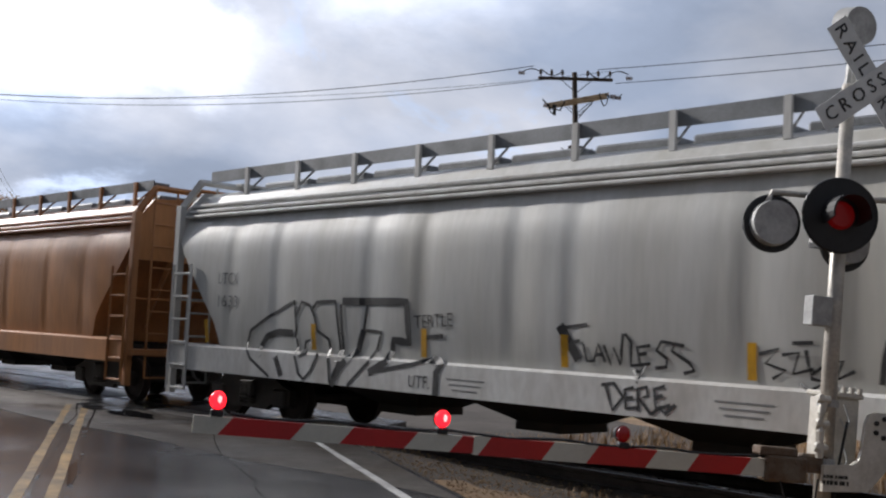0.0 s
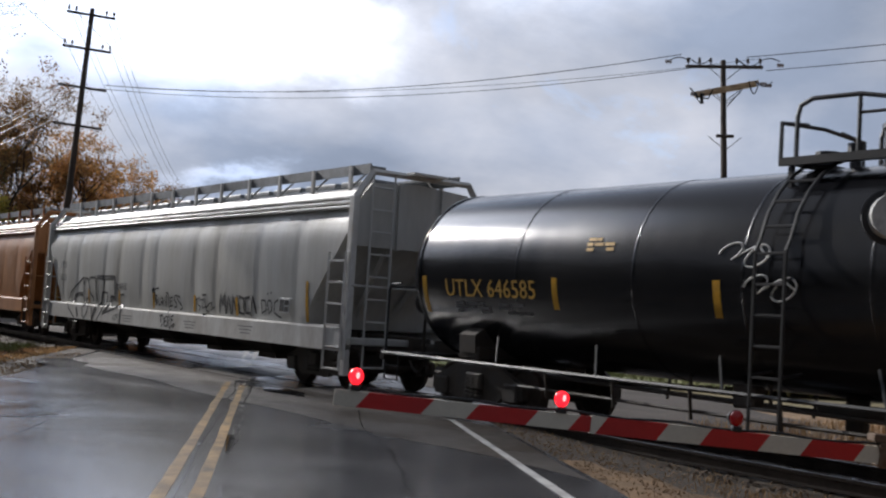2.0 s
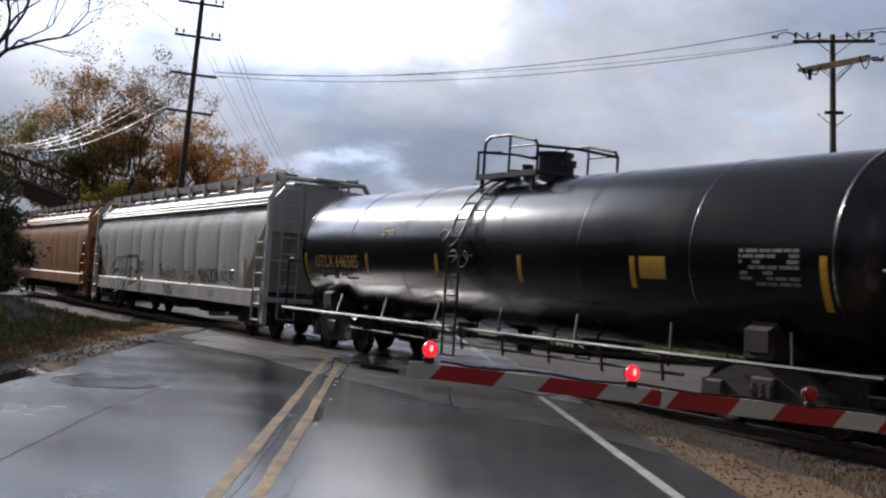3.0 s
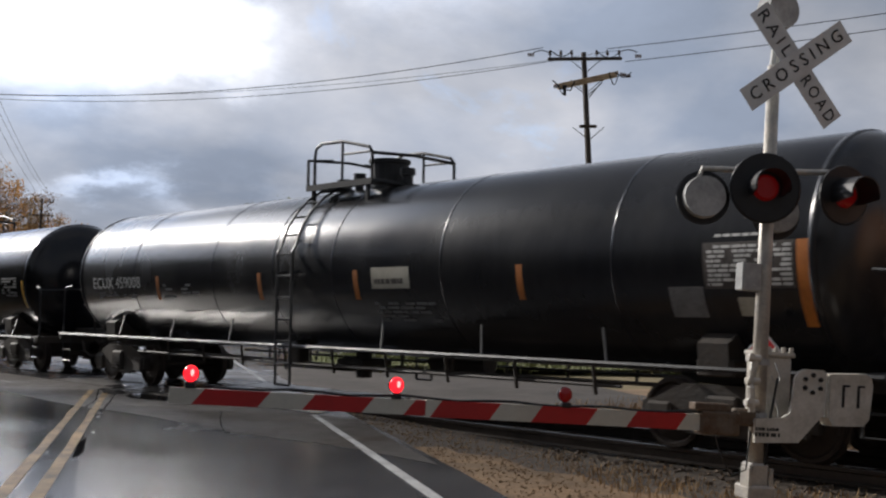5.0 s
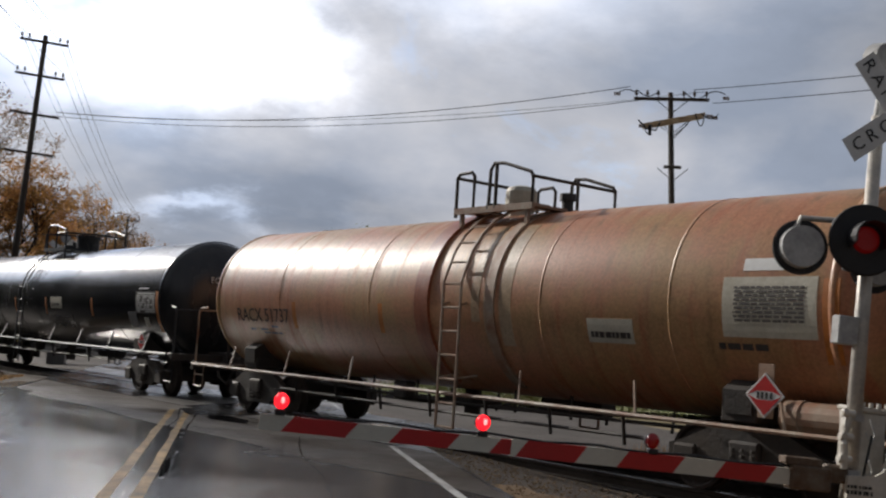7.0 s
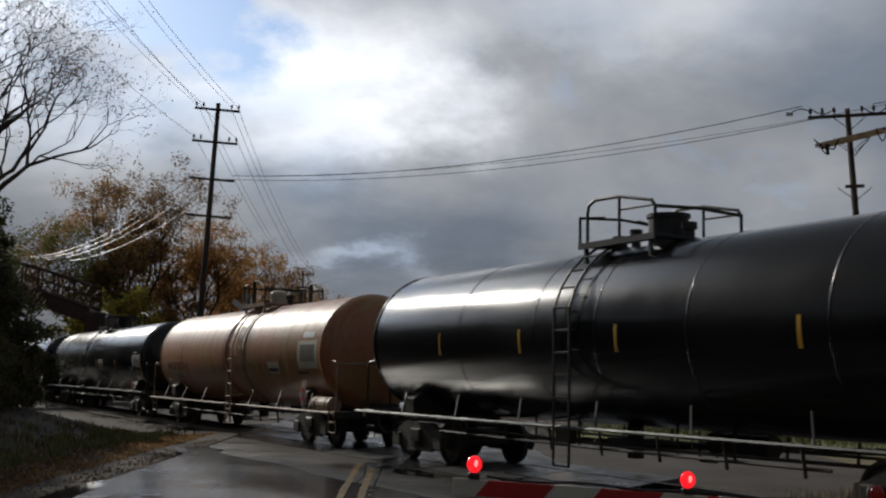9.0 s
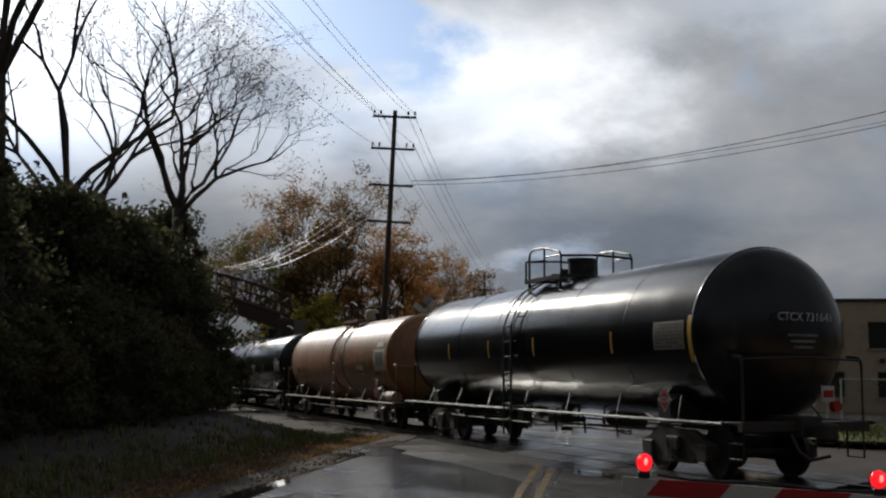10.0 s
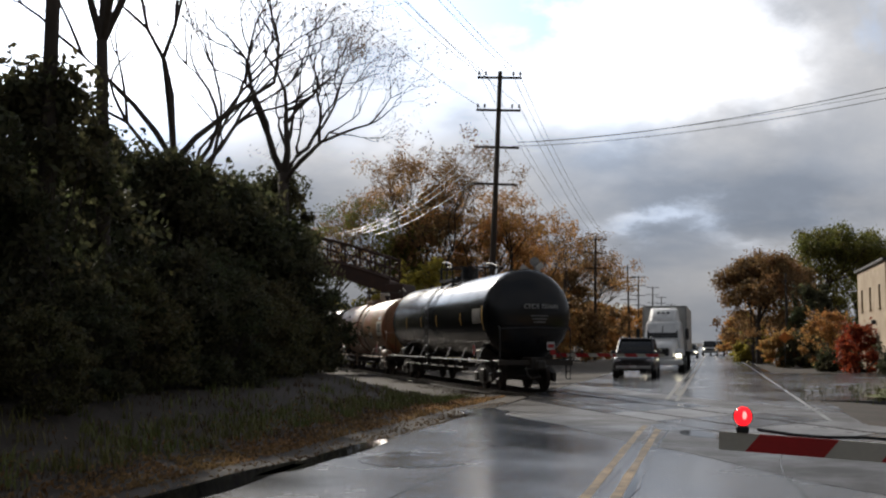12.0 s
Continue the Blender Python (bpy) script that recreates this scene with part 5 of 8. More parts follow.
tag("graffiti", hop_g, [[(0, 0.4), (0.3, 0.5), (0.1, 0.25), (0.4, 0.15), (0.2, 0.0)], [(0.35, 0.4), (0.6, 0.45), (0.5, 0.1), (0.8, 0.2)], [(0.7, 0.5), (0.75, 0.1), (1.0, 0.3), (1.2, 0.35), (1.1, 0.05), (1.35, 0.2)],
                        [(0.5, 0.6), (0.8, 0.62)], [(0.6, -0.05), (0.8, -0.15), (0.95, 0.0), (0.75, 0.05)]], 0.04, 2.42, 1.30, 0.76, 0.62)
tag("graffiti", hop_g, [[(0, 0.05), (0.08, 0.7), (0.25, 0.3), (0.42, 0.75), (0.45, 0.0)], [(0.5, 0.0), (0.7, 0.65), (0.85, 0.0)], [(0.95, 0.0), (1.0, 0.68), (1.25, 0.05), (1.3, 0.7)], [(1.4, 0.65), (1.75, 0.6), (1.75, 0.05), (1.42, 0.1), (1.4, 0.4)],
                        [(2.15, 0.65), (1.85, 0.6), (1.87, 0.1), (2.2, 0.1)], [(2.2, 0.0), (2.35, 0.7), (2.55, 0.1)]], 0.065, 3.71, 1.28, 0.71, 0.62)
tag("graffiti", hop_g, [[(0, 0.5), (0.05, 0.1), (0.4, 0.2), (0.35, 0.5), (0.0, 0.5)], [(0.5, 0.45), (0.6, 0.1), (0.85, 0.2), (0.8, 0.5), (0.55, 0.5)], [(1.35, 0.55), (1.05, 0.45), (1.0, 0.15), (1.3, 0.05), (1.55, 0.0)],
                        [(0.5, 0.72), (0.58, 0.72)], [(0.75, 0.75), (0.84, 0.75)]], 0.045, 5.75, 1.30, 0.58, 0.66)
for x in (8.07, 5.07, 2.63, 0.16, -2.34, -4.61, -7.72):
    bm = bmesh.new()
    stroke(bm, [(-x, 1.27), (-x, 2.05 if x < -7 else 1.66)], 0.11, 0.004)
    part("reflector", bm, M_YEL_STRIPE, hop_g, "yellow reflective strip")
bm = bmesh.new()
box(bm, (-6.92, 1.60, 1.55), (0.44, 0.012, 0.30), 0.004)
notice = part("notice_board", bm, M_SIGN_WHITE, hop_g, "dark notice panel with pale border")
for dx, dz, w, h in ((0.1, 0.0, 0.18, 0.24), (-0.1, 0.06, 0.17, 0.10), (-0.1, -0.07, 0.17, 0.10)):
    bm = bmesh.new()
    box(bm, (-6.92 + dx, 1.609, 1.55 + dz), (w * 0.95, 0.006, h))
    part("notice_field", bm, M_SPRAY, notice)
for text, z, w in (("UTCX", 2.35, 0.58), ("1633", 1.97, 0.58)):
    sprayed(text, 0.28, 7.45, z, 0, w, M_STENCIL_F, "reporting_mark", "faded grey stencilled mark")
for x, z in ((-2.3, 0.95), (-5.2, 0.98), (1.75, 0.93)):
    bm = bmesh.new()
    for k in range(3):
        box(bm, (x, 1.581, z + 0.08 - 0.07 * k), (0.7 - 0.12 * k, 0.004, 0.022))
    tagged(part("small_writing", bm, M_STENCIL_F, hop_g, "faded small stencilled writing"), kind="stuff")

# ---- level crossing gate ----


def disc(bm, c, n, r, depth, r2=None, seg=28):
    n = Vector(n).normalized()
    rod(bm, Vector(c) - n * depth / 2, Vector(c) + n * depth / 2, r, r2, seg)
    return bm


def signal_lamp(par, at, facing, r=0.30, lens=None, hood=True, pale_back=False):
    """Round black background, lens, hood and housing."""
    f = Vector(facing).normalized()
    c = Vector(at)
    bm = bmesh.new()
    disc(bm, c, f, r, 0.02)
    q = f.to_track_quat("Z", "Y").to_matrix().to_4x4()
    ringm = Matrix.Translation(c) @ q
    vs = [ringm @ Vector((r * math.cos(math.tau * k / 28), r * math.sin(math.tau * k / 28), 0.0)) for k in range(29)]
    pipe(bm, vs, 0.016, 5)
    lamp = part("background_disc", bm, M_LAMP_BLACK, par, smooth=False)
    bm = bmesh.new()
    disc(bm, c + f * 0.03, f, 0.125, 0.05, 0.10)
    part("lens", bm, lens or M_LENS_DARK, lamp)
    if hood:
        bm = bmesh.new()
        n = 16
        outer, inner = [], []
        up = Vector((0, 0, 1)) - f * f.z
        up.normalize()
        side = up.cross(f)
        rings = []
        for dist in (0.02, 0.30):
            ring = []
            for rad in (0.165, 0.150):
                seq = range(n + 1) if rad > 0.16 else range(n, -1, -1)
                for k in seq:
                    a = radians(-30 + 240 * k / n)
                    cut = dist if k not in (0, n) else dist * 0.3
                    ring.append(c + f * cut + rad * (math.cos(a) * side + math.sin(a) * up))
            rings.append(ring)
        loft(bm, rings)
        bmesh.ops.recalc_face_normals(bm, faces=bm.faces)
        part("hood", bm, M_LAMP_BLACK, lamp)
    bm = bmesh.new()
    disc(bm, c - f * 0.06, f, 0.19 if pale_back else 0.15, 0.10, 0.12 if not pale_back else 0.20)
    part("housing", bm, M_LAMP_BACK if pale_back else M_LAMP_BLACK, lamp)
    return lamp


M_RUSTY = mat("rusty_grey_steel", (0.16, 0.13, 0.10), 0.6, 0.3, second=(0.10, 0.055, 0.03), scale=6, grain=30, bump=0.15)


def gate(at, label):
    """Mast at its own origin, arm along -x; faces -y."""
    g = thing("crossing_gate", label, "crossing gate", "gates of the level crossing", at=at)
    bm = bmesh.new()
    rod(bm, (0, 0, 0.0), (0.0, 0, 4.05), 0.075, 0.06, 16)
    part("mast", bm, M_MAST, g, smooth=True)
    bm = bmesh.new()
    box(bm, (0.01, 0, 0.04), (0.28, 0.28, 0.14), 0.02)
    box(bm, (0.0, 0, 0.20), (0.19, 0.19, 0.22), 0.02)
    for sx in (-1, 1):
        box(bm, (sx * 0.11, -0.04, 0.17), (0.03, 0.16, 0.2), 0.005)
        rod(bm, (sx * 0.10, -0.11, 0.1), (sx * 0.10, -0.11, 0.2), 0.018, seg=6)
    part("base", bm, M_MAST, g)
    # crossbuck
    for nm, ang, text in (("CROSSING", 38, "CROSSING"), ("RAILROAD", -50, "RAIL  ROAD")):
        bm = bmesh.new()
        y = -0.13 if ang > 0 else -0.115
        box(bm, (0, 0, 0), (1.30, 0.006, 0.235), 0.0, pose(0.16, y, 4.05, 0, -ang, 0))
        blade = part("crossbuck_blade", bm, M_SIGN_WHITE, g, "white crossbuck blade with black writing")
        if ang > 0:
            letters("crossbuck_writing", text, 0.175, M_SIGN_BLACK, blade, pose(0.16, y - 0.006, 4.05, 0, -ang, 0) @ pose(0, 0, 0, 90, 0, 0), 1.16, spacing=1.5)
        else:
            for word, dx in (("RAIL", -0.37), ("ROAD", 0.38)):
                letters("crossbuck_writing", word, 0.175, M_SIGN_BLACK, blade, pose(0.16, y - 0.006, 4.05, 0, -ang, 0) @ pose(dx, 0, 0, 90, 0, 0), 0.48, spacing=1.4)
    bm = bmesh.new()
    disc(bm, (0.06, 0.05, 4.60), (0.1, -1, 0), 0.2, 0.16, 0.17)
    rod(bm, (0, 0, 4.0), (0.06, 0.02, 4.5), 0.05)
    part("bell", bm, M_LAMP_BACK, g, "grey round crossing bell")
    # lamp crossarm
    bm = bmesh.new()
    pipe(bm, [(-0.70, 0.06, 2.90), (-0.66, 0.06, 3.0), (-0.3, 0.02, 3.02), (0.4, 0.02, 3.07), (0.80, 0.02, 3.11), (0.86, 0.0, 3.03)], 0.028, 8)
    box(bm, (0, 0, 3.0), (0.2, 0.2, 0.14), 0.02)
    part("lamp_arm", bm, M_MAST, g)
    signal_lamp(g, (-0.15, -0.20, 2.84), (-0.28, -1, -0.03), 0.315, M_LENS_DIM)
    signal_lamp(g, (0.75, -0.10, 2.87), (0.10, -1, -0.03), 0.275, M_LENS_DIM)
    signal_lamp(g, (-0.64, 0.06, 2.73), (0.25, 1, 0), 0.24, M_LENS_DARK, True, True)
    signal_lamp(g, (0.22, 0.22, 2.68), (0.0, 1, 0), 0.25, M_LENS_DARK, True, True)
    # electronic box on the mast
    bm = bmesh.new()
    box(bm, (-0.16, 0.0, 2.02), (0.2, 0.14, 0.26), 0.01)
    part("side_box", bm, M_LAMP_BACK, g)
    # gate mechanism
    bm = bmesh.new()
    box(bm, (0.24, 0.24, 1.00), (0.30, 0.34, 0.62), 0.03)
    box(bm, (0.24, 0.24, 1.32), (0.34, 0.38, 0.05), 0.015)
    for k in range(4):
        rod(bm, (0.12 + 0.08 * k, 0.06, 1.34), (0.12 + 0.08 * k, 0.06, 1.39), 0.022)
    part("mechanism_box", bm, M_GATE_WHITE, g, "white gate mechanism housing")
    bm = bmesh.new()
    plate(bm, [(-0.09, 0.50), (0.36, 0.52), (0.62, 0.80), (0.63, 1.17), (0.60, 1.20), (0.40, 1.20), (0.33, 1.17), (0.30, 1.10), (0.28, 0.86), (0.25, 0.78), (0.19, 0.74), (-0.09, 0.72)], -0.13, -0.09)
    part("counterweight_arm", bm, M_GATE_WHITE, g, "white curved counterweight arm")
    for dx, dz in ((0.0, 0.07), (0.08, 0.03), (0.08, -0.05), (0, -0.09), (-0.08, -0.05), (-0.08, 0.03)):
        bm = bmesh.new()
        rod(bm, (0.48 + dx, -0.15, 1.08 + dz), (0.48 + dx, -0.13, 1.08 + dz), 0.022)
        part("bolt", bm, M_LAMP_BLACK, g)
    bm = bmesh.new()
    plate(bm, [(0.65, 0.76), (0.69, 0.69), (1.02, 0.70), (1.08, 0.77), (1.11, 1.08), (1.09, 1.15), (1.03, 1.19), (0.65, 1.17)], -0.16, 0.02)
    part("counterweight", bm, M_GATE_WHITE, g, "white slotted counterweight")
    for x in (0.79, 0.95):
        bm = bmesh.new()
        box(bm, (x, -0.163, 0.97), (0.025, 0.01, 0.20))
        box(bm, (x + 0.03, -0.163, 1.07), (0.07, 0.01, 0.02))
        part("slot", bm, M_LAMP_BLACK, g)
    for k in range(2):
        bm = bmesh.new()
        x = -0.10
        while x < 0.14:
            w = rng.uniform(0.015, 0.035)
            box(bm, (x + 0.02, -0.132, 0.63 - 0.05 * k), (w, 0.004, 0.028 + 0.008 * k))
            x += w + 0.012
        part("small_writing", bm, M_SIGN_BLACK, g, "small dark writing")
    bm = bmesh.new()
    box(bm, (-0.50, -0.02, 0.80), (0.36, 0.14, 0.07), 0.01)
    box(bm, (-0.42, -0.02, 0.66), (0.40, 0.16, 0.22), 0.02)
    box(bm, (-0.12, -0.02, 0.72), (0.30, 0.10, 0.16), 0.02)
    for bx in (-0.62, -0.54, -0.34, -0.28):
        rod(bm, (bx, -0.11, 0.72), (bx, -0.085, 0.72), 0.018, seg=6)
    part("arm_clamp", bm, M_RUSTY, g, "rusty grey metal clamp of the gate arm")
    bm = bmesh.new()
    pipe(bm, [(-0.12, -0.1, 0.78), (-0.15, -0.12, 1.0), (-0.13, -0.1, 1.15), (-0.10, -0.09, 1.28)], 0.035, 8)
    for z in (0.86, 1.06, 1.27):
        rod(bm, (-0.19, -0.1, z), (-0.06, -0.1, z), 0.034, seg=10)
        disc(bm, (-0.17, -0.14, z + 0.02), (0, -1, 0), 0.028, 0.03, seg=12)
    part("conduit_fitting", bm, M_GATE_WHITE, g)
    bm = bmesh.new()
    for z in (0.74, 1.24):
        rod(bm, (0, 0, z - 0.03), (0, 0, z + 0.03), 0.092, seg=16)
    for z in (0.80, 1.12):
        pipe(bm, [(0.09, -0.06, z), (0.13, -0.10, z - 0.10), (0.17, -0.08, z - 0.02), (0.15, -0.02, z + 0.12)], 0.007)
    part("mast_clamp", bm, M_LAMP_BACK, g)
    bm = bmesh.new()
    pipe(bm, [(-0.5, -0.08, 0.62), (-0.4, -0.1, 0.35), (-0.3, -0.1, 0.2), (-0.15, -0.1, 0.25), (-0.12, -0.1, 0.6)], 0.008)
    pipe(bm, [(0.05, -0.09, 0.3), (0.07, -0.1, 0.7), (0.12, -0.12, 1.1)], 0.012)
    part("cable", bm, M_LAMP_BLACK, g)
    return g


def gate_arm(g, lean):
    """The arm's stripes, from the mast (0) to the tip, in the gate's space."""
    cuts = (-0.50, -0.80, -1.29, -1.67, -2.19, -2.57, -3.10, -3.19, -3.33, -3.69, -4.19, -4.56, -5.09, -5.32)
    kinds = "WRWRWRWRWRWRW"
    rise = math.tan(radians(lean))
    for k, kind in enumerate(kinds):
        a, b = cuts[k], cuts[k + 1]
        inner = k >= 7
        h = 0.072 if not inner else 0.064
        sl = 0.055
        za, zb = 0.655 - a * rise, 0.655 - b * rise
        sa = 0 if k in (0, 7) else sl
        sb = 0 if k in (6, len(kinds) - 1) else sl
        bm = bmesh.new()
        # slanting joints between the stripes
        y0, y1 = (-0.07, -0.02) if not inner else (-0.06, -0.03)
        plate(bm, [(b - sb * 0.9, zb - h), (a - sa * 0.9, za - h), (a + sa * 0.9, za + h), (b + sb * 0.9, zb + h)], y0, y1)
        part("stripe", bm, M_ARM_RED if kind == "R" else M_ARM_WHITE, g, "reflective red stripe" if kind == "R" else "reflective off-white stripe")
    bm = bmesh.new()
    pts = [(x, -0.045, 0.74 - x * rise + 0.012 * math.sin(x * 7)) for x in [-0.5 - 0.24 * k for k in range(20)]]
    pipe(bm, pts, 0.012)
    part("arm_cable", bm, M_LAMP_BLACK, g)
    for x, lens in ((-5.16, M_LENS_LIT), (-3.45, M_LENS_LIT), (-1.92, M_LENS_DIM)):
        z = 0.655 - x * rise
        bm = bmesh.new()
        box(bm, (x, -0.045, z + 0.09), (0.09, 0.07, 0.05), 0.01)
        rod(bm, (x, -0.02, z + 0.18), (x, 0.06, z + 0.18), 0.07, 0.05, 14)
        lamp = part("arm_lamp", bm, M_LAMP_BLACK, g, "red lamp on the gate arm")
        bm = bmesh.new()
        bmesh.ops.create_uvsphere(bm, u_segments=14, v_segments=8, radius=0.062, matrix=pose(x, -0.035, z + 0.18) @ Matrix.Diagonal((1, 0.7, 1.1, 1)))
        part("lens", bm, lens, lamp, smooth=True)
        if lens is M_LENS_LIT:
            bm = bmesh.new()
            bmesh.ops.create_uvsphere(bm, u_segments=10, v_segments=6, radius=0.022, matrix=pose(x + 0.01, -0.075, z + 0.19) @ Matrix.Diagonal((0.7, 0.4, 1.3, 1)))
            part("bulb", bm, M_BULB, lamp)


near_gate = gate(pose(5.19, 8.55, -0.06, 0, 3.2, 0), "white crossing gate mast with crossbuck, red lamps and lowered striped arm")
gate_arm(near_gate, 0.0)
far_gate = copy_thing(near_gate, pose(-7.4, 46.5, 0.40, 0, 0, 180))
bm = bmesh.new()
box(bm, (0, 0, 0.08), (0.7, 0.7, 0.60), 0.02)
solo("gate_foundation", bm, M_CONCRETE, "damp concrete foundation block under the far gate mast", "foundation", at=pose(-7.4, 46.5, 0.0))
tagged(far_gate, "crossing gate across the oncoming lane, lowered striped arm", "crossing gate")

# ---- poles and wires ----


def pole(at, h, arms, label, group, r=0.16, brace=True):
    p = thing("utility_pole", label, "utility pole", group, at=at)
    bm = bmesh.new()
    rod(bm, (0, 0, -0.3), (0, 0, h), r, r * 0.62, 10)
    part("pole", bm, M_POLE, p, smooth=True)
    for z, x0, x1, tilt, m, pins in arms:
        bm = bmesh.new()
        box(bm, (0, 0, 0), (x1 - x0, 0.10, 0.12), 0.01, pose((x0 + x1) / 2, -0.12, z, 0, tilt, 0))
        arm = part("crossarm", bm, m, p)
        if brace:
            for sx in (-1, 1):
                bm = bmesh.new()
                rod(bm, (sx * 0.65, -0.13, z - 0.04), (0, -0.15, z - 0.55), 0.015, seg=4)
                part("arm_brace", bm, M_WIRE, arm)
        for px in pins:
            bm = bmesh.new()
            zz = z - math.tan(radians(tilt)) * (px - (x0 + x1) / 2)
            rod(bm, (px, -0.12, zz + 0.05), (px, -0.12, zz + 0.18), 0.02, seg=6)
            rod(bm, (px, -0.12, zz + 0.16), (px, -0.12, zz + 0.34), 0.07, 0.045, 8)
            part("insulator", bm, M_PORCELAIN, arm)
    return p


ARMS_L = [(z, -1.2, 1.2, 1.5, M_POLE, (-1.12, -0.75, 0.75, 1.12) if k < 2 else ()) for k, z in enumerate((15.68, 13.92, 11.92, 9.95))]
left_pole = pole(pose(-11.62, 57, 0, 0, 2.4, 0), 16.05, ARMS_L, "tall dark wooden utility pole with four crossarms", "poles along the road", 0.19, False)
copy_thing(left_pole, pose(-11.3, 7.0, 0.2, 0, 0, 3))
for k, y in enumerate((108, 150, 172, 205, 250, 300)):
    copy_thing(left_pole, pose(-11.4 + 0.3 * (k % 2), y, -0.1, 0, (0.8, -1, 0.5, 1.2, 0, 0.6)[k], 0) @ Matrix.Diagonal((0.9, 0.75, 0.75, 1)))
right_pole = pole(pose(16.35, 39.2, -0.1, 0, -3.2, 0), 12.1, [
    (11.82, -1.55, 1.55, -1.5, M_POLE, (-1.45, -1.0, -0.55, 0.5, 0.95, 1.45)), (11.02, -1.30, 1.40, -12.0, M_NEWWOOD, ()), (10.90, -1.22, 1.32, -12.0, M_NEWWOOD, ()), (9.15, -0.35, 0.35, 0, M_POLE, ())],
    "wooden utility pole with weathered crossarms and one pale arm", "poles along the track", 0.16)
bm = bmesh.new()
pipe(bm, [(-1.4, -0.15, 10.95), (-1.1, -0.2, 10.6), (-0.7, -0.2, 10.55), (-0.5, -0.18, 10.9)], 0.03)
part("jumper_wire", bm, M_WIRE, right_pole)
for x0, x1, z0, dip in ((-2.2, -1.45, 11.98, -0.12), (-1.45, -0.55, 12.1, 0.22), (0.5, 1.45, 12.1, 0.24), (1.45, 2.2, 12.1, -0.1), (0.95, 1.35, 11.25, 0.45), (-1.2, -0.85, 10.75, 0.35), (1.2, 1.9, 11.3, 0.2)):
    bm = bmesh.new()
    pipe(bm, [(x0 + (x1 - x0) * k / 8, -0.2, z0 - dip * math.sin(math.pi * k / 8)) for k in range(9)], 0.022)
    part("jumper_wire", bm, M_WIRE, right_pole)
for x, z in ((-2.35, 11.92), (2.15, 11.95), (1.45, 11.2), (1.65, 11.15), (-1.35, 10.7)):
    bm = bmesh.new()
    for k in range(3):
        disc(bm, (x + 0.09 * k, -0.2, z), (1, 0, 0.1), 0.085, 0.04, 0.06, 10)
    part("strain_insulator", bm, M_PORCELAIN, right_pole)
bm = bmesh.new()
rod(bm, (1.0, -0.15, 11.3), (0.1, -0.1, 10.3), 0.02)
part("long_brace", bm, M_WIRE, right_pole)
bm = bmesh.new()
rod(bm, (-0.95, -0.2, 10.35), (-0.95, -0.2, 10.75), 0.07)
part("switch_gear", bm, M_LAMP_BLACK, right_pole, "dark switch gear below the crossarm")
end_pole = copy_thing(right_pole, pose(38.6, 8.8, -0.1, 0, 0, 0))


def wire(a, b, sag, material, r=0.016, label="dark overhead cable between utility poles", group="overhead cables"):
    a, b = Vector(a), Vector(b)
    bm = bmesh.new()
    pts = [a.lerp(b, k / 24) - Vector((0, 0, sag * 4 * (k / 24) * (1 - k / 24))) for k in range(25)]
    pipe(bm, pts, r, 4)
    solo("overhead_cable", bm, material, label, "cable", group)


wire((-10.0, 57, 12.15), (14.0, 39.2, 12.05), 0.8, M_WIRE, 0.016)
wire((-10.3, 57, 11.95), (14.6, 39.2, 11.6), 0.8, M_WIRE, 0.013)
wire((-10.0, 57, 12.15), (17.2, 39.2, 12.2), 0.75, M_WIRE, 0.009)
for dx, z in ((0.9, 12.2), (1.7, 11.75)):
    wire((15.75 + dx, 39.2, z), (38.0, 10.0 - dx, z + 0.1), 0.5, M_WIRE, 0.015)
# four cables that look sunlit through their pale colour alone
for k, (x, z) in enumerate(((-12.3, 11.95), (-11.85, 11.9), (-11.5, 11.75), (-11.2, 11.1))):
    wire((x, 57, z), (-32.2 + k * 0.5, 90, 11.0 - k * 0.12), 1.1, M_WIRE_SUN_PAINTED, 0.03, "overhead cable, sunlight on it painted as a pale colour", "sunlit cables")
for x, z in ((-12.05, 15.95), (-11.7, 15.95), (-10.3, 15.9), (-9.95, 15.9), (-12.1, 14.2), (-9.95, 14.2)):
    wire((x, 57, z), (x - 0.2, 7, z - 0.4), 0.9, M_WIRE, 0.013)
    wire((x, 57, z), (x * 1.0 - 0.3, 108, z * 0.76), 0.9, M_WIRE, 0.013)

# ---- footbridge, building, vehicles ----
M_BRIDGE = mat("weathered_bridge_steel", (0.055, 0.035, 0.028), 0.6, 0.3, second=(0.09, 0.05, 0.035), scale=1.5, grain=12, bump=0.1)


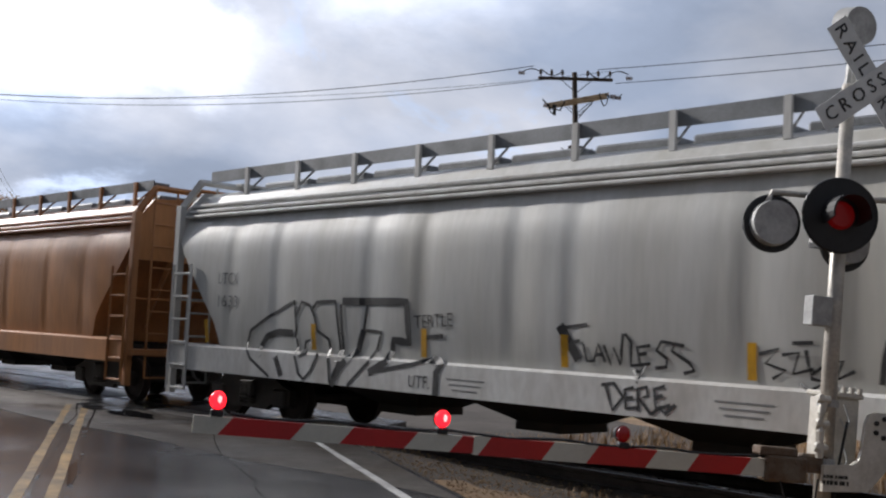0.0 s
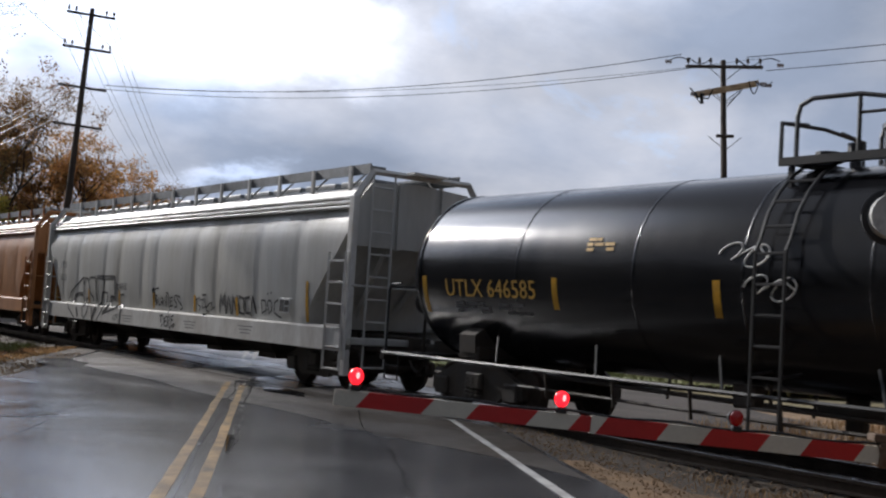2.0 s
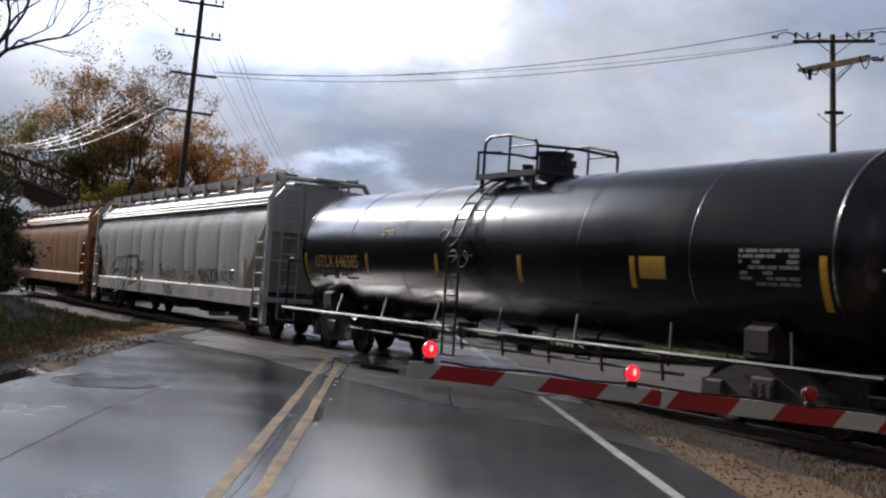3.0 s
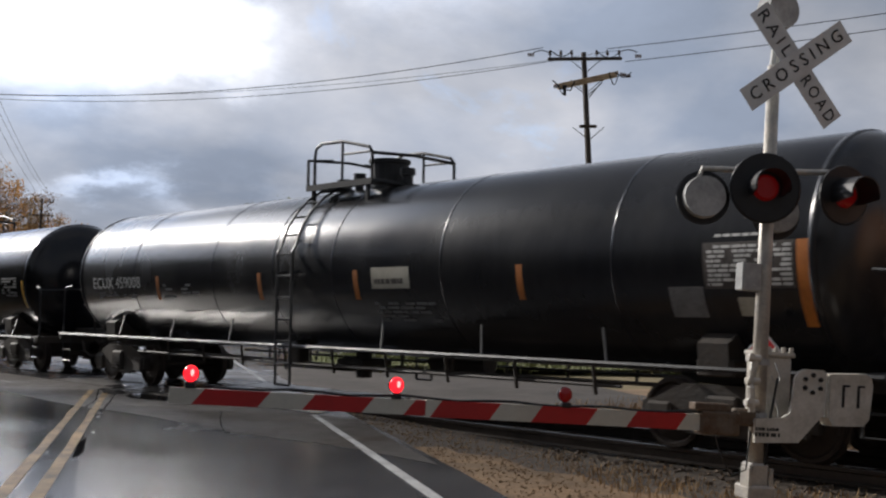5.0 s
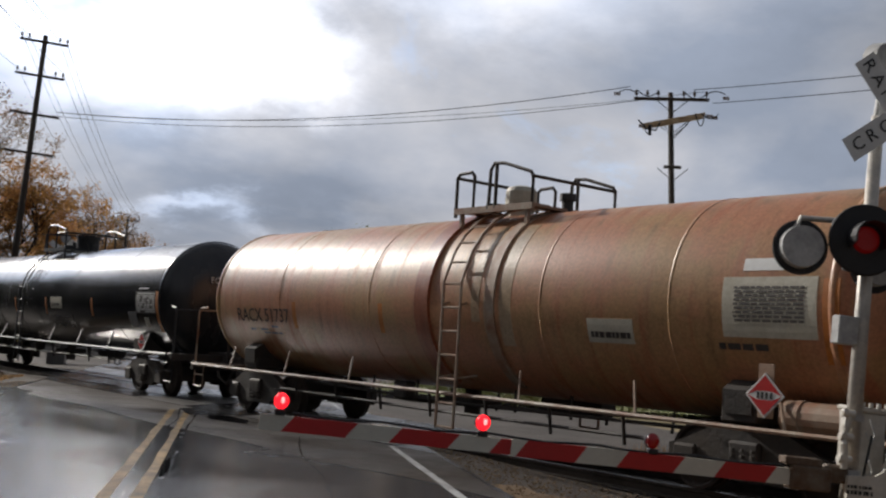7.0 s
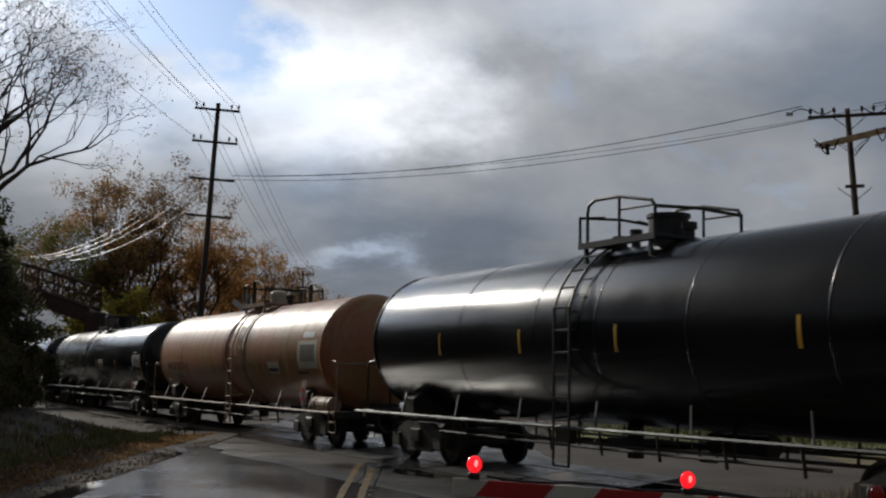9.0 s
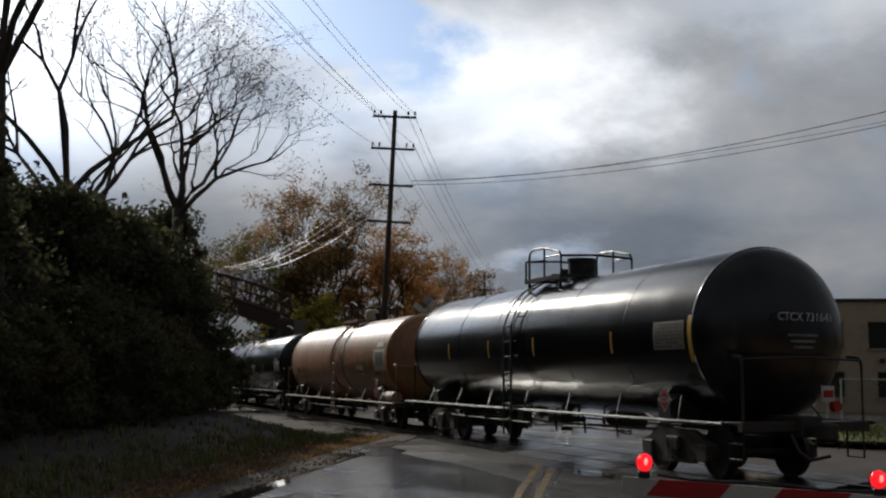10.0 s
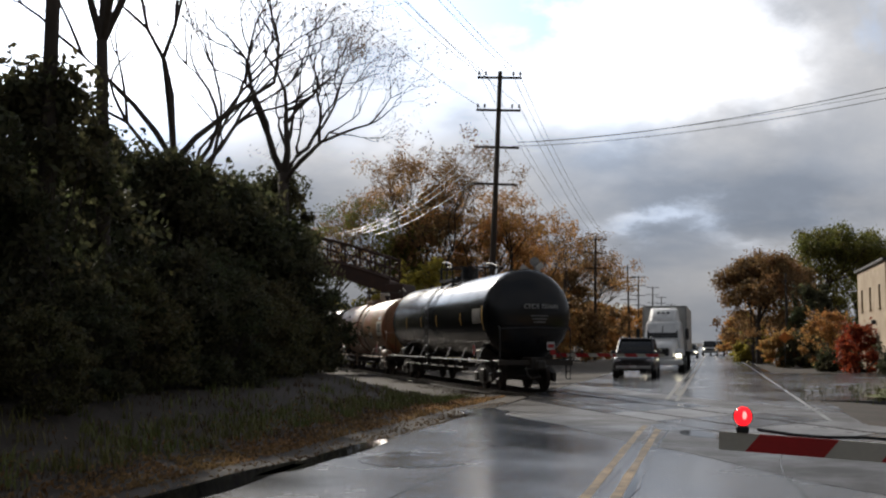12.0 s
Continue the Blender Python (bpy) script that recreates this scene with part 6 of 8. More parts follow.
def footbridge():
    br = thing("footbridge", "dark brown arched truss footbridge over the track", "bridge", at=pose(0, 68, 0))
    x0, x1, n = -46.0, -20.0, 26

    def deck(x):
        u = (x - (x0 + x1) / 2) / ((x1 - x0) / 2)
        return 7.9 - 2.35 * u * u
    for y in (-1.1, 1.1):
        for dz, r in ((0.0, 0.14), (1.35, 0.10), (0.7, 0.05)):
            bm = bmesh.new()
            pipe(bm, [(x0 + (x1 - x0) * k / n, y, deck(x0 + (x1 - x0) * k / n) + dz) for k in range(n + 1)], r, 6)
            part("chord", bm, M_BRIDGE, br)
        for k in range(n + 1):
            x = x0 + (x1 - x0) * k / n
            bm = bmesh.new()
            rod(bm, (x, y, deck(x)), (x, y, deck(x) + 1.35), 0.06, seg=6)
            part("post", bm, M_BRIDGE, br)
            if k < n:
                x2 = x0 + (x1 - x0) * (k + 1) / n
                bm = bmesh.new()
                a, b = (x, x2) if k % 2 else (x2, x)
                rod(bm, (a, y, deck(a)), (b, y, deck(b) + 1.35), 0.04, seg=6)
                part("diagonal", bm, M_BRIDGE, br)
    bm = bmesh.new()
    loft(bm, [[(x, -1.2, deck(x) - 0.1), (x, 1.2, deck(x) - 0.1), (x, 1.2, deck(x) - 0.95), (x, -1.2, deck(x) - 0.95)] for x in [x0 + (x1 - x0) * k / n for k in range(n + 1)]])
    bmesh.ops.recalc_face_normals(bm, faces=bm.faces)
    part("deck", bm, M_BRIDGE, br)
    for x in (x0, x1 + 0.4):
        bm = bmesh.new()
        box(bm, (x, 0, 2.45), (1.2, 3.0, 5.6), 0.05)
        part("abutment", bm, M_BRIDGE, br)


footbridge()

M_BRICK_TAN = mat("tan_painted_brick", (0.46, 0.36, 0.25), 0.8, second=(0.38, 0.29, 0.20), scale=1.2, grain=10, bump=0.3, vary=0.12)
M_ROOF_TRIM = mat("dark_roof_trim", (0.05, 0.05, 0.05), 0.6, scale=3, grain=10)
M_GLASS = mat("dark_window_glass", (0.015, 0.018, 0.022), 0.06, scale=2, grain=4, bump=0.01, rough2=0.1)
M_TAN_BOARD = mat("tan_board", (0.38, 0.28, 0.13), 0.6, scale=3, grain=14, bump=0.02)
M_BOARD = mat("closed_blind", (0.20, 0.19, 0.17), 0.6, scale=3, grain=14)


def wall_cells(par, a, b, h, thick, openings, material):
    """A wall from a to b with openings (u0, u1, z0, z1) through it; a and b are (x, y), outside is to the right of a-b."""
    a, b = Vector((*a, 0)), Vector((*b, 0))
    d = (b - a).normalized()
    nrm = Vector((d.y, -d.x, 0))
    length = (b - a).length
    us = sorted({0.0, length, *[u for o in openings for u in o[:2]]})
    zs = sorted({0.0, h, *[z for o in openings for z in o[2:4]]})
    m = Matrix(((d.x, -nrm.x, 0, a.x), (d.y, -nrm.y, 0, a.y), (0, 0, 1, -0.15), (0, 0, 0, 1)))
    bm = bmesh.new()
    for u0, u1 in zip(us[:-1], us[1:]):
        for z0, z1 in zip(zs[:-1], zs[1:]):
            if any(o[0] <= u0 and u1 <= o[1] and o[2] <= z0 and z1 <= o[3] for o in openings):
                continue
            box(bm, ((u0 + u1) / 2, thick / 2, (z0 + z1) / 2), (u1 - u0, thick, z1 - z0), 0, m)
    bmesh.ops.remove_doubles(bm, verts=bm.verts, dist=0.001)
    part("wall", bm, material, par)
    for u0, u1, z0, z1 in openings:
        bm = bmesh.new()
        box(bm, ((u0 + u1) / 2, thick * 0.6, (z0 + z1) / 2), (u1 - u0, 0.04, z1 - z0), 0, m)
        win = part("window", bm, M_GLASS, par)
        bm = bmesh.new()
        for uu in (u0 + 0.03, u1 - 0.03) + (((u0 + u1) / 2,) if u1 - u0 > 1.5 else ()):
            box(bm, (uu, thick * 0.5, (z0 + z1) / 2), (0.06, 0.07, z1 - z0), 0, m)
        for zz in (z0 + 0.03, z1 - 0.03):
            box(bm, ((u0 + u1) / 2, thick * 0.5, zz), (u1 - u0, 0.068, 0.06), 0, m)
        part("window_frame", bm, M_ROOF_TRIM, win)
        bm = bmesh.new()
        box(bm, ((u0 + u1) / 2, -0.03, z0 - 0.05), (u1 - u0 + 0.2, 0.16, 0.09), 0, m)
        part("sill", bm, material, win)


def office():
    b = thing("office_building", "two-storey tan brick building with a flat dark-edged roof", "building")
    wall_cells(b, (8.75, 73.6), (8.75, 62.30), 6.1, 0.3, [(u, u + 0.8, 3.7, 4.95) for u in (1.6, 5.2, 8.9)], M_BRICK_TAN)
    wall_cells(b, (8.752, 61.998), (30.0, 61.998), 6.1, 0.3, [(1.6, 4.3, 3.55, 5.0), (5.6, 8.3, 3.55, 5.0), (9.6, 12.3, 3.55, 5.0), (1.0, 4.3, 0.9, 2.3), (6.0, 8.5, 0.9, 2.3)], M_BRICK_TAN)
    bm = bmesh.new()
    box(bm, (19.4, 67.8, 5.9), (21.2, 11.5, 0.25))
    box(bm, (19.4, 67.8, 6.03), (21.6, 11.9, 0.16), 0.02)
    part("roof", bm, M_ROOF_TRIM, b)
    bm = bmesh.new()
    box(bm, (10.2, 61.92, 1.55), (1.5, 0.05, 1.1), 0.01)
    part("notice_board", bm, M_TAN_BOARD, b, "pale notice board")
    bm = bmesh.new()
    box(bm, (10.2, 61.88, 2.0), (1.4, 0.03, 0.14), 0.005)
    part("notice_heading", bm, M_ROOF_TRIM, b, "dark heading of the notice")
    for x, y in ((8.62, 66.0), (15.0, 61.85)):
        bm = bmesh.new()
        box(bm, (x, y, 2.75), (0.25, 0.3, 0.25), 0.05)
        part("wall_lamp", bm, M_ROOF_TRIM, b)


office()

# paved yard beyond the track, grass island with posts
slab("yard", 2.78, 9.0, 33.0, 61.5, -0.02, M_ROAD, "wet asphalt yard beside the road", "yard", 20, 0.2, 0.15)
slab("yard", 9.0, 60.0, 46.0, 61.6, -0.024, M_ROAD, "wet asphalt yard beside the road", "yard", 10, 0.2, 0.1)
blotch("grass_island", 11.6, 36.0, 7.0, 7.4, 0.06, M_LAWN, "green grass island beside the yard", "grass", seed=21)


def post(name, x, y, h, r, material, label, category, z=0.0):
    bm = bmesh.new()
    rod(bm, (0, 0, -0.2), (0, 0, h), r, seg=10)
    bmesh.ops.create_uvsphere(bm, u_segments=10, v_segments=6, radius=r, matrix=Matrix.Translation((0, 0, h)))
    return solo(name, bm, material, label, category, at=pose(x, y, z))


post("steel_post", 7.3, 40.0, 2.1, 0.06, M_GALV, "grey steel post in the grass", "post")
sg = thing("yellow_marker", "yellow marker sign on a thin post in grass", "sign", at=pose(6.95, 36.2, 0))
bm = bmesh.new(); rod(bm, (0, 0, -0.1), (0, 0, 1.75), 0.025, seg=8); part("post", bm, M_GALV, sg)
bm = bmesh.new(); box(bm, (0.02, -0.04, 1.35), (0.16, 0.02, 0.7), 0.005); part("sign_plate", bm, M_YEL_STRIPE, sg)
M_MESH = mat("grey_chain_link", (0.10, 0.10, 0.10), 0.6, 0.4, scale=3, grain=20)
fe = thing("chain_link_fence", "grey chain-link fence with a top rail", "fence", at=pose(8.3, 40.5, 0))
for k in range(7):
    bm = bmesh.new(); rod(bm, (k * 2.4, 0, -0.2), (k * 2.4, 0, 1.75), 0.035, seg=8); part("post", bm, M_GALV, fe)
bm = bmesh.new(); rod(bm, (0, 0, 1.72), (14.4, 0, 1.72), 0.03, seg=8); part("top_rail", bm, M_GALV, fe)
bm = bmesh.new()
k = -1.7
while k < 14.4:
    for s_ in (-1, 1):
        a0, a1 = (k, k + 1.7) if s_ > 0 else (k + 1.7, k)
        lo, hi = max(0, min(a0, a1)), min(14.4, max(a0, a1))
        if hi > lo:
            z0, z1 = ((lo - a0) / (a1 - a0) * 1.7, (hi - a0) / (a1 - a0) * 1.7)
            rod(bm, (lo, 0, z0), (hi, 0, z1), 0.006, seg=3, caps=False)
    k += 0.17
me_ob = part("mesh", bm, M_MESH, fe)

pole(pose(5.2, 86, -0.1), 6.9, [], "short grey utility pole beside the oaks", "poles beside the yard", 0.13, False)
ds = thing("warning_sign", "orange diamond road-works sign on a thin post", "sign", at=pose(4.7, 80.5, -0.05))
M_SIGN_ORANGE = mat("reflective_orange", (0.75, 0.22, 0.03), 0.4, scale=3, grain=30, bump=0.01, vary=0.1)
bm = bmesh.new(); rod(bm, (0, 0, -0.2), (0, 0, 2.3), 0.035, seg=8); part("post", bm, M_GALV, ds)
bm = bmesh.new(); box(bm, (0, 0, 0), (0.62, 0.02, 0.62), 0.01, pose(0, -0.05, 2.0) @ pose(0, 0, 0, 0, 45, 0)); part("sign_plate", bm, M_SIGN_ORANGE, ds)

# vehicles
M_CAR_DARK = mat("dark_car_paint", (0.02, 0.02, 0.024), 0.22, scale=2, grain=8, bump=0, coat=0.6)
M_CAR_SILVER = mat("silver_car_paint", (0.40, 0.41, 0.42), 0.28, 0.4, scale=2, grain=8, bump=0, coat=0.5)
M_TRUCK_WHITE = mat("white_truck_paint", (0.82, 0.82, 0.81), 0.35, scale=1, grain=8, bump=0.01, vary=0.06)
M_TYRE = mat("tyre_rubber", (0.02, 0.02, 0.02), 0.85, scale=3, grain=30)
M_HEAD = mat("headlamp", (0.8, 0.8, 0.75), 0.1, scale=3, grain=10, bump=0, glow=(1, 0.9, 0.7, 7.0))
M_HEAD_OFF = mat("headlamp_off", (0.4, 0.4, 0.42), 0.1, scale=3, grain=10, bump=0)


M_TRUCK_GREY = mat("pale_trailer_panel", (0.50, 0.50, 0.48), 0.45, second=(0.40, 0.39, 0.37), scale=1.5, grain=10, bump=0.03, vary=0.1)


def hull(sections, soft=0.25):
    """A rounded body through cross-sections along y: (y, half width below, half width above, z below, z above)."""
    bm = bmesh.new()
    rings = []
    for y, wb, wt, zb, zt in sections:
        c = min(soft, wb * 0.6, wt * 0.6) * 0.5
        d = min(soft, (zt - zb) * 0.4) * 0.5
        wm = (wb + wt) / 2
        half = [(wb - c, zb), (wb, zb + d), (wm + 0.015, (zb + zt) / 2), (wt, zt - d), (wt - c * 0.45, zt - d * 0.3), (wt - c * 1.3, zt)]
        rings.append([(x, y, z) for x, z in half] + [(-x, y, z) for x, z in half[::-1]])
    loft(bm, rings)
    bmesh.ops.recalc_face_normals(bm, faces=bm.faces)
    for f in bm.faces:
        f.smooth = len(f.verts) == 4
    return bm


def road_car(at, label, paint, h=1.75, w=0.95, suv=True, lit=False, group="cars on the road", category="car"):
    """Front faces -y."""
    c = thing("car" if not suv else "suv", label, category, group, at=at)
    belt = 1.10 if suv else 0.92
    low = 0.36 if suv else 0.28
    part("body", hull([(-2.36, w - 0.22, w - 0.26, low + 0.08, belt - 0.34), (-2.28, w - 0.08, w - 0.12, low, belt - 0.20), (-1.9, w, w - 0.06, low - 0.02, belt - 0.13), (-1.1, w, w - 0.03, low, belt - 0.04), (-0.2, w, w - 0.03, low, belt),
                       (1.5, w, w - 0.03, low, belt + 0.02), (2.1, w - 0.02, w - 0.06, low + 0.02, belt), (2.35, w - 0.14, w - 0.2, low + 0.1, belt - 0.12)]), paint, c)
    yf, yr = (-0.42, 1.75) if suv else (-0.25, 1.2)
    part("glasshouse", hull([(-1.12, w - 0.10, w - 0.12, belt - 0.10, belt - 0.03), (yf, w - 0.06, w - 0.24, belt - 0.06, h - 0.05), (0.4, w - 0.05, w - 0.22, belt - 0.06, h - 0.02),
                             (yr, w - 0.06, w - 0.25, belt - 0.06, h - 0.07), (2.15 if suv else 1.95, w - 0.12, w - 0.16, belt - 0.1, belt + 0.02)], 0.16), M_GLASS, c, "dark glass all round")
    part("roof", hull([(yf - 0.06, w - 0.26, w - 0.34, h - 0.07, h - 0.025), (0.4, w - 0.20, w - 0.28, h - 0.07, h), (yr, w - 0.23, w - 0.32, h - 0.09, h - 0.035)], 0.1), paint, c)
    for sx in (-1, 1):
        for p in ([(-1.10, w - 0.11, belt - 0.04), (yf, w - 0.23, h - 0.06)], [(0.55, w - 0.05, belt), (0.55, w - 0.21, h - 0.06)], [(2.1 if suv else 1.9, w - 0.13, belt), (yr, w - 0.24, h - 0.08)]):
            bm = bmesh.new()
            rod(bm, (sx * p[0][1], p[0][0], p[0][2]), (sx * p[1][1], p[1][0], p[1][2]), 0.045, seg=6)
            part("pillar", bm, paint, c)
        bm = bmesh.new()
        box(bm, (sx * (w - 0.25), -2.29, belt - 0.30), (0.30, 0.14, 0.13), 0.04)
        part("headlight", bm, M_HEAD if lit else M_HEAD_OFF, c)
        bm = bmesh.new()
        box(bm, (sx * (w + 0.07), -0.78, belt + 0.06), (0.2, 0.12, 0.15), 0.04)
        part("mirror", bm, paint, c)
        for y in (-1.45, 1.4):
            bm = bmesh.new()
            rod(bm, (sx * (w - 0.22), y, 0.35), (sx * (w + 0.01), y, 0.35), 0.35, seg=20)
            wh = part("wheel", bm, M_TYRE, c)
            bm = bmesh.new()
            rod(bm, (sx * (w + 0.0), y, 0.35), (sx * (w + 0.02), y, 0.35), 0.22, seg=14)
            part("rim", bm, M_GALV, wh)
        if suv:
            bm = bmesh.new()
            pipe(bm, [(sx * 0.62, -0.25, h - 0.03), (sx * 0.62, -0.15, h + 0.05), (sx * 0.62, 1.5, h + 0.04), (sx * 0.62, 1.6, h - 0.04)], 0.022)
            part("roof_rail", bm, M_GALV, c)
    bm = bmesh.new(); box(bm, (0, -2.36, belt - 0.33), (0.95, 0.05, 0.16), 0.02); part("grille", bm, M_LAMP_BLACK, c)
    bm = bmesh.new(); box(bm, (0, -2.37, low + 0.14), (1.5, 0.12, 0.14), 0.03); part("bumper", bm, M_LAMP_BACK, c)
    bm = bmesh.new(); box(bm, (0, -2.44, low + 0.16), (0.3, 0.01, 0.13)); part("number_plate", bm, M_SIGN_WHITE, c)
    return c


road_car(pose(-3.55, 51.5, 0), "dark suv waiting behind the lowered gate arm", M_CAR_DARK, 1.80)
road_car(pose(-2.9, 92.0, 0), "silver car with lit headlamps on the wet road", M_CAR_SILVER, 1.45, 0.9, False, True)
road_car(pose(-2.6, 118.0, 0), "silver car with lit headlamps on the wet road", M_CAR_SILVER, 1.45, 0.9, False, True)
road_car(pose(0.3, 150.0, 0, 0, 0, 180), "dark suv driving away on the wet road", M_CAR_DARK, 1.8)
road_car(pose(-0.6, 140.0, 0, 0, 0, 0), "pale suv with lit headlamps far down the road", M_CAR_SILVER, 1.8, 0.95, True, True)


def lorry(at):
    c = thing("truck", "white articulated truck with lit headlamps on the road", "truck", at=at)
    part("cab", hull([(-2.75, 0.92, 0.90, 0.9, 1.78), (-2.62, 1.05, 0.92, 0.8, 1.95), (-2.25, 1.12, 0.90, 0.7, 2.55), (-2.0, 1.14, 0.90, 0.7, 2.75), (-0.2, 1.14, 0.98, 0.7, 2.85)], 0.3), M_TRUCK_WHITE, c)
    part("roof_fairing", hull([(-2.05, 0.78, 0.68, 2.5, 2.66), (-1.5, 0.80, 0.68, 2.5, 3.05), (-0.8, 0.84, 0.70, 2.5, 3.42), (-0.1, 0.92, 0.78, 2.5, 3.56)], 0.3), M_TRUCK_WHITE, c)
    part("hood", hull([(-4.35, 0.62, 0.52, 0.75, 1.30), (-4.2, 0.74, 0.60, 0.7, 1.46), (-3.4, 0.84, 0.70, 0.7, 1.66), (-2.6, 0.92, 0.82, 0.7, 1.82)], 0.3), M_TRUCK_WHITE, c)
    bm = bmesh.new()
    v = [bm.verts.new(p) for p in ((-0.84, -2.72, 1.84), (0.84, -2.72, 1.84), (0.80, -2.24, 2.50), (-0.80, -2.24, 2.50))]
    bm.faces.new(v); part("windscreen", bm, M_GLASS, c)
    bm = bmesh.new(); rod(bm, (0, -2.74, 1.84), (0, -2.27, 2.50), 0.025, seg=6); part("windscreen_divider", bm, M_LAMP_BLACK, c)
    bm = bmesh.new(); box(bm, (0, -4.36, 1.08), (0.82, 0.08, 0.42), 0.05); part("grille", bm, M_LAMP_BLACK, c)
    bm = bmesh.new(); box(bm, (0, -4.42, 0.55), (2.3, 0.25, 0.32), 0.08); part("bumper", bm, M_TRUCK_WHITE, c)
    for sx in (-1, 1):
        part("wing", hull([(-4.30, 0.22, 0.16, 0.70, 1.02), (-3.9, 0.26, 0.22, 0.85, 1.22), (-3.2, 0.26, 0.22, 0.9, 1.24), (-2.7, 0.24, 0.2, 0.75, 1.05)], 0.15), M_TRUCK_WHITE, c).matrix_basis = pose(sx * 0.92, 0, 0)
        bm = bmesh.new(); box(bm, (sx * 0.90, -4.32, 0.90), (0.30, 0.12, 0.20), 0.05); part("headlight", bm, M_HEAD, c)
        bm = bmesh.new(); box(bm, (sx * 1.32, -2.5, 2.05), (0.20, 0.12, 0.62), 0.05); part("mirror", bm, M_LAMP_BLACK, c)
        for y in (-3.5, -0.2, 0.9, 10.2, 11.4):
            bm = bmesh.new(); rod(bm, (sx * 0.85, y, 0.5), (sx * 1.18, y, 0.5), 0.5, seg=18); wh = part("wheel", bm, M_TYRE, c)
            bm = bmesh.new(); rod(bm, (sx * 1.17, y, 0.5), (sx * 1.20, y, 0.5), 0.28, seg=14); part("rim", bm, M_GALV, wh)
    bm = bmesh.new(); box(bm, (0, 6.6, 2.42), (2.55, 12.0, 2.6), 0.05); tr = part("trailer", bm, M_TRUCK_GREY, c, "pale grey box trailer")
    bm = bmesh.new()
    for x in (-1.2, 1.2):
        box(bm, (x, 0.585, 2.42), (0.08, 0.03, 2.45))
    for z in (1.2, 3.65):
        box(bm, (0, 0.585, z), (2.3, 0.03, 0.08))
    part("front_frame", bm, M_GALV, tr)
    bm = bmesh.new(); box(bm, (0, 6.6, 1.0), (1.0, 11.5, 0.25)); part("chassis", bm, M_LAMP_BLACK, c)
    bm = bmesh.new()
    for k in range(3):
        box(bm, (-0.26 + 0.26 * k, 0, 0), (0.19, 0.02, 0.17), 0.03, pose(0, -1.16, 3.27, -60))
    part("emblem", bm, M_STENCIL_F, c, "plain grey emblem bars")


lorry(pose(-2.85, 64.5, 0))

# ---- trees, shrubs, grass ----
M_BARK = mat("grey_bark", (0.075, 0.06, 0.048), 0.9, second=(0.045, 0.036, 0.03), scale=2, grain=14, bump=0.5, stretch=(4, 4, 0.6))


def leaf_mat(name, base, second):
    m = mat(name, base, 0.6, second=second, scale=0.6, grain=2.0, bump=0, vary=0.35)
    ns, ls = m.node_tree.nodes, m.node_tree.links
    g = ns.new("ShaderNodeNewGeometry")
    b = ns["Principled BSDF"]
    src = b.inputs["Base Color"].links[0].from_socket
    h = ns.new("ShaderNodeHueSaturation")
    mr = ns.new("ShaderNodeMapRange"); mr.inputs["To Min"].default_value, mr.inputs["To Max"].default_value = 0.55, 1.5
    ls.new(g.outputs["Random Per Island"], mr.inputs["Value"]); ls.new(mr.outputs["Result"], h.inputs["Value"])
    ls.new(src, h.inputs["Color"]); ls.new(h.outputs["Color"], b.inputs["Base Color"])
    tr = ns.new("ShaderNodeBsdfTranslucent"); ls.new(h.outputs["Color"], tr.inputs["Color"])
    mx = ns.new("ShaderNodeMixShader"); mx.inputs[0].default_value = 0.5
    ls.new(b.outputs[0], mx.inputs[1]); ls.new(tr.outputs[0], mx.inputs[2])
    ls.new(mx.outputs[0], ns["Material Output"].inputs["Surface"])
    return m


M_LEAF_DARK = leaf_mat("dark_evergreen_leaf", (0.062, 0.075, 0.034), (0.090, 0.076, 0.042))
M_LEAF_MIX = leaf_mat("mixed_shrub_leaf", (0.085, 0.088, 0.035), (0.12, 0.094, 0.046))
M_LEAF_ORANGE = leaf_mat("orange_autumn_leaf", (0.45, 0.22, 0.075), (0.38, 0.24, 0.085))
M_LEAF_RUST = leaf_mat("rust_brown_leaf", (0.26, 0.14, 0.062), (0.21, 0.145, 0.065))
M_LEAF_YELLOW = leaf_mat("yellow_green_leaf", (0.42, 0.34, 0.06), (0.28, 0.25, 0.05))
M_LEAF_GREEN = leaf_mat("fading_green_leaf", (0.13, 0.15, 0.035), (0.19, 0.16, 0.045))
M_LEAF_RED = leaf_mat("red_autumn_leaf", (0.32, 0.05, 0.025), (0.22, 0.06, 0.02))


def leaf_mesh(name, centres, sizes, material, seed):
    """Many small folded leaves, each of two triangles pairs, at the centres."""
    r = np.random.RandomState(seed)
    n = len(centres)
    c = np.asarray(centres, float)
    s = np.asarray(sizes, float)[:, None]
    u = r.normal(size=(n, 3)); u /= np.linalg.norm(u, axis=1)[:, None]
    w = r.normal(size=(n, 3)); w -= u * np.sum(u * w, 1)[:, None]; w /= np.linalg.norm(w, axis=1)[:, None]
    v = np.empty((n, 4, 3))
    v[:, 0] = c - u * s
    v[:, 1] = c + w * s * 0.5
    v[:, 2] = c + u * s
    v[:, 3] = c - w * s * 0.5
    v = v.reshape(-1, 3)
    me = bpy.data.meshes.new(name)
    me.vertices.add(4 * n); me.vertices.foreach_set("co", v.ravel())
    me.loops.add(4 * n); me.loops.foreach_set("vertex_index", np.arange(4 * n, dtype=np.int32))
    me.polygons.add(n)
    me.polygons.foreach_set("loop_start", np.arange(0, 4 * n, 4, dtype=np.int32))
    me.polygons.foreach_set("loop_total", np.full(n, 4, dtype=np.int32))
    me.update(calc_edges=True)
    me.materials.append(material)
    return me


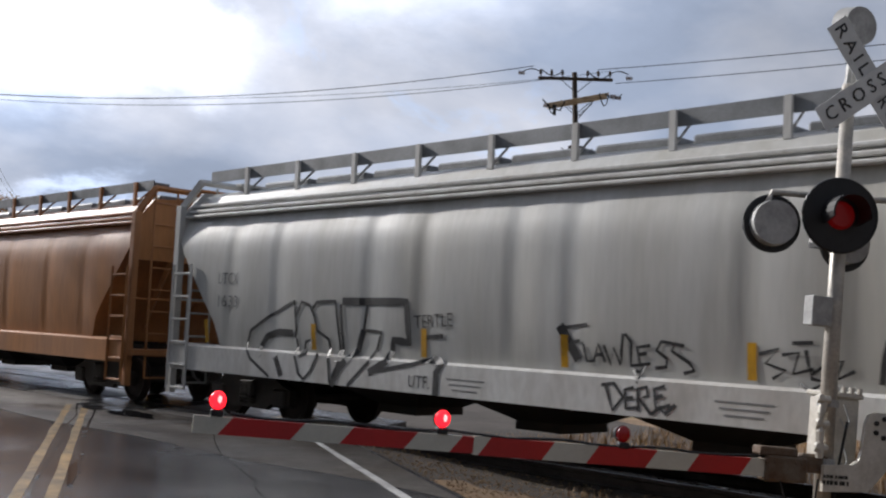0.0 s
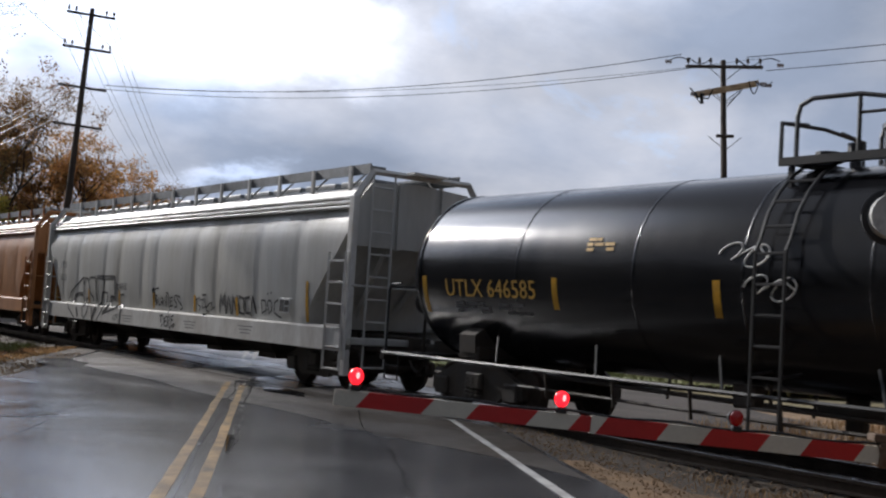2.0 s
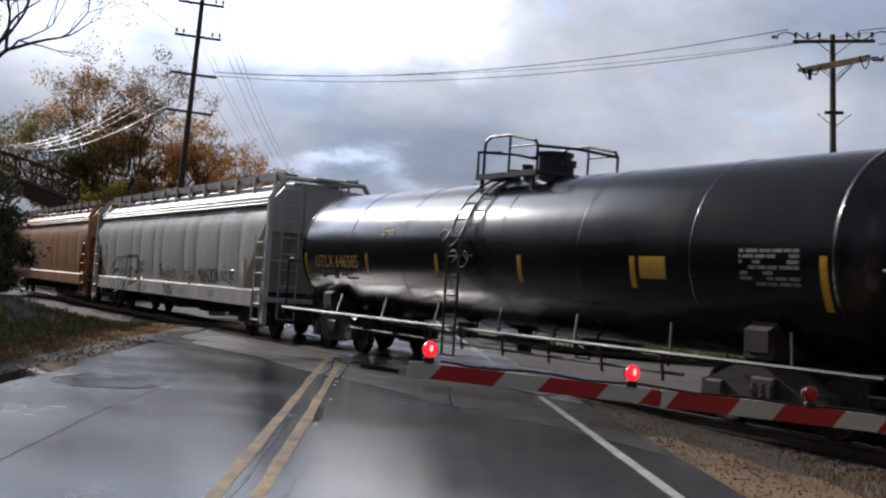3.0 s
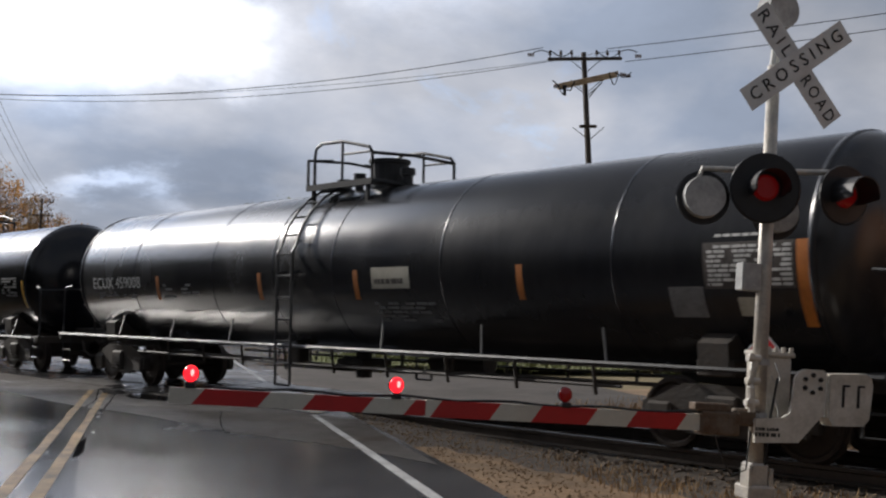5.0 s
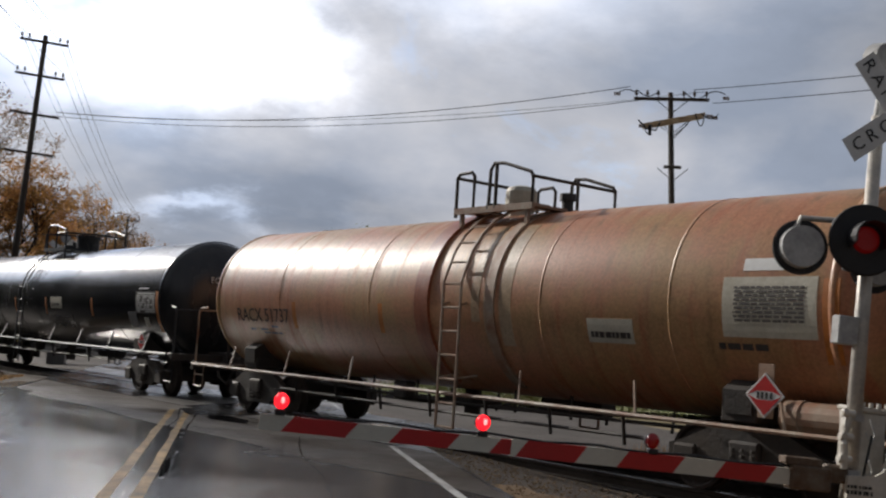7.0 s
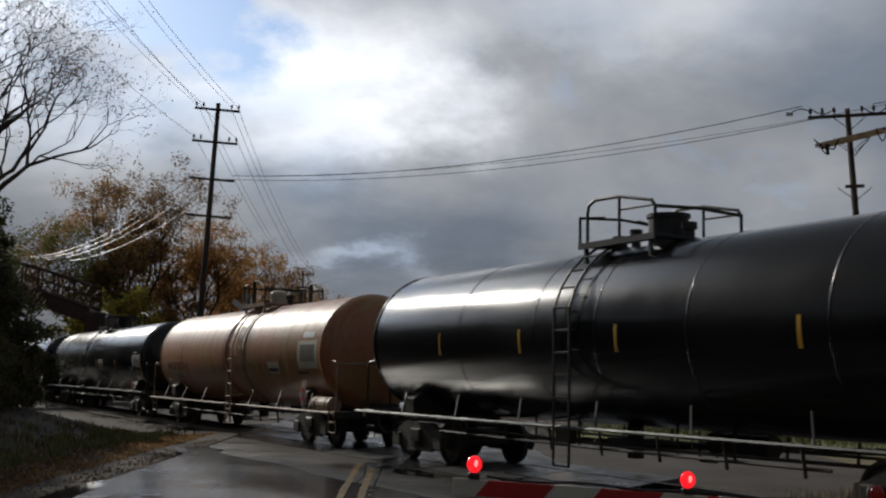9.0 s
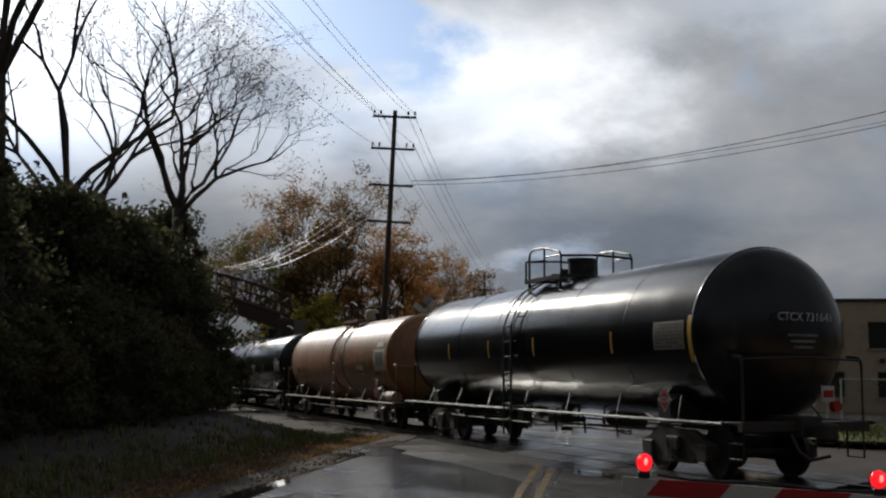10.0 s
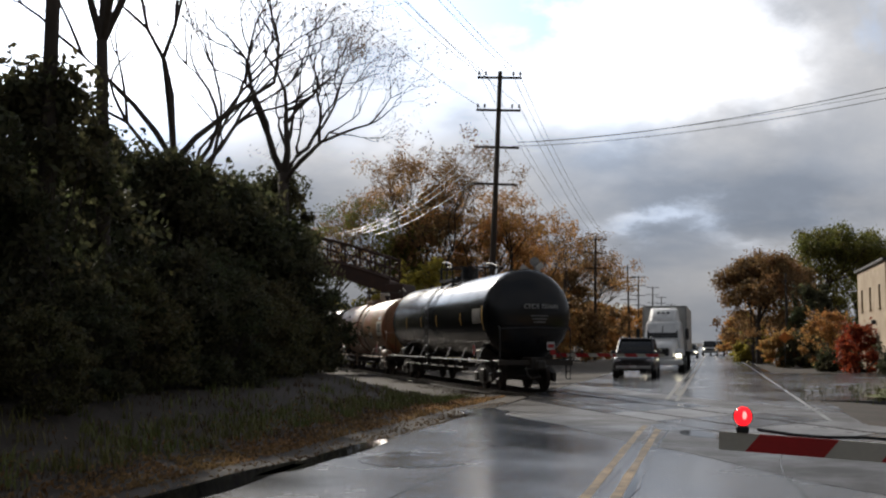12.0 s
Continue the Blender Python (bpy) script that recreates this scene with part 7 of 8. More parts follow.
def grow(bm, p, d, length, r, depth, rr, tips, spread_=0.55, up=0.25, seg=5, split=(2, 3), shrink=0.72, wiggle=0.18):
    """A limb that bends and forks."""
    pts, q = [p], p.copy()
    n = 4 if depth > 1 else 3
    dd = d.copy()
    for k in range(n):
        dd = (dd + Vector((rr.gauss(0, wiggle), rr.gauss(0, wiggle), rr.gauss(0, wiggle * 0.6) + up * 0.1))).normalized()
        q = q + dd * length / n
        pts.append(q.copy())
    rings = []
    for i, pt in enumerate(pts):
        rad = r * (1 - 0.45 * i / n)
        t = (pts[min(i + 1, n)] - pts[max(i - 1, 0)]).normalized()
        a = t.orthogonal().normalized()
        b = t.cross(a)
        rings.append([pt + rad * (math.cos(math.tau * k / seg) * a + math.sin(math.tau * k / seg) * b) for k in range(seg)])
    loft(bm, rings, cap=False)
    if depth == 0:
        tips.append((pts[-1], dd)); tips.append((pts[-2], dd))
        return
    for k in range(rr.randint(*split)):
        base = pts[-1] if k < 2 else pts[rr.randint(1, n)]
        side = Vector((rr.gauss(0, 1), rr.gauss(0, 1), rr.gauss(0, 0.5)))
        nd = (dd + side.normalized() * spread_ * rr.uniform(0.7, 1.4) + Vector((0, 0, up * 0.5))).normalized()
        grow(bm, base, nd, length * shrink * rr.uniform(0.8, 1.15), r * 0.55, depth - 1, rr, tips, spread_, up, max(3, seg - 1), split, shrink, wiggle)


def tree(at, label, leaf, seed, trunk=3.0, r=0.18, depth=5, leaves=20, size=0.09, lean=(0, 0), spread_=0.55, scatter=0.35, group="", name="tree", up=0.25, split=(2, 3), first=0.75, shrink=0.74, leaf_share=1.0, limbs=None, wiggle=0.18):
    t = thing(name, label, "tree", group, at=at)
    rr = random.Random(seed)
    bm = bmesh.new()
    tips = []
    rings = []
    for k in range(7):
        z = trunk * k / 6
        rad = r * (1.25 - 0.25 * min(1, k / 1.5)) * (1 - 0.25 * k / 6)
        cx, cy = lean[0] * z, lean[1] * z
        rings.append([(cx + rad * math.cos(math.tau * j / 9), cy + rad * math.sin(math.tau * j / 9), z - 0.2) for j in range(9)])
    loft(bm, rings)
    top = Vector((lean[0] * trunk, lean[1] * trunk, trunk - 0.25))
    for way, long, thick, down in limbs or ():
        grow(bm, top - Vector((lean[0], lean[1], 1)) * down, Vector(way).normalized(), long, r * thick, depth - 1, rr, tips, spread_, up, 6, split, shrink, wiggle)
    for k in range(0 if limbs else rr.randint(3, 4)):
        a = math.tau * (k + rr.random() * 0.5) / 3.5
        d = Vector((math.cos(a) * first * 0.6, math.sin(a) * first * 0.6, 1)).normalized()
        grow(bm, top.copy(), d, trunk * 0.62, r * 0.55, depth - 1, rr, tips, spread_, up, 6, split, shrink)
    part("trunk", bm, M_BARK, t, smooth=True)
    if leaves and leaf:
        cs, ss = [], []
        for p, d in tips:
            if rr.random() > leaf_share:
                continue
            for k in range(rr.randint(max(1, leaves // 2), leaves)):
                cs.append(p + Vector((rr.gauss(0, scatter), rr.gauss(0, scatter), rr.gauss(0, scatter * 0.8))))
                ss.append(size * rr.uniform(0.6, 1.4))
        ob = new("crown", leaf_mesh("crown", [tuple(c) for c in cs], ss, leaf, seed))
        ob.parent = t
    return t


def shrub(at, label, leaf, seed, rx, h, clumps=70, per=95, size=0.10, name="shrub", group="", category="shrub", low=0.02):
    """Stems and a ragged mass of leaves."""
    t = thing(name, label, category, group, at=at)
    rr = random.Random(seed)
    bm = bmesh.new()
    cs, ss = [], []
    for k in range(clumps):
        a, u = rr.uniform(0, math.tau), rr.random()
        z = h * (low + (1 - low) * u ** 0.85)
        wid = rx * (0.55 + 0.55 * math.sin(math.pi * min(1, (z / h) * 0.85 + 0.18))) * rr.uniform(0.55, 1.08)
        if z > 0.82 * h:
            wid *= 0.6
        c = Vector((math.cos(a) * wid, math.sin(a) * wid, z))
        cr = rr.uniform(0.22, 0.5) * (0.5 + h / 10)
        if k % 3 == 0:
            pipe(bm, [(rr.uniform(-.2, .2), rr.uniform(-.2, .2), 0), tuple(c * 0.5 + Vector((0, 0, 0.1))), tuple(c)], 0.022, 4)
        for j in range(per):
            q = Vector((rr.gauss(0, 1), rr.gauss(0, 1), rr.gauss(0, 0.8))) * cr * 0.62
            p = c + q
            p.z = max(0.02, p.z)
            cs.append(tuple(p)); ss.append(size * rr.uniform(0.6, 1.5))
    # loose twigs that break the outline
    for k in range(22):
        a = rr.uniform(0, math.tau)
        p0 = Vector((math.cos(a) * rx * 0.6, math.sin(a) * rx * 0.6, h * rr.uniform(0.5, 0.95)))
        p1 = p0 + Vector((math.cos(a) * rr.uniform(.2, .7), math.sin(a) * rr.uniform(.2, .7), rr.uniform(0.3, 1.1)))
        pipe(bm, [tuple(p0), tuple((p0 + p1) / 2 + Vector((0, 0, 0.06))), tuple(p1)], 0.012, 3)
        for j in range(14):
            f = rr.random()
            p = p0.lerp(p1, f) + Vector((rr.gauss(0, .1), rr.gauss(0, .1), rr.gauss(0, .1)))
            cs.append(tuple(p)); ss.append(size * rr.uniform(0.6, 1.3))
    part("branchwork", bm, M_BARK, t)
    ob = new("foliage", leaf_mesh("foliage", cs, ss, leaf, seed))
    ob.parent = t
    return t


# dense dark growth along the left verge
SHRUBS = [shrub(pose(0, 0, -50), "dense dark evergreen shrub in shade", M_LEAF_DARK, 31, 2.1, 5.2, 100, 105, 0.10, group="shrubs along the verge"),
          shrub(pose(0, 0, -50), "dense dark green and brown shrub in shade", M_LEAF_MIX, 32, 2.0, 4.4, 95, 105, 0.10, group="shrubs along the verge"),
          shrub(pose(0, 0, -50), "tall dark evergreen shrub in shade", M_LEAF_DARK, 33, 2.3, 7.4, 130, 105, 0.11, group="shrubs along the verge")]
rs = random.Random(9)
spots = []
y = 3.0
while y < 35.5:
    x = -9.1 - max(0, y - 9) * 0.155
    spots.append((x + rs.uniform(-0.3, 0.3), y, 1 if rs.random() < 0.55 else 0, rs.uniform(0.72, 0.92)))
    spots.append((x - 2.4 + rs.uniform(-0.4, 0.4), y + rs.uniform(-0.5, 0.9), 0 if rs.random() < 0.5 else 2, rs.uniform(0.88, 1.02) if y > 8 else 1.0))
    spots.append((x - 4.6 + rs.uniform(-0.5, 0.5), y + rs.uniform(-0.5, 0.9), 2, rs.uniform(0.85, 1.0)))
    y += 2.3
used = set()
for x, y, k, sc in spots:
    if to_track(x, y)[1] < 4.4:
        continue
    sc *= 0.76 if y < 13 else (0.88 if y < 17 else (1.04 if y < 22 else 1.2))
    m = pose(x, y, ground_height(x, y) - 0.05, 0, 0, rs.uniform(0, 360)) @ Matrix.Diagonal((sc, sc, sc * rs.uniform(0.92, 1.06), 1))
    if k not in used:
        used.add(k)
        SHRUBS[k].matrix_basis = m
    else:
        copy_thing(SHRUBS[k], m)

# woods between the verge and the track, further on
# added out of sight behind the shrubs, so the tanks reflect dark growth
for k in range(34):
    s_, d_ = 30 + 4.2 * (k // 2) + rs.uniform(-1, 1), (7.6 if k % 2 else 11.5) + rs.uniform(-0.7, 0.7)
    v = TRACK @ Vector((s_, d_, 0))
    if 64.5 < v.y < 71.5:
        continue
    sc = rs.uniform(1.05, 1.35)
    copy_thing(SHRUBS[2 if k % 3 else 1], pose(v.x, v.y, -0.1, 0, 0, rs.uniform(0, 360)) @ Matrix.Diagonal((sc, sc, sc * 1.15, 1)))

# bare trees behind it
tree(pose(-14.7, 36.6, 0.2), "bare grey tree with forked limbs and few brown leaves", M_LEAF_RUST, 8, 7.6, 0.23, 7, 3, 0.042, (-0.03, 0), 0.58, 0.22, "bare trees", up=0.2, shrink=0.74, leaf_share=0.7, split=(2, 3), wiggle=0.2,
     limbs=[((-0.6, 0.2, 0.8), 2.6, 0.62, 0.7), ((-0.25, -0.3, 1.0), 2.9, 0.66, 0.0), ((0.12, 0.25, 1.0), 2.8, 0.66, 0.0), ((0.5, -0.2, 0.85), 2.2, 0.5, 0.4), ((-0.1, 0.5, 0.9), 2.4, 0.5, 0.2)])
tree(pose(-12.3, 18.4, 0.5), "tall bare grey trunk rising out of the shrubs", M_LEAF_YELLOW, 16, 9.5, 0.17, 6, 5, 0.05, (0.01, 0), 0.6, 0.3, "bare trees", up=0.3, first=0.7, shrink=0.72, leaf_share=0.8)
tree(pose(-12.2, 20.6, 0.5), "tall bare grey tree with yellowing leaves", M_LEAF_YELLOW, 27, 7.6, 0.16, 6, 5, 0.05, (-0.04, 0), 0.6, 0.3, "bare trees", up=0.3, first=0.7, shrink=0.72, leaf_share=0.8)
tree(pose(-15.6, 29.5, 0.5), "slender bare grey tree behind the shrubs", M_LEAF_RUST, 61, 6.6, 0.18, 7, 3, 0.04, (0.02, 0), 0.6, 0.25, "bare trees", up=0.25, first=0.8, shrink=0.73, leaf_share=0.7)
tree(pose(-17.5, 33.5, 0.5), "bare grey tree with a few brown leaves", M_LEAF_RUST, 44, 5.6, 0.2, 7, 3, 0.04, (0.04, 0), 0.58, 0.25, "bare trees", up=0.3, first=0.8, shrink=0.72, leaf_share=0.7)

# autumn wood beyond the track
WOOD = [(-27.5, 88, 3.6, M_LEAF_GREEN, 3, "fading green tree with autumn leaves"), (-21.8, 86, 4.6, M_LEAF_RUST, 4, "tall rust-brown autumn tree, half bare"), (-25.0, 92, 4.4, M_LEAF_ORANGE, 6, "orange autumn tree beyond the track"),
        (-18.0, 90, 3.8, M_LEAF_ORANGE, 7, "orange autumn tree beyond the track"), (-15.2, 95, 3.2, M_LEAF_ORANGE, 8, "orange autumn tree beyond the track"), (-33, 92, 3.4, M_LEAF_RUST, 12, "rust-brown autumn tree beyond the track"),
        (-13.8, 103, 3.2, None, 10, "bare grey tree far off"), (-15.5, 112, 3.4, M_LEAF_RUST, 11, "rust-brown autumn tree beyond the track"), (-14.5, 124, 3.0, M_LEAF_ORANGE, 13, "orange autumn tree beyond the track"), (-14.8, 140, 3.0, M_LEAF_RUST, 14, "rust-brown autumn tree beyond the track")]
for x, y, tr_, lf, sd, lb in WOOD:
    tree(pose(x, y, 0), lb, lf, sd, tr_ * 1.28, 0.26, 6, 16 if lf else 0, 0.10, (0, 0), 0.60, 0.30, "trees of the autumn wood", split=(2, 3), shrink=0.78, leaf_share=0.75, up=0.3)
for k, (x, y, lf, rx, h, lb) in enumerate(((-21.0, 80, M_LEAF_YELLOW, 2.6, 7.6, "yellow-green willow bush below the trees"), (-24.2, 82, M_LEAF_YELLOW, 2.4, 6.2, "yellow-green willow bush below the trees"), (-17.4, 84, M_LEAF_YELLOW, 2.2, 5.6, "yellowing bush below the trees"),
                                           (-14.2, 88, M_LEAF_ORANGE, 2.6, 6.2, "orange-brown bush below the trees"), (-12.8, 100, M_LEAF_RUST, 2.6, 5.6, "rust-brown bush below the trees"), (-12.6, 116, M_LEAF_ORANGE, 2.8, 5.6, "orange-brown bush below the trees"),
                                           (-12.8, 134, M_LEAF_RUST, 3.0, 6.0, "rust-brown bush below the trees"), (-12.5, 160, M_LEAF_ORANGE, 3.4, 6.5, "orange-brown bush below the trees"), (-12.0, 196, M_LEAF_ORANGE, 4.4, 7.5, "orange-brown bush below the trees"),
                                           (-28.5, 80, M_LEAF_YELLOW, 2.6, 4.6, "yellow-green bush below the bridge"), (-33.5, 78, M_LEAF_GREEN, 3.0, 4.6, "fading green bush below the bridge"))):
    shrub(pose(x, y, -0.1), lb, lf, 60 + k, rx, h, 70, 80, 0.17, group="bushes of the autumn wood")

# fuller trees of the wood, leafed to the ground
for k, (x, y, lf, rx, h, lb) in enumerate(((-25.5, 88, M_LEAF_GREEN, 2.8, 10.0, "fading green tree leafed to the ground"), (-22.5, 89, M_LEAF_RUST, 3.8, 14.5, "rust-brown tree leafed to the ground"), (-18.4, 92, M_LEAF_ORANGE, 3.4, 12.0, "orange autumn tree leafed to the ground"),
                                           (-15.4, 97, M_LEAF_ORANGE, 3.0, 9.5, "orange autumn tree leafed to the ground"), (-25.0, 95, M_LEAF_RUST, 4.0, 13.0, "rust-brown tree leafed to the ground"), (-14.4, 108, M_LEAF_RUST, 3.0, 8.5, "rust-brown tree leafed to the ground"),
                                           (3.0, 91, M_LEAF_RUST, 2.3, 8.2, "rust-brown oak with dense leaves"), (5.4, 96, M_LEAF_RUST, 2.7, 8.6, "rust-brown oak with dense leaves"), (9.0, 103, M_LEAF_GREEN, 3.2, 11.5, "tall green tree behind the building"), (12.6, 105, M_LEAF_GREEN, 3.0, 10.5, "tall green tree behind the building"))):
    shrub(pose(x, y, -0.1), lb, lf, 160 + k, rx * 1.08, h, 130 if x < 0 else 74, 85, 0.13, "tree", "leafy autumn trees", "tree", 0.14 if x < 0 else 0.24)

# right side, beyond the yard
tree(pose(3.3, 90, 0), "rust-brown oak with thinning leaves", M_LEAF_RUST, 71, 3.3, 0.24, 6, 18, 0.11, (0, 0), 0.62, 0.3, "trees beside the yard", shrink=0.72)
tree(pose(5.6, 96, 0), "dark rust-brown oak with thinning leaves", M_LEAF_RUST, 72, 3.3, 0.24, 6, 18, 0.11, (0, 0), 0.6, 0.3, "trees beside the yard", shrink=0.72)
tree(pose(8.9, 102, 0), "tall fading green tree behind the building", M_LEAF_GREEN, 73, 4.4, 0.3, 6, 18, 0.12, (0, 0), 0.6, 0.32, "trees beside the yard", shrink=0.73)
tree(pose(12.4, 104, 0), "tall fading green tree behind the building", M_LEAF_GREEN, 74, 4.0, 0.28, 6, 18, 0.12, (0, 0), 0.6, 0.32, "trees beside the yard", shrink=0.73)
for k, (x, y, lf, rx, h, lb) in enumerate(((7.0, 84, M_LEAF_DARK, 1.9, 5.6, "dark evergreen bush beside the yard"), (7.2, 76, M_LEAF_ORANGE, 1.5, 3.6, "orange autumn shrub beside the building"), (8.0, 66.5, M_LEAF_RED, 1.25, 2.5, "bright red autumn shrub beside the building"),
                                           (4.6, 82, M_LEAF_ORANGE, 1.3, 2.2, "brown hedge beside the yard"), (5.9, 81, M_LEAF_MIX, 1.3, 2.0, "brown-green hedge beside the yard"), (3.2, 97, M_LEAF_YELLOW, 1.4, 2.2, "yellow-green bush at the verge"),
                                           (2.6, 118, M_LEAF_ORANGE, 1.8, 4.5, "orange-brown tree-like bush at the verge"), (3.4, 140, M_LEAF_YELLOW, 2.4, 5.0, "yellow-brown bush far down the road"), (4.2, 175, M_LEAF_ORANGE, 3.0, 6.5, "orange-brown bush far down the road"),
                                           (9.0, 61.0, M_LEAF_DARK, 0.7, 0.9, "low dark shrub at the wall"), (7.1, 70.5, M_LEAF_DARK, 1.0, 1.0, "low dark shrub at the wall"))):
    shrub(pose(x, y, -0.1), lb, lf, 90 + k, rx, h, 60, 80, 0.10 if y < 80 else 0.15, group="bushes beside the yard")
# scrub behind the track on the right
for k, (x, y, lf, rx, h) in enumerate(((24, 44, M_LEAF_YELLOW, 2.0, 3.0), (29, 40, M_LEAF_ORANGE, 2.2, 3.4), (34, 36, M_LEAF_RUST, 2.4, 4.4), (20, 50, M_LEAF_RUST, 2.2, 3.2), (39, 30, M_LEAF_YELLOW, 2.4, 4.0), (44, 22, M_LEAF_RUST, 2.6, 5.0))):
    shrub(pose(x, y, -0.15), "yellow-brown scrub beyond the track", lf, 120 + k, rx, h, 60, 70, 0.12, group="scrub beyond the track")
for k in range(4):
    tree(pose(27 + 5 * k, 58 - 5 * k, -0.1), "bare brown tree beyond the track", M_LEAF_RUST, 140 + k, 2.6, 0.16, 5, 4, 0.1, (0, 0), 0.6, 0.4, "bare trees beyond the track", shrink=0.74)
# far wooded skyline


def far_wood():
    r = np.random.RandomState(5)
    n = 16000
    xs = r.uniform(-700, 700, n)
    keep = np.abs(xs) > 14
    xs = xs[keep]
    ys = 480 + r.uniform(0, 60, len(xs)) - np.abs(xs) * 0.25
    hs = 6 + 6 * np.array([noise.noise((x * 0.02, 0.3, 0)) for x in xs]) + r.gamma(2, 1.2, len(xs))
    zs = r.uniform(0, 1, len(xs)) * hs
    me = leaf_mesh("far_woods", np.stack([xs, ys, zs], 1), r.uniform(1.2, 2.6, len(xs)), M_LEAF_RUST, 5)
    tagged(new("far_woods", me), "brown wooded skyline far off", "woods", kind="stuff")


far_wood()


def unseen_wood():
    """Unseen tall growth added beside and behind the viewpoint, darkening reflections in the tanks."""
    r = np.random.RandomState(15)
    line = [(-24, 13), (-24, -6), (-20, -30), (0, -44), (30, -40), (48, -20), (52, -2)]
    pts, sizes = [], []
    bm = bmesh.new()
    for a, b in zip(line[:-1], line[1:]):
        length = math.dist(a, b)
        for k in range(int(length * 90)):
            u = r.rand()
            h = 12.5 + 3.5 * noise.noise((a[0] + u * length * 0.22, a[1] * 0.1, 0.5))
            z = h * r.rand() ** 0.8
            off = r.normal(0, 1.6)
            pts.append((a[0] + (b[0] - a[0]) * u + off, a[1] + (b[1] - a[1]) * u + off, z))
            sizes.append(r.uniform(0.25, 0.6))
        for k in range(int(length / 3)):
            u = (k + 0.5) / int(length / 3)
            x, y = a[0] + (b[0] - a[0]) * u, a[1] + (b[1] - a[1]) * u
            rod(bm, (x, y, -0.3), (x + r.normal(0, 0.4), y, 9.0), 0.2, 0.06, 6)
    me = leaf_mesh("unseen_wood_leaves", np.array(pts), np.array(sizes), M_LEAF_MIX, 15)
    tagged(new("woods", me), "unseen dark woods added to darken reflections in the train", "woods", kind="stuff")
    me = bpy.data.meshes.new("wood_trunks")
    bm.to_mesh(me)
    bm.free()
    me.materials.append(M_BARK)
    tagged(new("wood_trunks", me), "grey trunks of the unseen added woods", "woods", kind="stuff")


unseen_wood()


def blades(name, spots_, h, material, label, seed, w=0.012):
    """Tufts of bent grass blades, as one mass."""
    r = np.random.RandomState(seed)
    p = np.asarray(spots_, float)
    n = len(p)
    a = r.uniform(0, math.tau, n)
    hh = h * r.uniform(0.45, 1.25, n)
    bend = hh * r.uniform(0.15, 0.6, n)
    d = np.stack([np.cos(a), np.sin(a), np.zeros(n)], 1)
    s = np.stack([-np.sin(a), np.cos(a), np.zeros(n)], 1) * w
    v = np.empty((n, 5, 3))
    v[:, 0], v[:, 1] = p - s, p + s
    mid = p + d * (bend * 0.35)[:, None] + np.array([0, 0, 1]) * (hh * 0.6)[:, None]
    v[:, 2], v[:, 3] = mid + s * 0.7, mid - s * 0.7
    v[:, 4] = p + d * bend[:, None] + np.array([0, 0, 1]) * hh[:, None]
    me = bpy.data.meshes.new(name)
    faces = []
    for i in range(n):
        k = 5 * i
        faces += [(k, k + 1, k + 2, k + 3), (k + 3, k + 2, k + 4)]
    me.from_pydata(v.reshape(-1, 3).tolist(), [], faces)
    me.materials.append(material)
    tagged(new(name, me), label, "grass", kind="stuff")


def scatter(n, seed, area, tuft=9, sd=0.10):
    r = random.Random(seed)
    out = []
    while len(out) < n:
        x, y = area(r)
        if ROAD_L - 0.25 < x < ROAD_R + 0.25 or abs(to_track(x, y)[1]) < 1.5:
            continue
        for k in range(tuft):
            px, py = x + r.gauss(0, sd), y + r.gauss(0, sd)
            out.append((px, py, ground_height(px, py) - 0.01))
    return out


blades("verge_grass", scatter(5000, 3, lambda r: (-7.4 - abs(r.gauss(0, 0.9)) - 0.0, r.uniform(5, 34))), 0.20, M_BLADE, "green verge grass below the shrubs", 3)
blades("dead_verge_grass", scatter(3000, 14, lambda r: (-6.9 - abs(r.gauss(0, 1.6)), r.uniform(5, 36)), 14, 0.16), 0.11, M_DEAD, "dead brown grass on the verge", 14)
blades("dry_grass", scatter(7000, 4, lambda r: (r.uniform(4.3, 13), r.uniform(7.0, 15.5)), 14, 0.16), 0.10, M_DRY, "dry yellow grass in the gravel by the track", 4, 0.006)
blades("dry_grass", scatter(24000, 6, lambda r: (TRACK @ Vector((r.uniform(-40, -4), -r.uniform(2.4, 9), 0))).xy, 12, 0.2), 0.20, M_DRY, "dry yellow grass beyond the track", 6, 0.006)
blades("island_grass", [(x, y, 0.05) for x, y in ((11.6 + r_.gauss(0, 3.0), 36.0 + r_.gauss(0, 3.0)) for r_ in [random.Random(8)] for k in range(14000))], 0.2, M_BLADE, "green grass of the island", 8, 0.016)


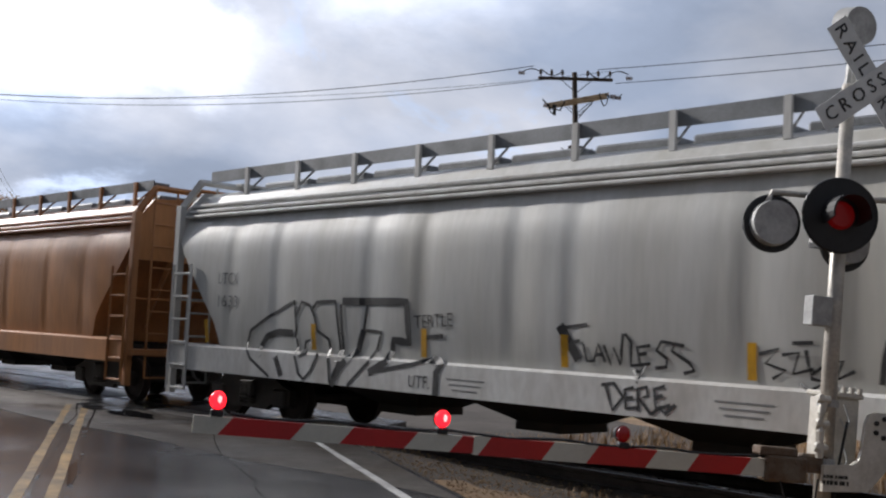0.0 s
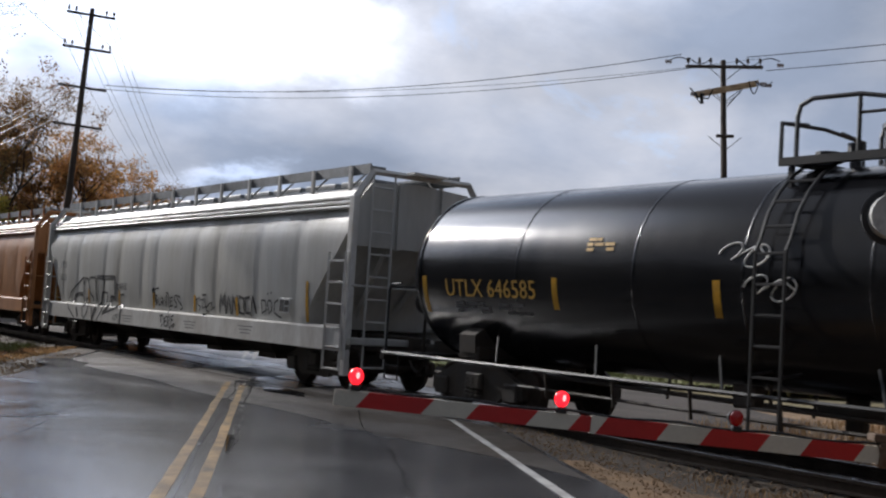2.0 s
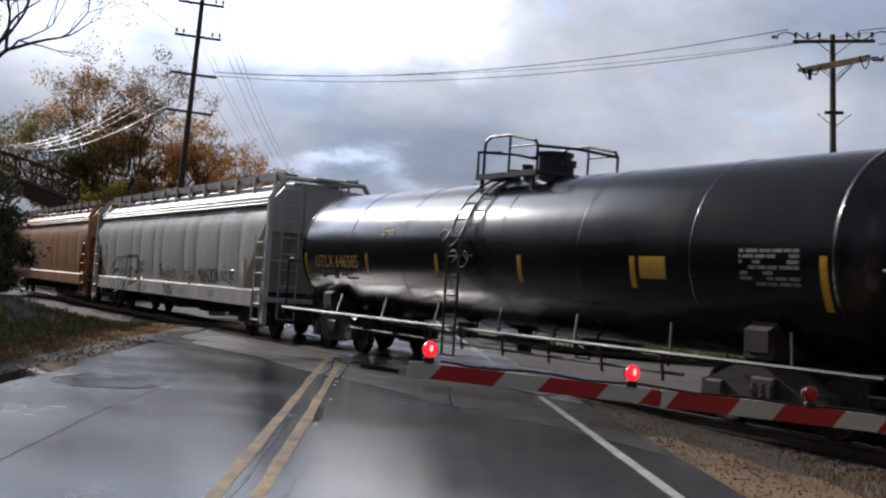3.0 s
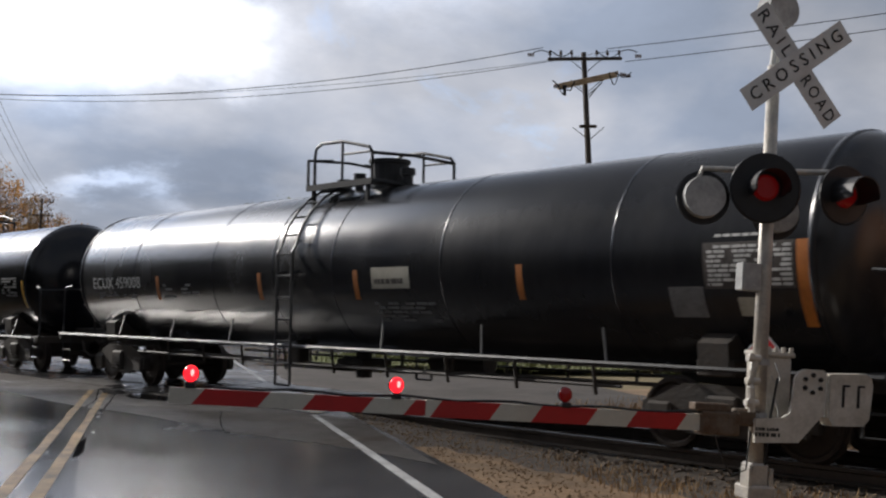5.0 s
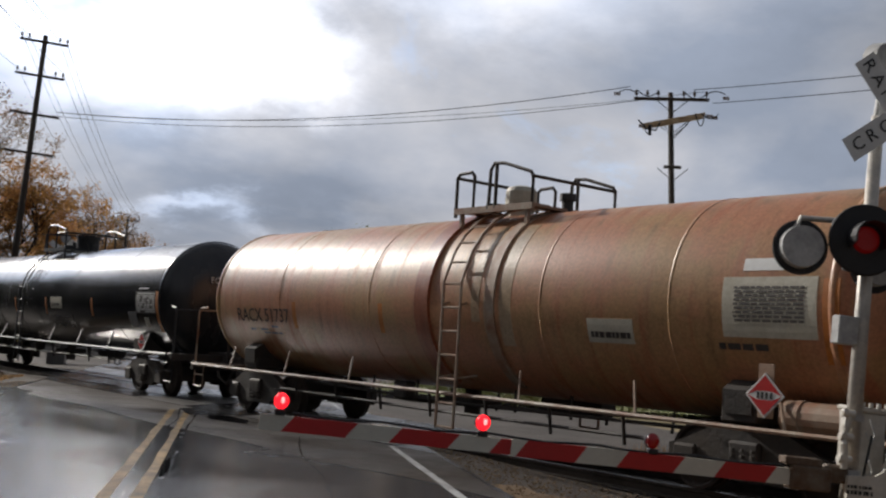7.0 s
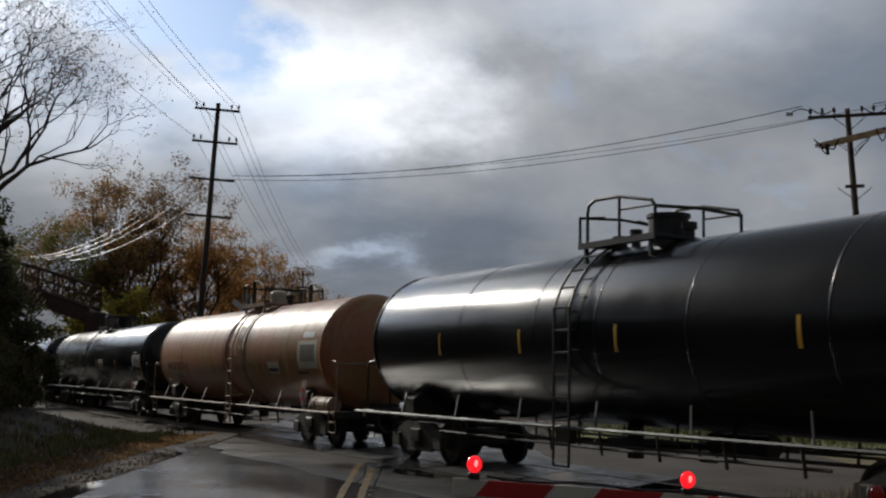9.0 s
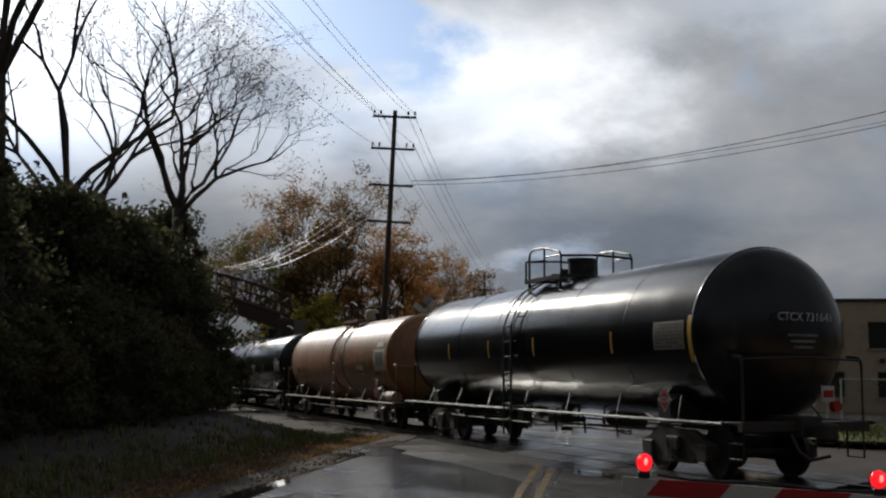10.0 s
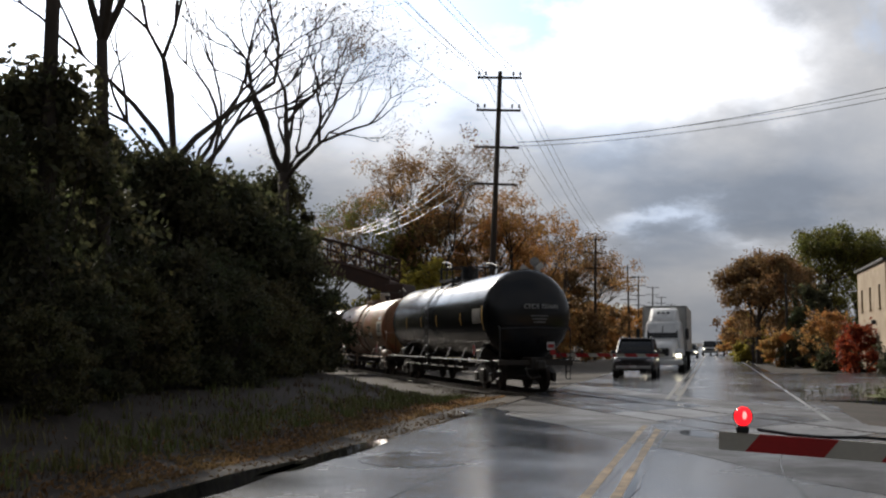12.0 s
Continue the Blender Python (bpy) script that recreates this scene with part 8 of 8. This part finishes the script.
def stones(name, n, seed, area, lo, hi, material, label, sink=0.3):
    """Loose stones, joined as one mass."""
    r = random.Random(seed)
    verts, faces = [], []
    base = [(1, 0, 0), (-1, 0, 0), (0, 1, 0), (0, -1, 0), (0, 0, 0.8), (0, 0, -0.8)]
    tri = [(0, 2, 4), (2, 1, 4), (1, 3, 4), (3, 0, 4), (2, 0, 5), (1, 2, 5), (3, 1, 5), (0, 3, 5)]
    for k in range(n):
        x, y, z = area(r)
        s = r.uniform(lo, hi)
        q = Euler((r.uniform(0, 6), r.uniform(0, 6), r.uniform(0, 6)))
        o = len(verts)
        for b in base:
            v = Vector(b) * s * r.uniform(0.7, 1.25)
            v.rotate(q)
            verts.append((x + v.x, y + v.y, z + v.z * 0.8 + s * (0.5 - sink)))
        faces += [tuple(o + i for i in f) for f in tri]
    me = bpy.data.meshes.new(name)
    me.from_pydata(verts, [], faces)
    me.materials.append(material)
    tagged(new(name, me), label, "stones", kind="stuff")


def shoulder_spot(r):
    x = ROAD_R + abs(r.gauss(0.3, 2.4))
    y = r.uniform(6.5, 20)
    return x, y, ground_height(x, y)


def track_spot(r):
    s, d = r.uniform(-42, -4.2) if r.random() < 0.6 else r.uniform(6, 34), r.uniform(-2.3, 2.3)
    v = TRACK @ Vector((s, d, 0))
    return v.x, v.y, -0.20 - 0.05 * max(0, abs(d) - 1.5)


def verge_spot(r):
    x = ROAD_L - abs(r.gauss(0.2, 0.7))
    y = r.uniform(7, 30)
    return x, y, ground_height(x, y)


stones("gravel_stones", 5200, 2, shoulder_spot, 0.006, 0.024, M_STONE, "loose gravel on the road shoulder")
stones("ballast_stones", 9000, 3, track_spot, 0.025, 0.06, M_BALLAST_STONE, "grey ballast stones round the ties")
stones("verge_stones", 1500, 5, verge_spot, 0.012, 0.04, M_STONE, "broken asphalt and gravel at the road edge")
lf = leaf_mesh("fallen_leaves", [(x, y, ground_height(x, y) + 0.03) for x, y in ((-6.4 - abs(r_.gauss(0, 0.9)), r_.uniform(7, 34)) for r_ in [random.Random(18)] for k in range(6000))], [0.045] * 6000, M_LEAF_RUST, 18)
tagged(new("fallen_leaves", lf), "brown fallen leaves on the verge", "leaves", kind="stuff")


def train_mark(t):
    """How far the train has gone along the track."""
    return 8.7 * t + 0.03 * t * t


def motions():
    for car, place in CARS:
        walk(car, [(t, TRACK @ pose(place + train_mark(t), 0, 0.018)) for t in [k * 0.5 for k in range(25)]])
    for w, ax, start in AXLES:
        rows_ = []
        for k in range(181):
            t = k / 15
            rows_.append((t, pose(ax, 0, WHEEL_R, 0, start + math.degrees(train_mark(t) / WHEEL_R), 0)))
        walk(w, rows_)


motions()
